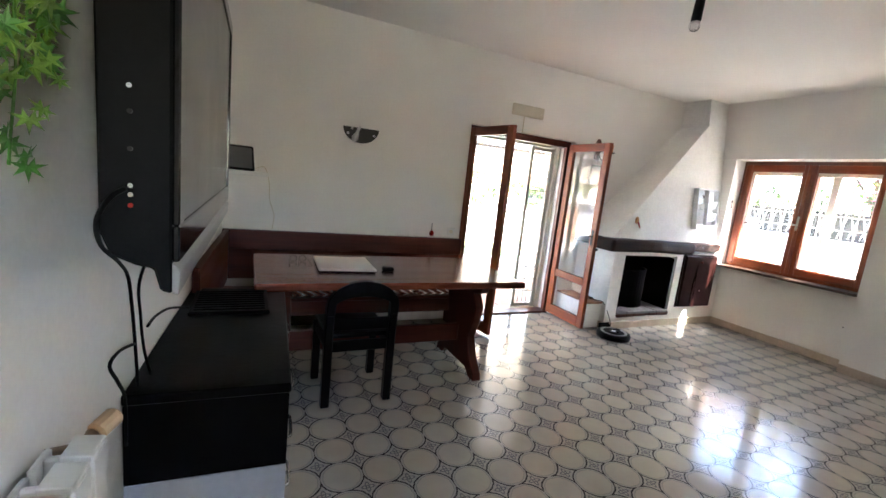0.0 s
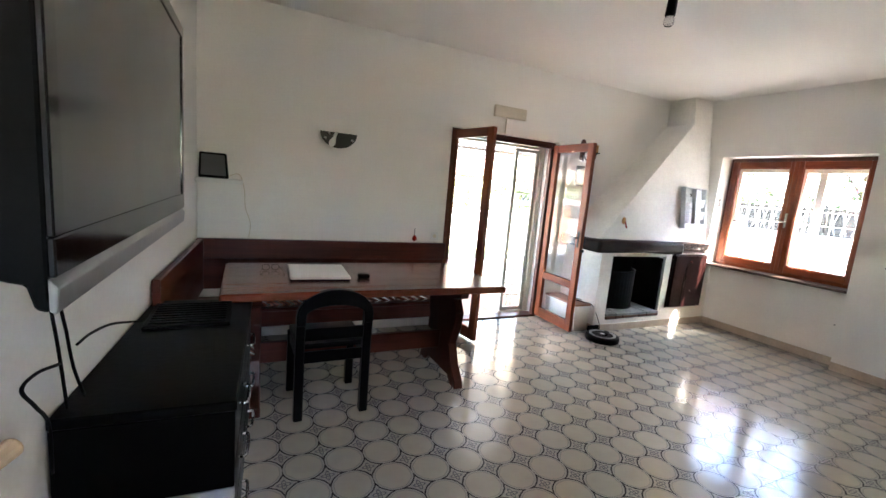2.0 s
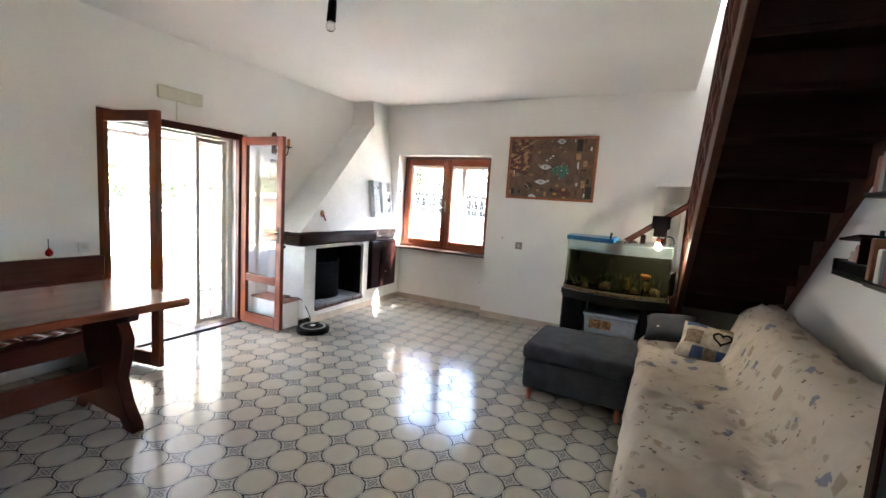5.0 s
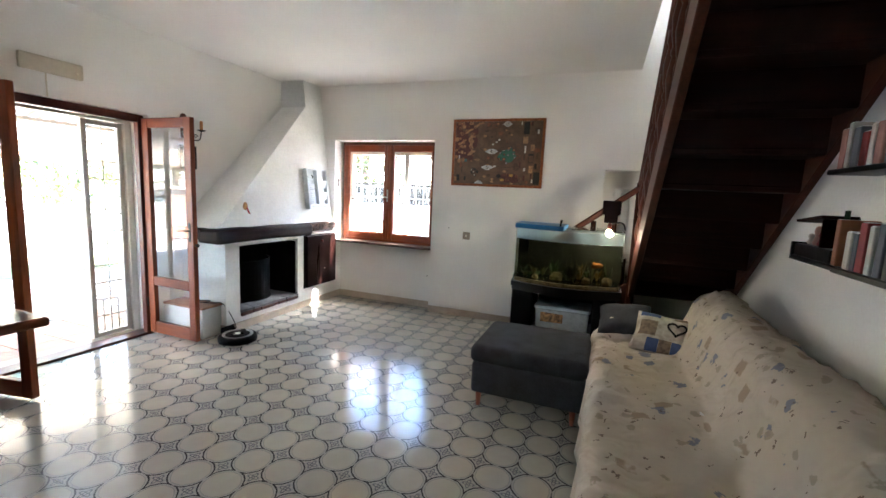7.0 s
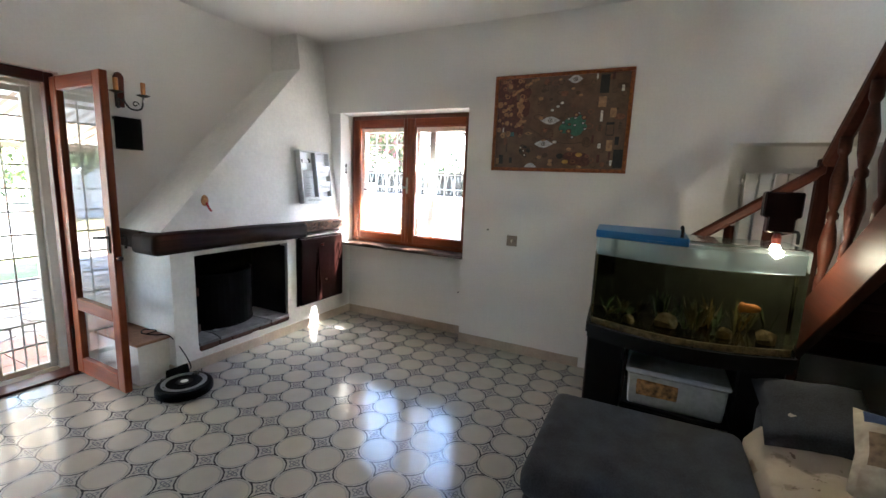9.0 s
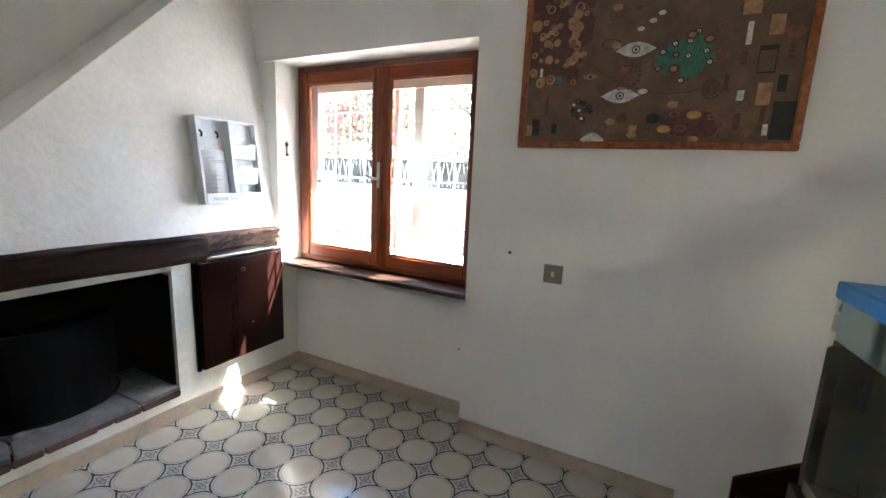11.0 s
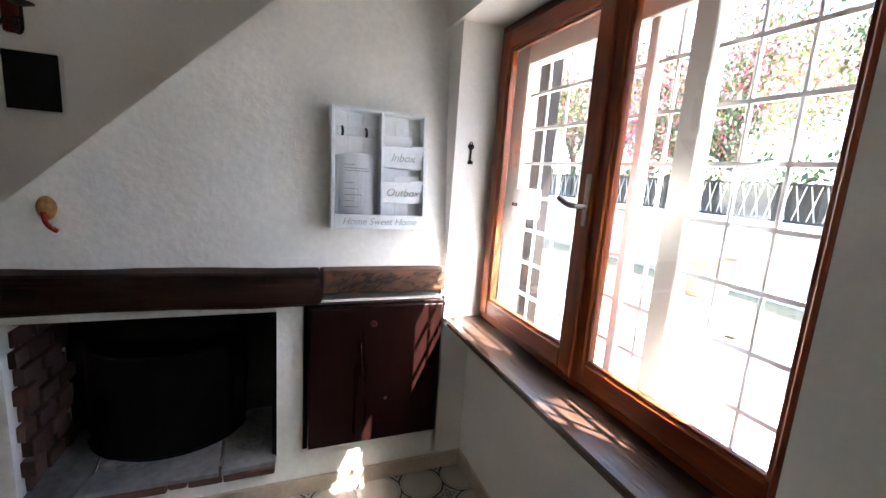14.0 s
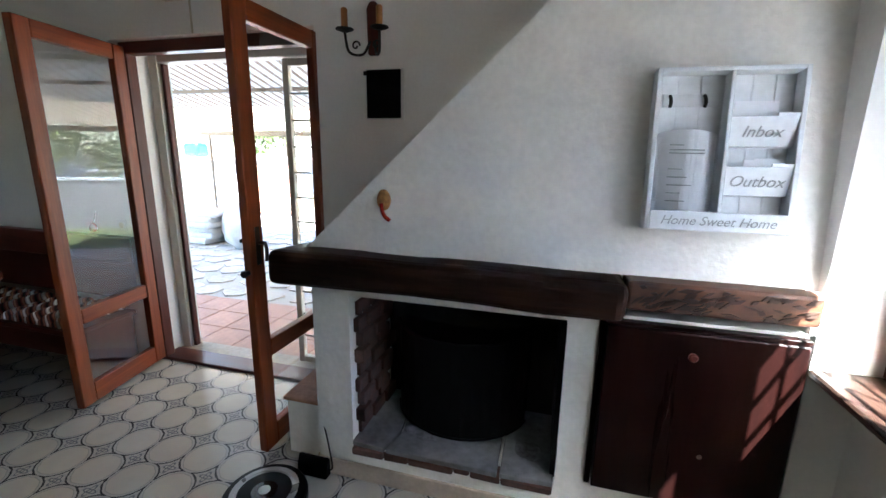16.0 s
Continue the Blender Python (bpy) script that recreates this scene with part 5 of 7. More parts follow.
# ---- robot vacuum ----
rv = thing("robot_vacuum", (4.885, 4.165, 0), "round black robot vacuum with silver ring charging at its dock", "robot vacuum")
part("body", turned([(0.150, 0.008), (0.166, 0.014), (0.168, 0.062), (0.160, 0.072), (0.10, 0.076), (0.0001, 0.077)], Matrix.Translation((4.885, 4.165, 0)), 40), BLACK_MATT, rv)
part("bumper", turned([(0.1685, 0.018), (0.171, 0.02), (0.171, 0.052), (0.1685, 0.054)], Matrix.Translation((4.885, 4.165, 0)), 40), BLACK, rv)
part("ring", turned([(0.118, 0.0755), (0.118, 0.079), (0.135, 0.079), (0.135, 0.0745)], Matrix.Translation((4.885, 4.165, 0)), 40), material("silver_ring", (0.32, 0.31, 0.30), 0.3, 0.7, vary=0.05), rv, "silver plastic ring")
part("dial", turned([(0.052, 0.0765), (0.052, 0.0795), (0.0001, 0.080)], Matrix.Translation((4.885, 4.165, 0)), 30), GLOSS, rv)
part("button", turned([(0.024, 0.080), (0.024, 0.083), (0.0001, 0.084)], Matrix.Translation((4.885, 4.165, 0)), 24), WHITE_METAL, rv, "round pale start button")
for k in range(2):
    part("wheel", rod((4.885 + 0.1 * (2 * k - 1), 4.155, 0.012), (4.885 + 0.1 * (2 * k - 1), 4.175, 0.012), 0.012), BLACK_MATT, rv)
dock = solid("charging_dock", prism([(4.36, 0.0), (4.405, 0.0), (4.405, 0.085), (4.385, 0.095), (4.37, 0.06)], "x", 4.90, 5.05, 0.005), BLACK_MATT, "small black charging dock against the fireplace base", "charging dock", kind="thing")
solid("dock_cable", tube([(5.04, 4.39, 0.03), (5.07, 4.385, 0.06), (5.035, 4.41, 0.18), (4.975, 4.46, 0.31), (4.93, 4.55, 0.312), (4.90, 4.66, 0.312), (4.95, 4.72, 0.312), (4.98, 4.62, 0.316), (4.90, 4.60, 0.318)], 0.004, 6), BLACK_MATT, "thin black charger cable over the plinth", "cable", kind="thing", smooth=True)

# ---- sofa, ottoman ----
DENIM = material("blue_grey_fabric", (0.033, 0.035, 0.044), 0.95, vary=0.32, grain=160, stain=9, bump=0.6, lump=0.25)
LEGW = wood("beech_leg", (0.30, 0.085, 0.04), (0.18, 0.05, 0.025), 0.4, "z")
ot = thing("ottoman", (5.0, 1.43, 0), "blue-grey fabric ottoman on short wooden legs", "ottoman")
bm = box(4.69, 5.36, 1.035, 1.80, 0.10, 0.33, 0.03, seg=3)
part("base", bm, DENIM, ot, smooth=True)
bm = box(4.665, 5.37, 1.02, 1.815, 0.325, 0.455, 0.05, seg=4)
part("cushion", wobble(bm, 0.008, 5), DENIM, ot, smooth=True)
for x, y in ((4.73, 1.10), (4.73, 1.745), (5.32, 1.10), (5.32, 1.745)):
    part("leg", turned([(0.014, 0), (0.024, 0.12)], Matrix.Translation((x, y, 0)), 12), LEGW, ot)

THROW = bpy.data.materials.new("patterned_throw")
THROW.use_nodes = True
nt = THROW.node_tree
tcn = nt.nodes.new("ShaderNodeTexCoord")
last = None
PRINTS = ((6.4, 0.24, "CHEBYCHEV", 0.03, 0.55, (0.27, 0.20, 0.135)), (7.4, 0.25, "EUCLIDEAN", 0.08, 0.55, (0.13, 0.15, 0.21)), (9.5, 0.24, "EUCLIDEAN", 0.06, 0.55, (0.29, 0.24, 0.18)), (13.5, 0.17, "EUCLIDEAN", 0.08, 0.7, (0.12, 0.08, 0.06)))
rgb = nt.nodes.new("ShaderNodeRGB")
rgb.outputs[0].default_value = (0.44, 0.37, 0.30, 1)
last = rgb.outputs[0]
for i, (sc_, edge, metric, bend, keep, colr) in enumerate(PRINTS):
    vor = nt.nodes.new("ShaderNodeTexVoronoi")
    vor.distance = metric
    vor.inputs["Scale"].default_value = sc_
    nz = nt.nodes.new("ShaderNodeTexNoise")
    nz.inputs["Scale"].default_value = 20 + 7 * i
    addn = nt.nodes.new("ShaderNodeVectorMath")
    addn.operation = "MULTIPLY_ADD"
    addn.inputs[1].default_value = (bend, bend, bend)
    nt.links.new(tcn.outputs["Object"], nz.inputs["Vector"])
    nt.links.new(nz.outputs["Color"], addn.inputs[0])
    nt.links.new(tcn.outputs["Object"], addn.inputs[2])
    nt.links.new(addn.outputs[0], vor.inputs["Vector"])
    mr = nt.nodes.new("ShaderNodeMapRange")
    mr.inputs[1].default_value, mr.inputs[2].default_value, mr.inputs[3].default_value, mr.inputs[4].default_value = edge, edge * 0.85, 0.0, 0.85
    nt.links.new(vor.outputs["Distance"], mr.inputs[0])
    some = nt.nodes.new("ShaderNodeMath")
    some.operation = "LESS_THAN"
    some.inputs[1].default_value = keep
    nt.links.new(vor.outputs["Color"], some.inputs[0])
    both = nt.nodes.new("ShaderNodeMath")
    both.operation = "MULTIPLY"
    nt.links.new(mr.outputs[0], both.inputs[0])
    nt.links.new(some.outputs[0], both.inputs[1])
    mx = nt.nodes.new("ShaderNodeMix")
    mx.data_type = "RGBA"
    mx.inputs[7].default_value = (*colr, 1)
    nt.links.new(both.outputs[0], mx.inputs[0])
    nt.links.new(last, mx.inputs[6])
    last = mx.outputs[2]
crease = nt.nodes.new("ShaderNodeTexNoise")
crease.inputs["Scale"].default_value, crease.inputs["Detail"].default_value, crease.inputs["Distortion"].default_value = 6.5, 2.0, 0.4
weave = nt.nodes.new("ShaderNodeTexNoise")
weave.inputs["Scale"].default_value = 260
bmpn = nt.nodes.new("ShaderNodeBump")
bmpn.inputs["Strength"].default_value, bmpn.inputs["Distance"].default_value = 0.4, 0.002
nt.links.new(tcn.outputs["Object"], weave.inputs["Vector"])
nt.links.new(weave.outputs[0], bmpn.inputs["Height"])
creased = nt.nodes.new("ShaderNodeBump")
creased.inputs["Strength"].default_value, creased.inputs["Distance"].default_value = 0.9, 0.05
nt.links.new(tcn.outputs["Object"], crease.inputs["Vector"])
nt.links.new(crease.outputs[0], creased.inputs["Height"])
nt.links.new(bmpn.outputs[0], creased.inputs["Normal"])
nt.links.new(creased.outputs[0], nt.nodes["Principled BSDF"].inputs["Normal"])
nt.links.new(last, nt.nodes["Principled BSDF"].inputs["Base Color"])
nt.nodes["Principled BSDF"].inputs["Roughness"].default_value = 0.95

sofa = thing("sofa", (4.0, 0.5, 0), "blue-grey fabric sofa under the staircase", "sofa")
part("base", box(2.75, 5.42, 0.12, 1.0, 0.08, 0.30, 0.03, seg=2), DENIM, sofa)
part("seat", box(2.78, 5.40, 0.32, 1.005, 0.30, 0.43, 0.04, seg=3), DENIM, sofa, smooth=True)
part("backrest", box(2.75, 5.42, 0.08, 0.34, 0.28, 0.80, 0.05, seg=3), DENIM, sofa, smooth=True)
part("armrest", box(5.30, 5.47, 0.12, 0.98, 0.28, 0.60, 0.05, seg=3), DENIM, sofa, smooth=True)
for x in (2.85, 5.32):
    for y in (0.2, 0.92):
        part("leg", turned([(0.016, 0), (0.024, 0.085)], Matrix.Translation((x, y, 0)), 12), LEGW, sofa)


def drape():
    """The throw: a cloth sheet over back, seat and front, with folds."""
    bm = bmesh.new()
    prof = [(0.055, 0.50), (0.06, 0.70), (0.085, 0.815), (0.17, 0.845), (0.28, 0.835), (0.35, 0.77), (0.385, 0.66), (0.43, 0.54), (0.50, 0.475), (0.62, 0.462), (0.76, 0.458), (0.90, 0.458), (0.99, 0.450), (1.02, 0.41), (1.025, 0.32), (1.03, 0.22), (1.035, 0.13)]
    fine = []
    for (ya, za), (yb, zb) in zip(prof, prof[1:]):
        fine += [(ya + (yb - ya) * k / 3, za + (zb - za) * k / 3) for k in range(3)]
    fine.append(prof[-1])
    nx = 150
    cols = []
    for i in range(nx + 1):
        x = 2.72 + i * (5.33 - 2.72) / nx
        col = []
        for m, (y, z) in enumerate(fine):
            j = m / 3
            k = 1.0 if 4 < j < 12 else 0.5
            fold = 0.026 * k * noise.noise(Vector((x * 2.4 + y * 3.0, y * 4, 1.3))) + 0.012 * noise.noise(Vector((x * 9 + y * 14, y * 5, 4.0)))
            ridge = 1 - abs(noise.noise(Vector((x * 3.1 - y * 4.2, y * 2.2 + x, 7.7))))
            crinkle = 1 - abs(noise.noise(Vector((x * 7.0 + y * 5.0, y * 9.0, 2.2))))
            crease = 0.022 * ridge ** 8 + 0.010 * k * crinkle ** 6
            end = min(1, max(0, (x - 4.75) / 0.45))
            crease += end * 0.020 * (1 - abs(noise.noise(Vector((x * 10.0, y * 8.0, 9.1))))) ** 5 * (1 if j < 13 else 0.3)
            hump = 0.05 * math.exp(-((x - 5.1) / 0.28) ** 2) * max(0, min(1, j - 2, 8 - j))
            hump += 0.12 * min(1, max(0, (x - 5.16) / 0.12)) * (max(0, min(1, j - 7, 12 - j)) * 0.7 + max(0, min(1, j - 5, 14 - j)) * 0.3)
            front = 0.02 * math.sin(x * 17 + noise.noise(Vector((x * 3, 0, 0))) * 3) * max(0, (j - 12) / 4)
            col.append(bm.verts.new((x, y + front + 0.2 * abs(fold), z + abs(fold) * 1.4 + hump + crease)))
        cols.append(col)
    for a, b in zip(cols, cols[1:]):
        for j in range(len(fine) - 1):
            bm.faces.new((a[j], b[j], b[j + 1], a[j + 1]))
    bmesh.ops.recalc_face_normals(bm, faces=bm.faces[:])
    bmesh.ops.solidify(bm, geom=bm.faces[:], thickness=-0.004)
    return bm


solid("sofa_throw", drape(), THROW, "beige patterned throw with blue and brown leaves on the sofa", "throw", kind="thing", smooth=True)
CUSHION_BEIGE = material("beige_printed_cushion", (0.55, 0.48, 0.39), 0.9, vary=0.2, grain=30, stain=14, tint=(0.30, 0.24, 0.19))
BLUEC = material("blue_print", (0.06, 0.09, 0.20), 0.9, vary=0.2)


def pillow(m, w, h, t, mat, label, extra=None):
    p = thing("cushion", m, label, "cushion")
    bm = bmesh.new()
    n = 14
    g = {}
    for s in (1, -1):
        for i in range(n + 1):
            for j in range(n + 1):
                u, v = 2 * i / n - 1, 2 * j / n - 1
                d = max(0, (1 - u ** 4) * (1 - v ** 4)) ** 0.6
                pinch = 1 - 0.08 * (1 - abs(u * v))
                g[s, i, j] = bm.verts.new((u * w / 2 * (1 - 0.07 * (1 - u * u) * 0 - 0.06 * (1 - v * v) * abs(u) ** 3 * 0) * pinch, v * h / 2 * pinch, s * t / 2 * d))
    for s in (1, -1):
        for i in range(n):
            for j in range(n):
                q = [g[s, i, j], g[s, i + 1, j], g[s, i + 1, j + 1], g[s, i, j + 1]]
                bm.faces.new(q if s > 0 else q[::-1])
    bmesh.ops.remove_doubles(bm, verts=bm.verts[:], dist=0.0005)
    cov = part("cover", bm, mat, p, local=True, smooth=True)
    return p, cov


def facing(centre, normal, up):
    n = Vector(normal).normalized()
    r = Vector(up).cross(n).normalized()
    u = n.cross(r)
    return Matrix.Translation(centre) @ Matrix((r, u, n)).transposed().to_4x4()


pil, cov = pillow(facing((5.13, 0.54, 0.57), (-0.62, 0.10, 0.78), (0.4, -0.15, 1)), 0.44, 0.36, 0.13, CUSHION_BEIGE, "beige square cushion printed with a dark heart and blue patches")
heart_pts = []
for i in range(25):
    a = 2 * math.pi * i / 24
    heart_pts.append((0.0035 * 16 * math.sin(a) ** 3 + 0.05, 0.0035 * (13 * math.cos(a) - 5 * math.cos(2 * a) - 2 * math.cos(3 * a) - math.cos(4 * a)) + 0.04, 0.066))
part("heart_print", tube(heart_pts, 0.007, 6, smooth_steps=2), BLACK_MATT, cov, "dark outlined heart print", local=True)
def printed(u0, u1, v0, v1, w, h, t, mat):
    """A printed square that follows the cushion's curve."""
    bm = bmesh.new()
    g = []
    for i in range(7):
        for j in range(7):
            u, v = u0 + (u1 - u0) * i / 6, v0 + (v1 - v0) * j / 6
            pinch = 1 - 0.08 * (1 - abs(u * v))
            g.append(bm.verts.new((u * w / 2 * pinch, v * h / 2 * pinch, t / 2 * ((1 - u ** 4) * (1 - v ** 4)) ** 0.6 + 0.0025)))
    for i in range(6):
        for j in range(6):
            bm.faces.new((g[i * 7 + j], g[i * 7 + 7 + j], g[i * 7 + 8 + j], g[i * 7 + j + 1]))
    part("printed_patch", bm, mat, cov, local=True, smooth=True)


SANDC = material("brown_print", (0.22, 0.15, 0.10), 0.9, vary=0.3, stain=30)
for k, mat in enumerate((CUSHION_BEIGE, BLUEC, SANDC, BLUEC, SANDC)):
    printed(-0.92 + k * 0.368, -0.92 + k * 0.368 + 0.36, -0.93, -0.42, 0.44, 0.36, 0.13, mat)
printed(-0.86, -0.34, -0.30, 0.45, 0.44, 0.36, 0.13, SANDC)
printed(-0.90, -0.30, 0.66, 0.93, 0.44, 0.36, 0.13, BLUEC)
printed(0.10, 0.80, 0.70, 0.93, 0.44, 0.36, 0.13, SANDC)
pillow(facing((5.37, 0.80, 0.60), (-0.30, 0.12, 0.95), (1, 0, 0.35)), 0.38, 0.40, 0.13, DENIM, "blue-grey fabric cushion leaning on the sofa arm")

# ---- aquarium ----
TANK_L, TANK_R, TB, TF = 1.715, 0.845, 5.91, 5.50


def bow(a, off=0.0):
    """The tank's outline: straight back, bowed front."""
    n = 16
    pts = [(TB - off, TANK_R + off), (TB - off, TANK_L + 0.03 - off)]
    for i in range(n + 1):
        s = i / n
        y = TANK_L - off + (TANK_R - TANK_L + 2 * off) * s
        pts.append((TF + off + 0.06 - 0.115 * math.sin(math.pi * s) * a, y))
    return pts


aq = thing("aquarium", (5.7, 1.28, 0.72), "bow-front glass aquarium with plants, gravel and blue lid", "aquarium")
TANKG = glass_material("aquarium_glass", (0.94, 0.98, 0.96), 0.0, 1.2)
bm = prism(bow(1.0), "z", 0.765, 1.24)
tank = part("glass", bm, TANKG, aq)
tank.visible_shadow = False
WATER = glass_material("aquarium_water", (0.30, 0.30, 0.17), 0.0, 1.06)
wt = part("water", prism(bow(1.0, 0.010), "z", 0.80, 1.135), WATER, aq)
wt.visible_shadow = False
MIST = glass_material("misted_glass", (0.62, 0.80, 0.86), 0.45, 1.06)
part("condensation", prism(bow(1.0, 0.012), "z", 1.137, 1.224), MIST, aq, "pale blue misted glass above the water").visible_shadow = False
GRAVEL = material("aquarium_gravel", (0.15, 0.105, 0.055), 0.8, vary=0.4, grain=150, stain=40, bump=1.0)
part("gravel", wobble(prism(bow(1.0, 0.014), "z", 0.766, 0.797), 0.006, 30), GRAVEL, aq)
BASE_B = material("black_wood_stand", (0.006, 0.0055, 0.006), 0.35, vary=0.2, spec=0.15)
part("base_rim", prism(bow(1.02, -0.012), "z", 0.72, 0.765), BASE_B, aq)
part("background", box(TB - 0.02, TB - 0.012, TANK_R + 0.02, TANK_L - 0.02, 0.80, 1.13), material("algae_backdrop", (0.008, 0.010, 0.005), 0.8, vary=0.4, grain=25, stain=8), aq)
WEED = [material("water_weed_" + k, c, 0.6, vary=0.3) for k, c in (("green", (0.022, 0.045, 0.01)), ("olive", (0.055, 0.05, 0.012)), ("gold", (0.16, 0.10, 0.02)))]
rnd = random.Random(5)
for i in range(26):
    y = rnd.uniform(0.92, 1.66)
    x = rnd.uniform(5.62, 5.85)
    hgt = rnd.uniform(0.05, 0.20)
    bm = bmesh.new()
    for k in range(7):
        a = rnd.uniform(0, 6.28)
        top = Vector((x + 0.05 * math.cos(a), y + 0.05 * math.sin(a), 0.80 + hgt * rnd.uniform(0.6, 1)))
        mid = Vector((x + 0.025 * math.cos(a), y + 0.025 * math.sin(a), 0.80 + hgt * 0.5))
        side = Vector((-math.sin(a), math.cos(a), 0)) * 0.008
        v = [bm.verts.new(p) for p in ((x, y, 0.795), mid + side, top, mid - side)]
        bm.faces.new(v)
    part("water_plant", bm, WEED[i % 3 if i % 6 != 2 else 0], aq)
for x, y, r in ((5.62, 1.12, 0.035), (5.66, 1.35, 0.05), (5.6, 1.52, 0.03), (5.63, 0.96, 0.045)):
    bm = bmesh.new()
    bmesh.ops.create_icosphere(bm, subdivisions=2, radius=r, matrix=Matrix.Translation((x, y, 0.80 + r * 0.4)))
    part("stone", wobble(bm, r * 0.35, 30), GRAVEL, aq)
# small orange fish: a flattened sphere with a flared tail
FISH_ORANGE = material("orange_fish", (0.50, 0.17, 0.03), 0.5, vary=0.2)
bm = bmesh.new()
bmesh.ops.create_uvsphere(bm, u_segments=14, v_segments=8, radius=1, matrix=Matrix.Translation((5.60, 1.04, 0.96)) @ Matrix.Diagonal((0.012, 0.045, 0.022, 1)))
for v in bm.verts:
    if v.co.y > 1.07:
        v.co.z += (v.co.z - 0.96) * 0.8
part("ornament", bm, FISH_ORANGE, aq, "orange fish in the water", smooth=True)
part("filter_tube", box(5.86, 5.885, 1.60, 1.62, 1.00, 1.22, 0.004), BLACK_MATT, aq)
BLUE_LID = material("blue_plastic", (0.02, 0.16, 0.42), 0.35, vary=0.1)
part("lid", prism([(TB + 0.004, 1.31), (TB + 0.004, 1.75), (5.552, 1.721), (5.515, 1.56), (5.455, 1.31)], "z", 1.226, 1.264, 0.004), BLUE_LID, aq, "blue plastic lid covering half the tank")
part("clip", tube([(5.50, 1.34, 1.19), (5.485, 1.34, 1.28), (5.53, 1.34, 1.31), (5.58, 1.34, 1.30)], 0.007), BLACK_MATT, aq)
ROPE = glass_material("clear_cover", (0.85, 0.95, 0.92), 0.1, 1.3)
part("cover_glass", box(5.57, 5.88, 0.87, 1.30, 1.241, 1.247), ROPE, aq).visible_shadow = False
lampa = thing("aquarium_lamp", (5.62, 0.97, 1.25), "small lit clip-on lamp on the aquarium rim", "lamp")
part("bulb", turned([(0.006, 0), (0.022, 0.012), (0.026, 0.03), (0.016, 0.05), (0.012, 0.06)], Matrix.Translation((5.60, 0.97, 1.20)), 16), glow_material("lamp_glow", (1.0, 0.84, 0.58), 6.0), lampa, "glowing warm bulb", smooth=True)
part("holder", turned([(0.016, 0), (0.018, 0.03), (0.010, 0.05)], Matrix.Translation((5.60, 0.97, 1.26)), 14), material("red_brown_plastic", (0.16, 0.03, 0.02), 0.4), lampa)
part("clamp", prism([(0.915, 1.31), (1.015, 1.31), (1.015, 1.375), (1.035, 1.38), (1.035, 1.49), (0.895, 1.49), (0.895, 1.38), (0.915, 1.375)], "x", 5.59, 5.65, 0.006), RED_WOOD, lampa, "dark brown wooden clamp block")
part("arm", tube([(5.60, 0.97, 1.30), (5.66, 0.90, 1.315), (5.75, 0.86, 1.30), (5.82, 0.84, 1.25)], 0.007), BLACK_MATT, lampa)

st = thing("aquarium_stand", (5.7, 1.28, 0), "black bow-front aquarium stand with open middle", "cabinet")
part("top", prism(bow(1.02, -0.004), "z", 0.69, 0.72), BASE_B, st)
part("side", box(5.56, 5.90, 1.53, 1.715, 0, 0.69, 0.008), BASE_B, st)
part("side", box(5.56, 5.90, 0.86, 1.04, 0, 0.69, 0.008), BASE_B, st)
part("shelf", box(5.54, 5.90, 1.04, 1.52, 0.36, 0.38, 0.003), BASE_B, st)
part("back", box(5.885, 5.90, 1.04, 1.52, 0.0, 0.69), BASE_B, st)
tub = thing("storage_box", (5.7, 1.28, 0.38), "clear plastic storage box with lid in the aquarium stand", "storage box")
CLEARP = material("cloudy_plastic", (0.42, 0.44, 0.47), 0.3, vary=0.15, stain=12)
part("tub", prism([(1.07, 0.381), (1.49, 0.381), (1.50, 0.55), (1.06, 0.55)], "x", 5.55, 5.86, 0.01), CLEARP, tub)
part("lid", box(5.535, 5.87, 1.05, 1.51, 0.551, 0.575, 0.008), material("pale_blue_lid", (0.55, 0.62, 0.70), 0.4), tub, "pale plastic lid")
part("packet", wobble(box(5.547, 5.60, 1.26, 1.46, 0.43, 0.525, 0.012), 0.004, 12), material("orange_packets", (0.40, 0.20, 0.08), 0.6, vary=0.5, stain=20), tub)

# ---- staircase ----
RISE, RUN = 0.178, 0.2250
LAND = 0.72
YL, YR = 0.76, 0.0
slope = RISE / RUN
# treads and risers darkened for soffit shade, stringers lightened for stairwell light
STAIR_SHADED = [wood("shaded_stair_wood_" + a, (0.026, 0.007, 0.0042), (0.010, 0.0032, 0.0022), 0.55, a, 0.12, 0.06) for a in "xyz"]
STAIR_LIT = wood("lit_stair_wood", (0.080, 0.021, 0.011), (0.034, 0.010, 0.006), 0.45, "x", 0.12, 0.2)
stair = thing("staircase", (5.9, 0.4, 0), "dark varnished wooden staircase with turned balusters", "staircase")
X0 = 5.95
bot = lambda x: 0.955 + 0.79 * (5.567 - x)
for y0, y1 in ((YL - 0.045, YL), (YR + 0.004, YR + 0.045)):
    part("stringer", prism([(X0, bot(X0)), (3.25, bot(3.25)), (3.25, bot(3.25) + 0.27), (X0, bot(X0) + 0.27)], "y", y0, y1, 0.004), STAIR_LIT, stair)
for i in range(12):
    x1 = X0 - i * RUN
    z = LAND + (i + 1) * RISE
    part("tread", box(x1 - RUN - 0.05, x1, YR + 0.046, YL - 0.046, z - 0.035, z, 0.006), STAIR_SHADED[1], stair)
    part("riser", box(x1 - 0.045, x1 - 0.027, YR + 0.046, YL - 0.046, z - RISE - 0.02, z - 0.034), STAIR_SHADED[1], stair)
railz = lambda x: 1.62 + 0.85 * (5.98 - x)
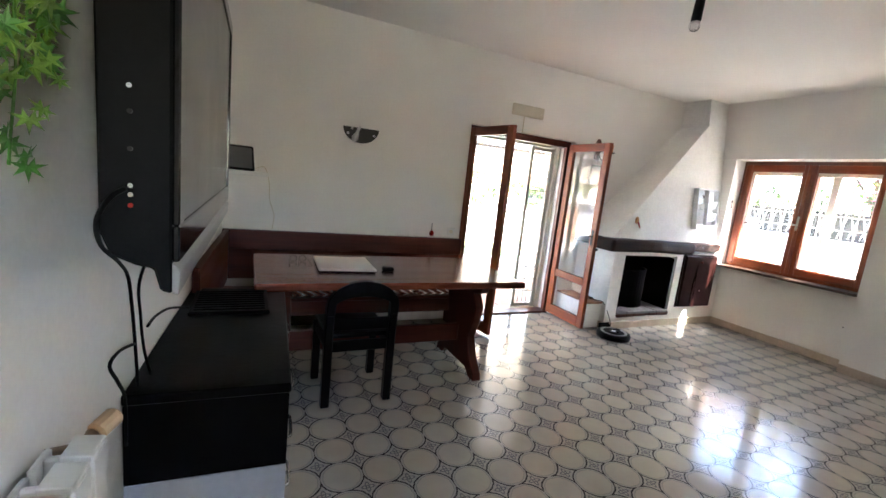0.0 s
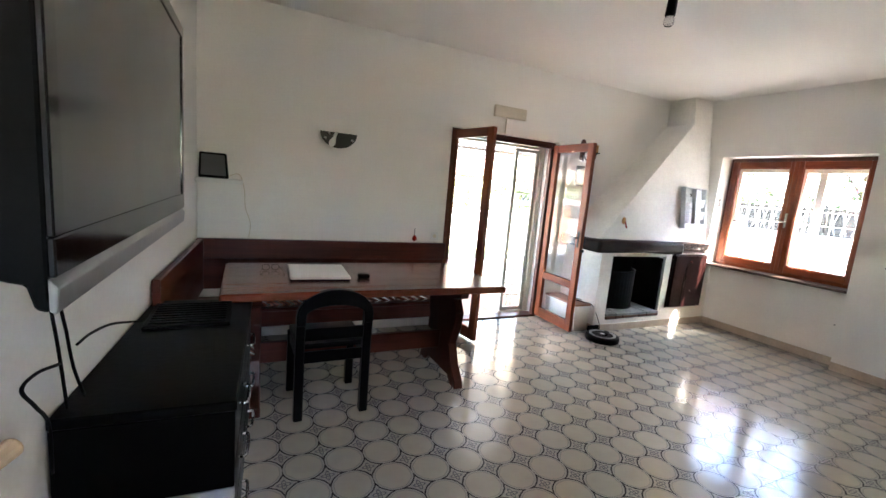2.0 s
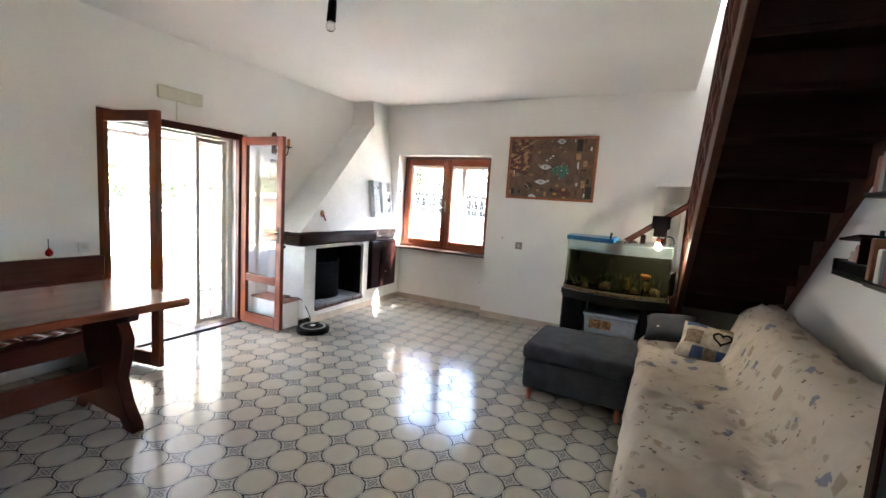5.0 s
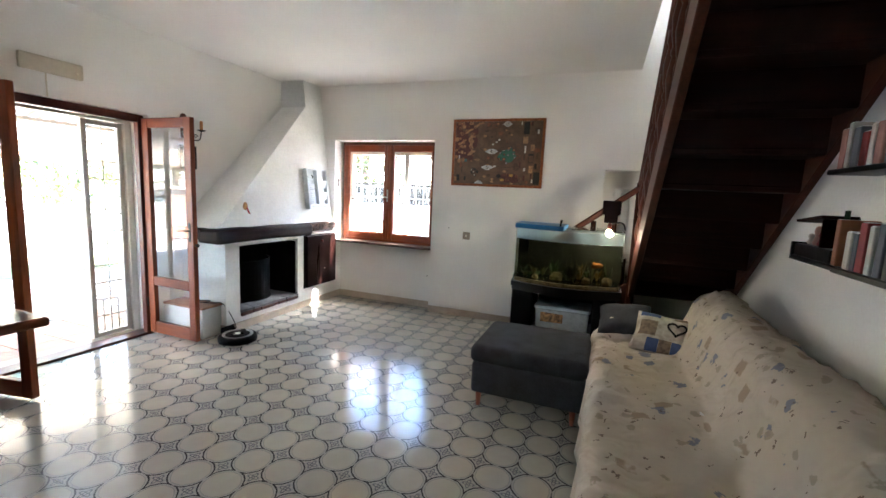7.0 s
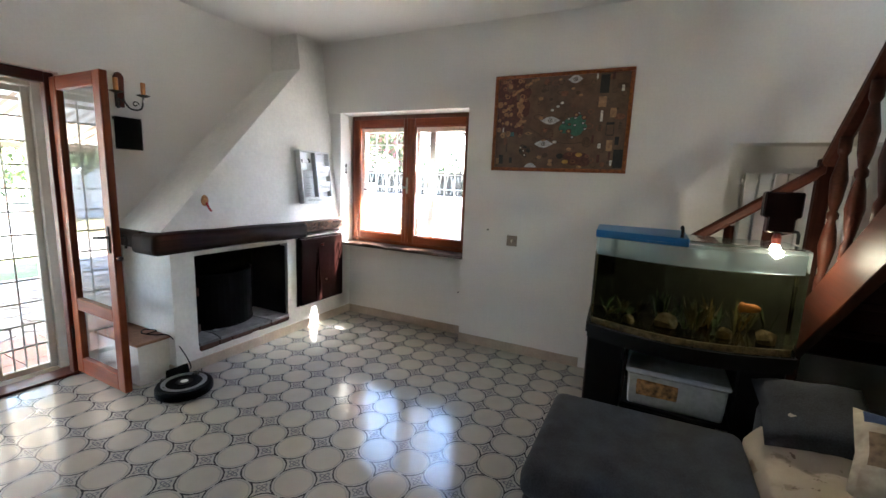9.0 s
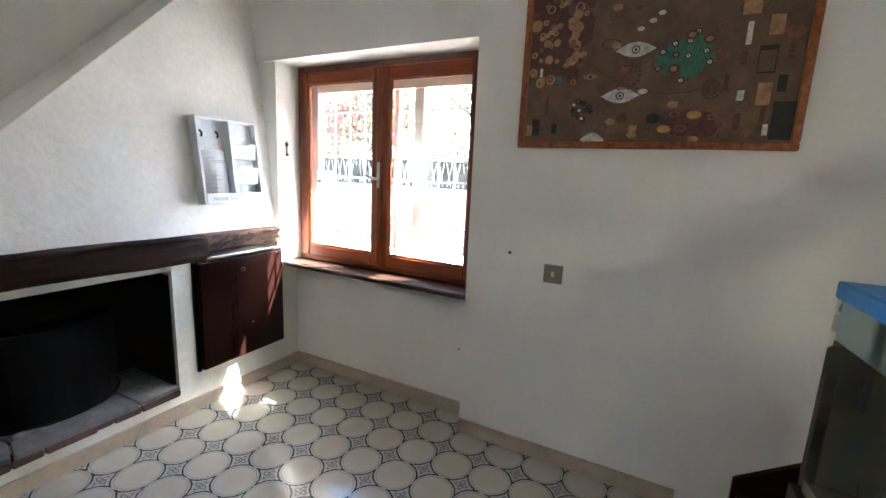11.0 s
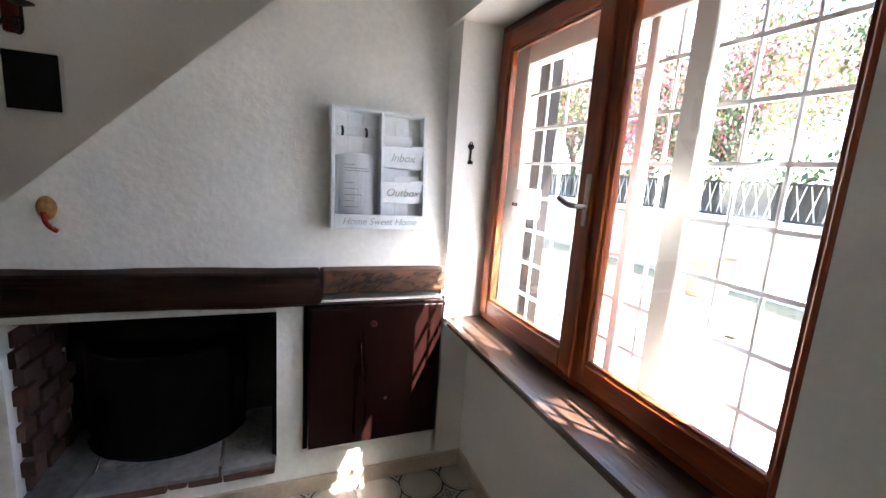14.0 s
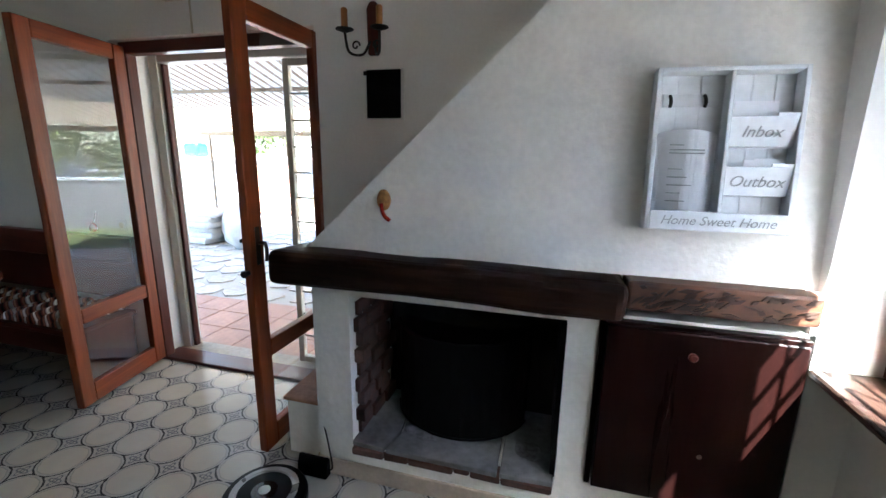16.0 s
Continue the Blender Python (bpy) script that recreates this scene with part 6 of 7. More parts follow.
part("handrail", prism([(5.99, railz(5.99) - 0.03), (3.4, railz(3.4) - 0.03), (3.4, railz(3.4) + 0.035), (5.99, railz(5.99) + 0.035)], "y", YL - 0.055, YL + 0.01, 0.014), STAIR_LIT, stair)
for i in range(11):
    x = 5.80 - i * RUN
    z0, z1 = bot(x) + 0.268, railz(x) - 0.03
    h = z1 - z0
    part("baluster", turned([(0.024, 0), (0.024, 0.09 * h), (0.015, 0.12 * h), (0.021, 0.17 * h), (0.034, 0.30 * h), (0.026, 0.40 * h), (0.015, 0.47 * h), (0.023, 0.485 * h), (0.023, 0.515 * h), (0.015, 0.53 * h), (0.026, 0.61 * h), (0.033, 0.73 * h), (0.020, 0.84 * h), (0.015, 0.88 * h), (0.024, 0.91 * h), (0.024, h)], Matrix.Translation((x, YL - 0.022, z0)), 12), STAIR_LIT, stair, smooth=True)
part("newel", box(5.945, 6.005, 0.715, 0.775, 0.0, 1.66, 0.008), STAIR_SHADED[2], stair)
part("landing", box(5.96, W, S, 0.75, LAND - 0.04, LAND, 0.004), STAIR_SHADED[1], stair)
part("landing_riser", box(5.985, W, 0.71, 0.728, 0.0, LAND - 0.041), STAIR_SHADED[1], stair)
for i in range(3):
    z = LAND - (i + 1) * RISE
    y0 = 0.73 + i * 0.31
    part("tread", box(5.99, W - 0.031, y0, y0 + 0.335, z - 0.035, z, 0.006), STAIR_SHADED[0], stair)
    part("riser", box(6.0, W - 0.031, y0 + 0.295, y0 + 0.312, 0.0, z - 0.036), STAIR_SHADED[0], stair)
part("wall_stringer", prism([(0.76, 0.0), (0.76, 0.90), (1.50, 0.375), (1.70, 0.235), (1.70, 0.0)], "x", W - 0.03, W, 0.004), STAIR_SHADED[1], stair)
part("stringer", prism([(0.775, 0.45), (0.775, 0.78), (1.62, 0.12), (1.62, 0.0), (1.36, 0.0)], "x", 5.95, 5.988, 0.004), STAIR_SHADED[1], stair)
part("handrail", prism([(0.74, 1.585), (1.66, 0.875), (1.66, 0.94), (0.74, 1.65)], "x", 5.94, 6.0, 0.012), STAIR_LIT, stair)
part("newel", box(5.942, 5.998, 1.60, 1.66, 0.0, 0.90, 0.008), STAIR_SHADED[2], stair)
for y in (0.93, 1.10, 1.27, 1.44):
    z0 = 0.76 - (y - 0.775) * 0.78
    z1 = 1.56 - (y - 0.74) * 0.794
    part("baluster", turned([(0.022, 0), (0.012, 0.1), (0.028, 0.25), (0.012, 0.42), (0.026, 0.56), (0.022, z1 - z0 + 0.03)], Matrix.Translation((5.97, y, z0)), 12), STAIR_SHADED[2], stair, smooth=True)
fl = thing("floor_cushion", (6.2, 0.9, 0.72), "small beige bundle lying on the stair landing", "bundle")
bm = bmesh.new()
bmesh.ops.create_uvsphere(bm, u_segments=14, v_segments=9, radius=1, matrix=Matrix.Translation((6.15, 0.62, 0.795)) @ Matrix.Diagonal((0.10, 0.11, 0.078, 1)))
part("cover", wobble(bm, 0.02, 8), CUSHION_BEIGE, fl, smooth=True)

# ---- bookshelves on the south wall ----
def wall_shelf(x0, x1, z0, z1, label, seed):
    s = thing("bookshelf", ((x0 + x1) / 2, S, z0), label, "shelf", group="shelves on the south wall")
    part("bottom", box(x0, x1, S, S + 0.17, z0, z0 + 0.022, 0.003), BASE_B, s)
    part("back", box(x0, x1, S, S + 0.012, z0 + 0.022, z1), BASE_B, s)
    r = random.Random(seed)
    x = x0 + 0.03
    k = 0
    cols = ((0.30, 0.04, 0.04), (0.55, 0.53, 0.50), (0.05, 0.05, 0.06), (0.45, 0.22, 0.18), (0.6, 0.58, 0.52), (0.12, 0.13, 0.16))
    while x < x1 - 0.05:
        w = r.uniform(0.018, 0.05)
        hh = r.uniform(0.13, z1 - z0 - 0.03)
        c = cols[r.randrange(6)]
        bk = thing("book", (x, S + 0.08, z0 + 0.022), "upright book with plain cover on the wall shelf", "book", group="books on the wall shelves")
        mt = bpy.data.materials.get("book_%d" % cols.index(c)) or material("book_%d" % cols.index(c), c, 0.6)
        part("cover", box(x, x + w, S + 0.02, S + 0.155, z0 + 0.023, z0 + 0.023 + hh, 0.003), mt, bk)
        part("pages", box(x + 0.003, x + w - 0.003, S + 0.022, S + 0.150, z0 + 0.026, z0 + 0.025 + hh + 0.0005), PAPER, bk)
        x += w + r.uniform(0.002, 0.03)
        k += 1
    return s


low = wall_shelf(3.45, 4.17, 1.235, 1.466, "dark wooden wall shelf holding pale books", 3)
part("bottom", box(4.17, 4.645, S, S + 0.15, 1.235, 1.257, 0.003), BASE_B, low)
part("roof", prism([(4.38, 1.452), (4.64, 1.425), (4.66, 1.437), (4.39, 1.468)], "y", S, S + 0.14, 0.002), STAIR_SHADED[0], low, "sloping brown roof board")
part("upright", box(4.39, 4.402, S, S + 0.13, 1.318, 1.450, 0.002), STAIR_SHADED[0], low)
part("end_panel", box(4.630, 4.645, S, S + 0.15, 1.258, 1.325, 0.002), BASE_B, low)
wall_shelf(3.45, 4.33, 1.645, 1.86, "dark wooden wall shelf with pale boxes", 4)
crate = solid("storage_case", box(4.26, 4.625, S + 0.014, S + 0.14, 1.258, 1.318, 0.004), BASE_B, "flat black case lying on the wall shelf", "case", kind="thing")
PINKS = [material("trinket_" + k, c, 0.6) for k, c in (("red", (0.30, 0.06, 0.05)), ("pink", (0.55, 0.30, 0.25)), ("cream", (0.6, 0.52, 0.44)))]
for k, (x, hgt) in enumerate(((4.595, 0.055), (4.535, 0.095), (4.49, 0.07), (4.44, 0.10))):
    solid("trinket", turned([(0.015, 0), (0.019, 0.010), (0.010, hgt * 0.5), (0.016, hgt * 0.72), (0.011, hgt * 0.95), (0.0001, hgt)], Matrix.Translation((x, S + 0.085, 1.318)), 14), PINKS[(k * 2 + 2) % 3], "small painted ornament on the black case", "ornament", kind="thing", smooth=True)
tall_book = thing("book", (4.215, S + 0.08, 1.258), "tall orange-brown book standing on the wall shelf", "book", group="books on the wall shelves")
part("cover", box(4.20, 4.235, S + 0.013, S + 0.145, 1.258, 1.455, 0.003), material("orange_cover", (0.36, 0.14, 0.07), 0.6), tall_book)
part("pages", box(4.204, 4.231, S + 0.016, S + 0.142, 1.262, 1.4556), PAPER, tall_book)
bottle = thing("bottle", (4.16, S + 0.1, 1.40), "slim green glass bottle on the wall shelf", "bottle")
part("glass", turned([(0.0001, 0.0), (0.022, 0.0), (0.024, 0.10), (0.010, 0.14), (0.010, 0.175), (0.0001, 0.176)], Matrix.Translation((4.265, S + 0.10, 1.318)), 16), material("green_bottle", (0.03, 0.05, 0.03), 0.15), bottle, smooth=True)

# ---- tall dark cabinet beside the sofa ----
tc2 = thing("tall_cabinet", (2.3, 0.3, 0), "tall black cabinet with brown wooden edge beside the sofa", "cabinet")
part("carcass", box(2.05, 2.518, S + 0.005, 0.60, 0.0, 1.78, 0.006), BASE_B, tc2)
part("stile", box(2.493, 2.52, 0.6005, 0.62, 0.0, 1.78, 0.003), STAIR_SHADED[2], tc2, "brown wooden edge strip")
for z0, z1 in ((0.04, 0.46), (0.47, 0.89), (0.90, 1.325), (1.337, 1.76)):
    dw = part("door", box(2.06, 2.49, 0.6005, 0.617, z0, z1, 0.003), BLACK, tc2)
    # bright strip put in for the highlight along each door gap
    part("gap_highlight", box(2.06, 2.49, 0.6175, 0.619, z1 - 0.006, z1 - 0.001), STEEL, dw, "thin bright strip imitating a highlight along the gap")

# ---- cloth lying on the throw ----
bm = bmesh.new()
gv = [[bm.verts.new((4.06 + 0.24 * i / 14, 0.34 + 0.24 * j / 14, 0.505 + 0.035 * noise.noise(Vector((i * 0.4, j * 0.35, 2))) - 0.0004 * ((i - 7) ** 2 + (j - 7) ** 2))) for j in range(15)] for i in range(15)]
for i in range(14):
    for j in range(14):
        bm.faces.new((gv[i][j], gv[i + 1][j], gv[i + 1][j + 1], gv[i][j + 1]))
bmesh.ops.solidify(bm, geom=bm.faces[:], thickness=-0.006)
cloth = solid("garment", bm, material("white_cotton", (0.62, 0.60, 0.58), 0.9, vary=0.15, grain=60, stain=9, bump=0.4), "crumpled white garment lying on the sofa throw", "garment", kind="thing", smooth=True)

# ---- outside ----
PAVE = material("pale_stone_paving", (0.42, 0.38, 0.33), 0.8, vary=0.15, grain=20, stain=3, bump=0.3)
GROUND = material("dry_lawn", (0.20, 0.17, 0.09), 0.95, vary=0.3, grain=8, stain=0.4, bump=0.3)
REDTILE = material("red_terrace_tile", (0.36, 0.19, 0.13), 0.7, vary=0.15, grain=30, stain=5)
HOUSE = material("white_house_paint", (0.44, 0.45, 0.47), 0.9, vary=0.06, grain=8, stain=0.7)
solid("ground", box(-600, 600, -600, 600, -0.5, -0.14), GROUND, "dry grass ground around the house", "ground")
solid("pavement", box(-8.0, 10.5, OUT_Y, 13.0, -0.13, -0.045), PAVE, "pale crazy-paved stone terrace", "pavement")
solid("pavement_garden", box(OUT_X, 12.5, -8.0, OUT_Y, -0.13, -0.05), PAVE, "pale concrete garden path in sunlight", "pavement")
terrace = solid("terrace", box(1.0, 6.6, OUT_Y + 0.002, 6.31, -0.128, -0.036), material("terrace_joint", (0.40, 0.34, 0.29), 0.9), "red tiled terrace strip before the door", "terrace")
me = None
for i in range(17):
    for j in range(3):
        x0, y0 = 1.1 + i * 0.315, 5.365 + j * 0.312
        if me is None:
            bm = box(0, 0.305, 0, 0.305, 0, 0.012, 0.003)
            me = bpy.data.meshes.new("terrace_tile")
            bm.to_mesh(me)
            bm.free()
            me.materials.append(REDTILE)
        ob = new("tile", me)
        ob.parent = terrace
        ob.location = (x0, y0, -0.036)

# irregular stone slabs
rnd = random.Random(21)
slabs = solid("stone_slabs", box(-1.6, 6.5, 6.32, 10.6, -0.044, -0.041), material("slab_mortar", (0.34, 0.31, 0.28), 0.95), "irregular pale stone slabs of the path", "paving")
SLAB = material("slab_stone", (0.40, 0.35, 0.30), 0.8, vary=0.2, grain=25, stain=4)
for i in range(20):
    for j in range(12):
        cx, cy = -1.3 + i * 0.37 + rnd.uniform(-0.06, 0.06) + 0.18 * (j % 2), 6.5 + j * 0.34 + rnd.uniform(-0.05, 0.05)
        n = rnd.choice((5, 6, 7))
        o = rnd.uniform(0, 1)
        pts = [(cx + 0.185 * rnd.uniform(0.8, 1.08) * math.cos(o + 2 * math.pi * k / n), cy + 0.175 * rnd.uniform(0.8, 1.08) * math.sin(o + 2 * math.pi * k / n)) for k in range(n)]
        part("slab", prism(pts, "z", -0.041, -0.026), SLAB, slabs)

# awning
AWN = bpy.data.materials.new("striped_awning_cloth")
AWN.use_nodes = True
nt = AWN.node_tree
tcw = nt.nodes.new("ShaderNodeTexCoord")
wv = nt.nodes.new("ShaderNodeTexWave")
wv.bands_direction, wv.inputs["Scale"].default_value = "X", 2.6
rp = nt.nodes.new("ShaderNodeValToRGB")
rp.color_ramp.interpolation = "CONSTANT"
rp.color_ramp.elements[0].color = (0.30, 0.19, 0.11, 1)
rp.color_ramp.elements[1].position, rp.color_ramp.elements[1].color = 0.35, (0.72, 0.66, 0.55, 1)
nt.links.new(tcw.outputs["Object"], wv.inputs["Vector"])
nt.links.new(wv.outputs[0], rp.inputs[0])
nt.links.new(rp.outputs[0], nt.nodes["Principled BSDF"].inputs["Base Color"])
nt.nodes["Principled BSDF"].inputs["Roughness"].default_value = 0.9
tl = nt.nodes.new("ShaderNodeBsdfTranslucent")
ms_ = nt.nodes.new("ShaderNodeMixShader")
ms_.inputs[0].default_value = 0.5
nt.links.new(rp.outputs[0], tl.inputs[0])
nt.links.new(nt.nodes["Principled BSDF"].outputs[0], ms_.inputs[1])
nt.links.new(tl.outputs[0], ms_.inputs[2])
nt.links.new(ms_.outputs[0], nt.nodes["Material Output"].inputs[0])
aw = thing("awning", (4.2, 7.0, 2.2), "beige and brown striped awning stretched over the terrace", "awning")
bm = bmesh.new()
rows = []
for j in range(9):
    s = j / 8
    rows.append([bm.verts.new((0.2 + 7.4 * i / 12, 5.36 + 3.44 * s, 2.62 - 0.86 * s - 0.05 * math.sin(math.pi * s) - 0.01 * math.sin(i * 1.7))) for i in range(13)])
for a, b in zip(rows, rows[1:]):
    for i in range(12):
        bm.faces.new((a[i], a[i + 1], b[i + 1], b[i]))
bmesh.ops.solidify(bm, geom=bm.faces[:], thickness=0.004)
part("cloth", bm, AWN, aw)
POLE = material("brown_painted_pole", (0.20, 0.15, 0.11), 0.5, 0.3)
part("front_beam", box(0.2, 7.6, 8.77, 8.83, 1.68, 1.75, 0.006), POLE, aw)
part("cross_beam", box(0.2, 7.6, 7.08, 7.12, 2.08, 2.12, 0.004), POLE, aw)
for x in (0.36, 4.3, 7.5):
    part("pole", rod((x, 8.80, -0.045), (x, 8.80, 1.68), 0.025), POLE, aw)

# sacks, shed, far house
SACK = material("white_woven_sack", (0.38, 0.37, 0.36), 0.8, vary=0.1, grain=120, stain=8, bump=0.3)
for i in range(6):
    z0 = -0.026 + i * 0.135
    bm = box(-0.42, 0.42, -0.24, 0.24, 0, 0.10, 0.04, seg=3)
    wobble(bm, 0.025, 5 + i)
    bm.transform(Matrix.Translation((0.25 + 0.05 * (i % 2), 8.45 + 0.03 * (i % 3), z0 * 0.62 - 0.01)) @ pose(0, 0, 0, 0, 0, 6 * (i % 3) - 4))
    solid("sack", bm, SACK, "filled white plastic sack stacked on the terrace", "sack", "stack of sacks", kind="thing", smooth=True)
for k, (dx, dy, rr) in enumerate(((0.75, 0.1, 0.3), (1.05, -0.2, 0.26))):
    bm = bmesh.new()
    bmesh.ops.create_icosphere(bm, subdivisions=3, radius=rr, matrix=Matrix.Translation((0.20 + dx, 8.55 + dy, rr * 0.85 - 0.03)) @ Matrix.Diagonal((1, 1, 1.15 - 0.2 * k, 1)))
    solid("sack", wobble(bm, 0.07, 5), SACK if k else material("clear_grey_sack", (0.42, 0.40, 0.36), 0.35, vary=0.2), "knotted plastic sack standing by the stack", "sack", "stack of sacks", kind="thing", smooth=True)
shed = thing("shed", (-3.5, 12.0, 0), "low white shed with flat grey roof", "shed")
part("wall", box(-7.0, -1.15, 11.0, 14.0, -0.1, 1.22), HOUSE, shed)
part("roof", box(-7.2, -0.95, 10.8, 14.2, 1.22, 1.30, 0.02), material("shed_roof", (0.45, 0.42, 0.40), 0.8), shed)
part("meter_box", box(-2.1, -1.85, 10.94, 11.0, 0.75, 0.95, 0.01), ALU, shed)
part("pipe", rod((-1.95, 10.97, 0.0), (-1.95, 10.97, 0.75), 0.03), HOUSE, shed)
gate = thing("garden_gate", (-0.4, 11.4, 0), "brown slatted wooden garden gate beside the shed", "gate")
part("gate_frame", box(-1.0, -0.94, 11.37, 11.43, -0.045, 1.15, 0.005), POLE, gate)
part("gate_frame", box(0.2, 0.26, 11.37, 11.43, -0.045, 1.15, 0.005), POLE, gate)
for i in range(14):
    part("slat", box(-0.94, 0.2, 11.385, 11.41, 0.03 + i * 0.08, 0.09 + i * 0.08, 0.004), TERRA, gate)
bar = solid("blue_tarpaulin", wobble(box(-2.9, -2.45, 11.3, 11.7, 1.30, 1.62, 0.08, seg=3), 0.04, 4), BLUE_LID, "folded blue tarpaulin on the shed roof", "tarpaulin", kind="thing")
gw = solid("garden_wall", box(-14, 30, 18.0, 18.3, -0.14, 1.3), HOUSE, "white rendered garden wall behind the shed", "wall", kind="structure")
house = thing("house", (0, 25, 0), "white two-storey neighbouring house with tiled roof", "house")
part("wall", box(-6, 5, 24, 32, -0.14, 5.6), HOUSE, house)
part("roof", prism([(-6.6, 5.6), (5.6, 5.6), (-0.5, 7.8)], "y", 23.4, 32.6), TERRA, house)
for x in (-4, -1, 2):
    for z in (0.9, 3.4):
        w_ = part("window", box(x, x + 1.2, 23.95, 24.0, z, z + 1.5), material("window_recess", (0.06, 0.07, 0.08), 0.2) if x == -4 and z == 0.9 else bpy.data.materials["window_recess"], house)
        part("sill", box(x - 0.1, x + 1.3, 23.88, 24.0, z - 0.08, z), HOUSE, w_)

# trees and hedge: clumps of small leaves
LEAVES = [material("leaf_" + n, c, 0.6, vary=0.3, grain=12, stain=4) for n, c in (("dark", (0.05, 0.08, 0.022)), ("mid", (0.12, 0.16, 0.045)), ("light", (0.24, 0.26, 0.09)))]
MAGENTA = material("bougainvillea_flower", (0.66, 0.13, 0.22), 0.6, vary=0.25)
BARK = material("bark", (0.12, 0.085, 0.06), 0.9, vary=0.3, grain=20, stain=6, bump=0.8, stretch=(1, 1, 0.3))


def foliage(bm, r, centre, spread, count, size):
    c = Vector(centre)
    for _ in range(count):
        d = Vector((r.gauss(0, 1), r.gauss(0, 1), r.gauss(0, 1))).normalized() * r.random() ** 0.4
        p = c + Vector((d.x * spread[0], d.y * spread[1], d.z * spread[2]))
        s = size * r.uniform(0.6, 1.3)
        m = Matrix.Translation(p) @ Euler((r.uniform(0, 6), r.uniform(0, 6), r.uniform(0, 6))).to_matrix().to_4x4()
        bm.faces.new([bm.verts.new(m @ Vector(q)) for q in ((-s, 0, 0), (0, -s * 0.5, 0.1 * s), (s, 0, 0), (0, s * 0.5, 0.1 * s))])


def tree(x, y, h, spread, seed, label, name="tree", flowers=0.0, size=0.09, count=420):
    r = random.Random(seed)
    t = thing(name, (x, y, -0.14), label, "tree")
    bm = tube([(x, y, -0.16), (x + 0.1, y, h * 0.25), (x + 0.05, y + 0.1, h * 0.5)], 0.11, 8)
    part("trunk", bm, BARK, t)
    crowns = [bmesh.new() for _ in range(3)]
    fl_ = bmesh.new()
    for i in range(9):
        a, k = r.uniform(0, 6.28), r.uniform(0.2, 1)
        c = (x + spread * k * 0.7 * math.cos(a), y + spread * k * 0.7 * math.sin(a), h * r.uniform(0.5, 0.95))
        part("limb", tube([(x + 0.05, y + 0.1, h * 0.42), ((x + c[0]) / 2, (y + c[1]) / 2, (h * 0.45 + c[2]) / 2 + 0.1), c], 0.035, 6, smooth_steps=3), BARK, t)
        foliage(crowns[i % 3], r, c, (spread * 0.5, spread * 0.5, h * 0.2), count, size)
        if flowers:
            foliage(fl_, r, c, (spread * 0.55, spread * 0.55, h * 0.22), int(count * flowers * (0.3, 2.0, 0.8)[i % 3]), size * 0.6)
    for b, m in zip(crowns, LEAVES):
        part("crown", b, m, t)
    if flowers:
        part("blossom", fl_, MAGENTA, t, "magenta bougainvillea blossom")
    else:
        fl_.free()
    return t


for i, (x, y, h, s) in enumerate(((-3, 15.5, 4.2, 1.9), (0.5, 16.5, 3.4, 1.6), (3.2, 17.0, 4.6, 1.9), (6.5, 16, 3.8, 1.8), (10, 17, 5, 2.2), (-8, 19, 6, 2.6))):
    tree(x, y, h, s, 40 + i, "green leafy garden tree behind the terrace")
for i, (x, y, h, s) in enumerate(((15.0, 3.0, 4.4, 2.1), (15.2, 6.0, 4.6, 2.1), (14.8, 8.8, 4.9, 2.2), (15.4, 11.6, 4.8, 2.2), (15.4, -0.5, 4.0, 1.9), (16.0, -4.0, 4.5, 2.0), (15.2, 14.5, 5.0, 2.2))):
    tree(x, y, h, s, 60 + i, "bougainvillea with magenta blossom and green leaves", "bougainvillea", 0.9 if i < 5 else 0.5, 0.06, 1000)
hedge = [bmesh.new() for _ in range(2)]
rnd = random.Random(3)
for i in range(44):
    foliage(hedge[i % 2], rnd, (14.6, -6 + i * 0.5, 1.15 + rnd.uniform(-0.3, 0.7)), (0.45, 0.4, 0.5), 110, 0.075)
for b, m in zip(hedge, LEAVES):
    solid("hedge", b, m, "dense green hedge along the garden fence", "hedge", kind="stuff")

# lawn strip, low grey wall and shrubs north-east of the terrace
LAWN = material("mown_lawn", (0.11, 0.13, 0.045), 0.95, vary=0.35, grain=30, stain=2.0, bump=0.6)
solid("lawn", box(5.2, 10.2, 8.9, 10.6, -0.13, -0.02, 0.01), LAWN, "green mown lawn strip beside the terrace", "lawn", kind="structure")
# grey render darkened in its colour to stand in for tree shade
SHADE_GREY = material("shade_darkened_render", (0.20, 0.20, 0.21), 0.9, vary=0.3, grain=10, stain=1.6, bump=0.3)
lw = thing("low_wall", (7.6, 10.7, 0), "low grey rendered wall behind the lawn, darkened for tree shade", "wall")
part("wall", box(5.0, 10.2, 10.6, 10.78, -0.14, 0.86, 0.01), SHADE_GREY, lw)
part("coping", box(4.97, 10.23, 10.57, 10.81, 0.86, 0.92, 0.01), HOUSE, lw, "pale coping")
shrubs = [bmesh.new() for _ in range(3)]
rnd = random.Random(8)
for i in range(26):
    foliage(shrubs[i % 3], rnd, (5.2 + i * 0.19, 11.3 + rnd.uniform(-0.2, 0.3), 1.15 + rnd.uniform(-0.25, 0.75)), (0.4, 0.3, 0.4), 150, 0.055)
for b, m in zip(shrubs, LEAVES):
    solid("shrub", b, m, "green shrubs behind the low grey wall", "shrub", kind="stuff")

# iron fence on a low white wall beyond the window
solid("fence_wall", box(13.2, 13.45, -10, 17.9, -0.14, 1.09), HOUSE, "low white wall carrying the iron fence", "wall", kind="structure")
fence = thing("fence", (13.3, 4, 1.17), "dark iron lattice fence on the low white wall", "fence")
part("top_rail", box(13.30, 13.34, -10, 17.9, 1.66, 1.70), IRON, fence)
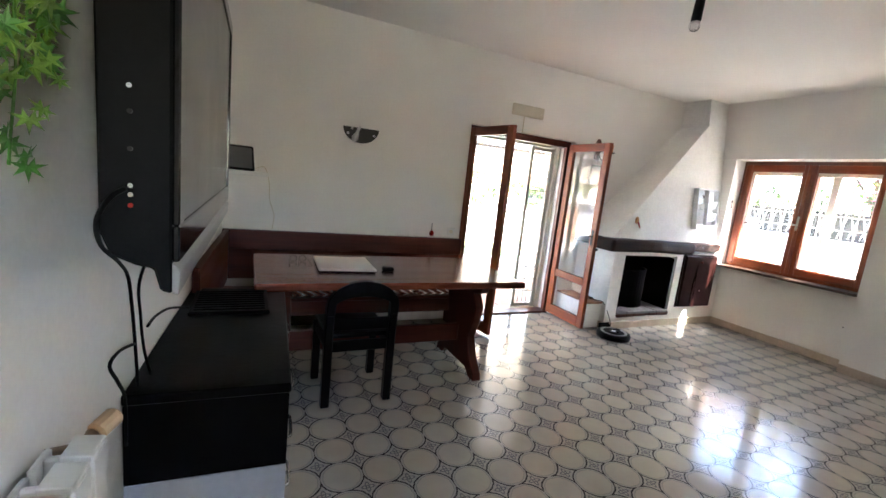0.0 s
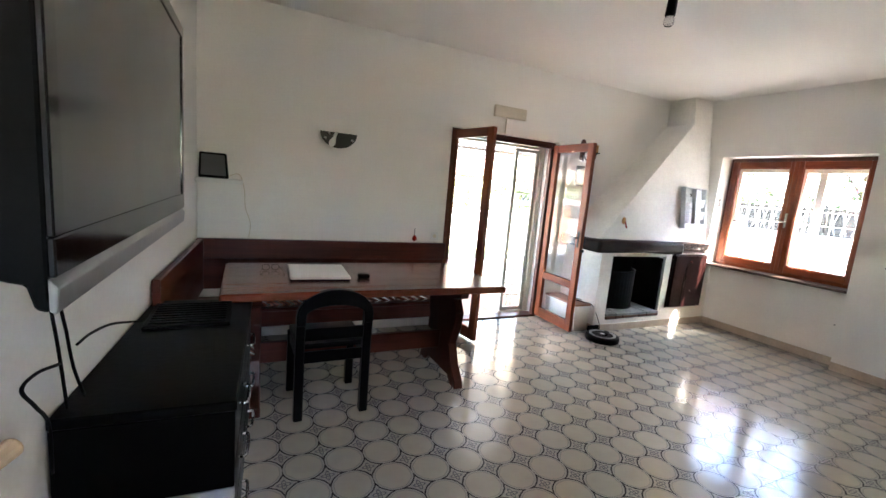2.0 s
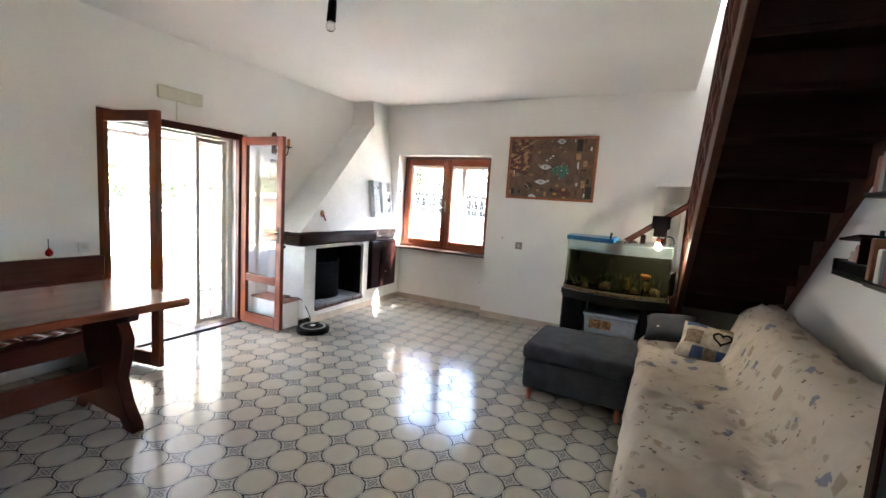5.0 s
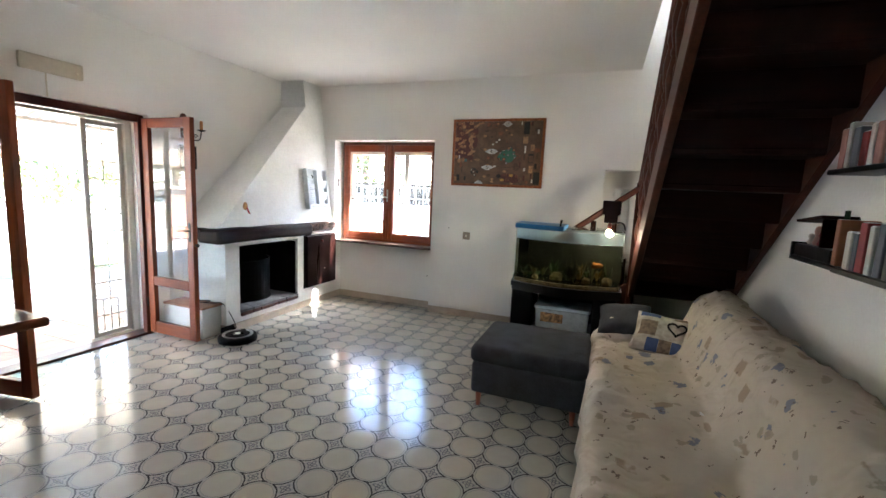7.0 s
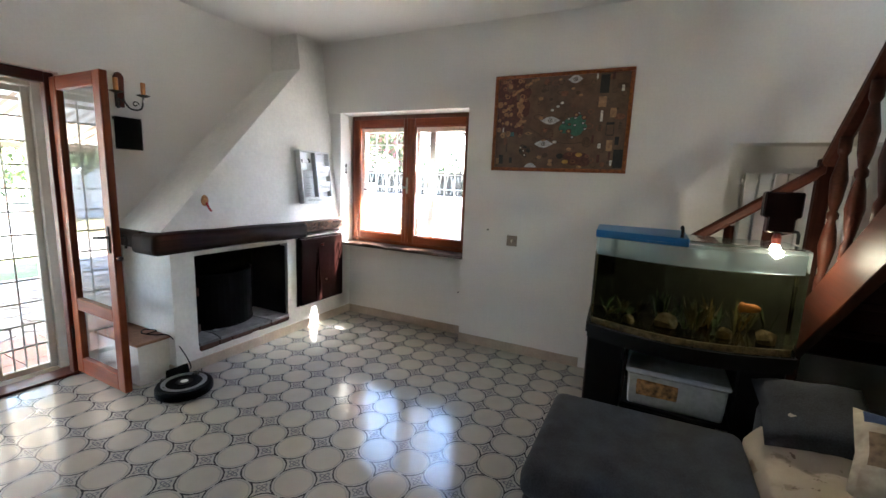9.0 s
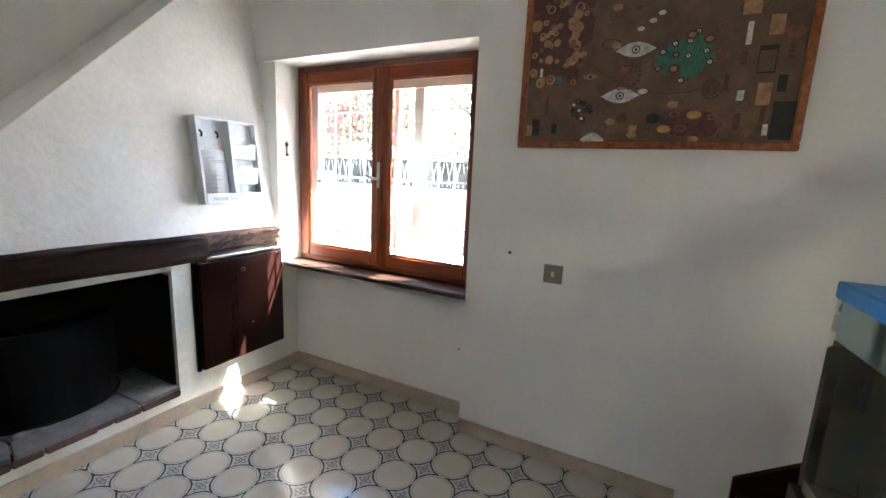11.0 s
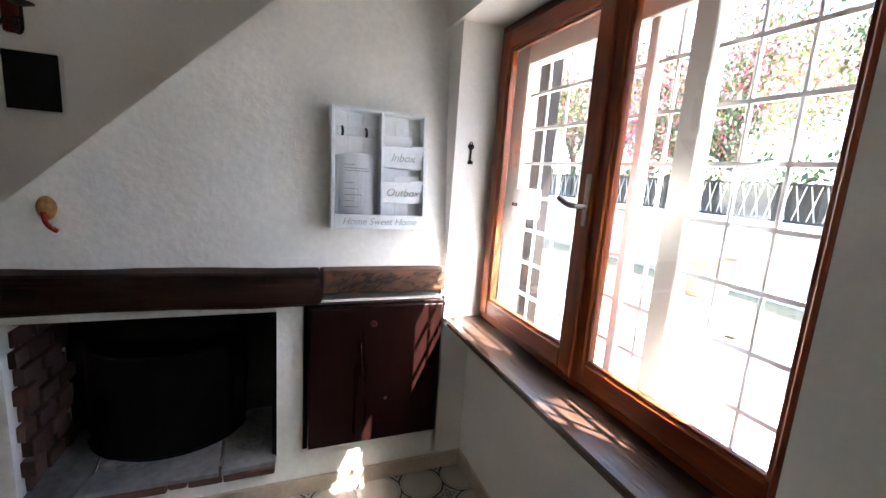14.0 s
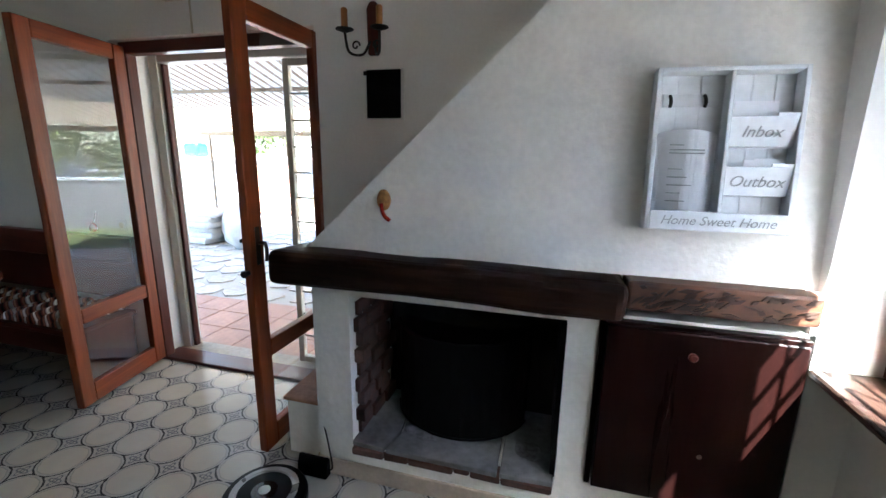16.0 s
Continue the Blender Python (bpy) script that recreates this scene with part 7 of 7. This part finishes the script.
part("bottom_rail", box(13.30, 13.34, -10, 17.9, 1.10, 1.14), IRON, fence)
SCREENING = material("dark_fence_screening", (0.035, 0.032, 0.026), 0.9, vary=0.4, grain=30, stain=3)
for i in range(9):
    y = -9 + i * 3.0
    part("post", box(13.29, 13.35, y, y + 0.06, 1.09, 1.78), IRON, fence)
    part("screen", box(13.36, 13.375, y + 0.06, y + 3.0, 1.095, 1.68), SCREENING, fence, "dark green screening behind the bars")
for i in range(180):
    y = -4.5 + i * 0.1
    part("bar", rod((13.32, y, 1.14), (13.32, y + (0.12 if i % 2 else -0.12), 1.66), 0.009, 5), GRILLE_BAR, fence)
pot = solid("planter", turned([(0.20, 0), (0.27, 0.36), (0.30, 0.38), (0.30, 0.46), (0.26, 0.46), (0.24, 0.40)], Matrix.Translation((10.6, 5.9, 0.3)), 24), TERRA, "large terracotta planter pot standing outside", "planter", kind="thing")
solid("planter_plinth", box(10.25, 10.95, 5.55, 6.25, -0.05, 0.30, 0.02), HOUSE, "white plinth under the terracotta pot", "plinth", kind="thing")
tb = thing("garden_table", (10.5, 3.8, 0), "white plastic garden table standing on the paving", "table")
part("tabletop", box(10.0, 11.0, 3.2, 4.4, 0.66, 0.70, 0.015), WHITE_METAL, tb)
for x in (10.1, 10.85):
    for y in (3.3, 4.25):
        part("leg", box(x, x + 0.05, y, y + 0.05, -0.05, 0.66, 0.006), WHITE_METAL, tb)

# ---- floor tiles, last ----
def floor_tile_mesh():
    h, b = PITCH / 2 - 0.0004, 0.0008
    v = [(-h, -h, -0.008), (h, -h, -0.008), (h, h, -0.008), (-h, h, -0.008), (-h, -h, -0.0012), (h, -h, -0.0012), (h, h, -0.0012), (-h, h, -0.0012),
         (-h + b, -h + b, 0), (h - b, -h + b, 0), (h - b, h - b, 0), (-h + b, h - b, 0)]
    f = [(8, 9, 10, 11)] + [(i, (i + 1) % 4, 4 + (i + 1) % 4, 4 + i) for i in range(4)] + [(4 + i, 4 + (i + 1) % 4, 8 + (i + 1) % 4, 8 + i) for i in range(4)]
    return v, f


V, F = floor_tile_mesh()
tile_me = bpy.data.meshes.new("floor_tile")
tile_me.from_pydata(V, [], F)
tile_me.materials.append(TILE)
rest_v, rest_f = [], []
tilt = random.Random(77)
for i in range(-16, 16):
    for j in range(-22, 4):
        cx, cy = TX + i * PITCH, TY + j * PITCH
        if not (0.75 < cx < 6.99 and -0.15 < cy < 5.0):
            continue
        if cx > 3.6 and cy > 1.8:
            ob = new("tile", tile_me)
            ob.parent = floor
            ob.location = (cx, cy, 0)
            ob.rotation_euler = (tilt.uniform(-0.0035, 0.0035), tilt.uniform(-0.0035, 0.0035), 0)
        else:
            k = len(rest_v)
            rest_v += [(x + cx, y + cy, z) for x, y, z in V]
            rest_f += [tuple(q + k for q in f) for f in F]
me = bpy.data.meshes.new("floor_tiles")
me.from_pydata(rest_v, [], rest_f)
me.materials.append(TILE)
ob = new("floor_tiles", me)
ob.parent = floor
tagged(ob, kind="stuff")
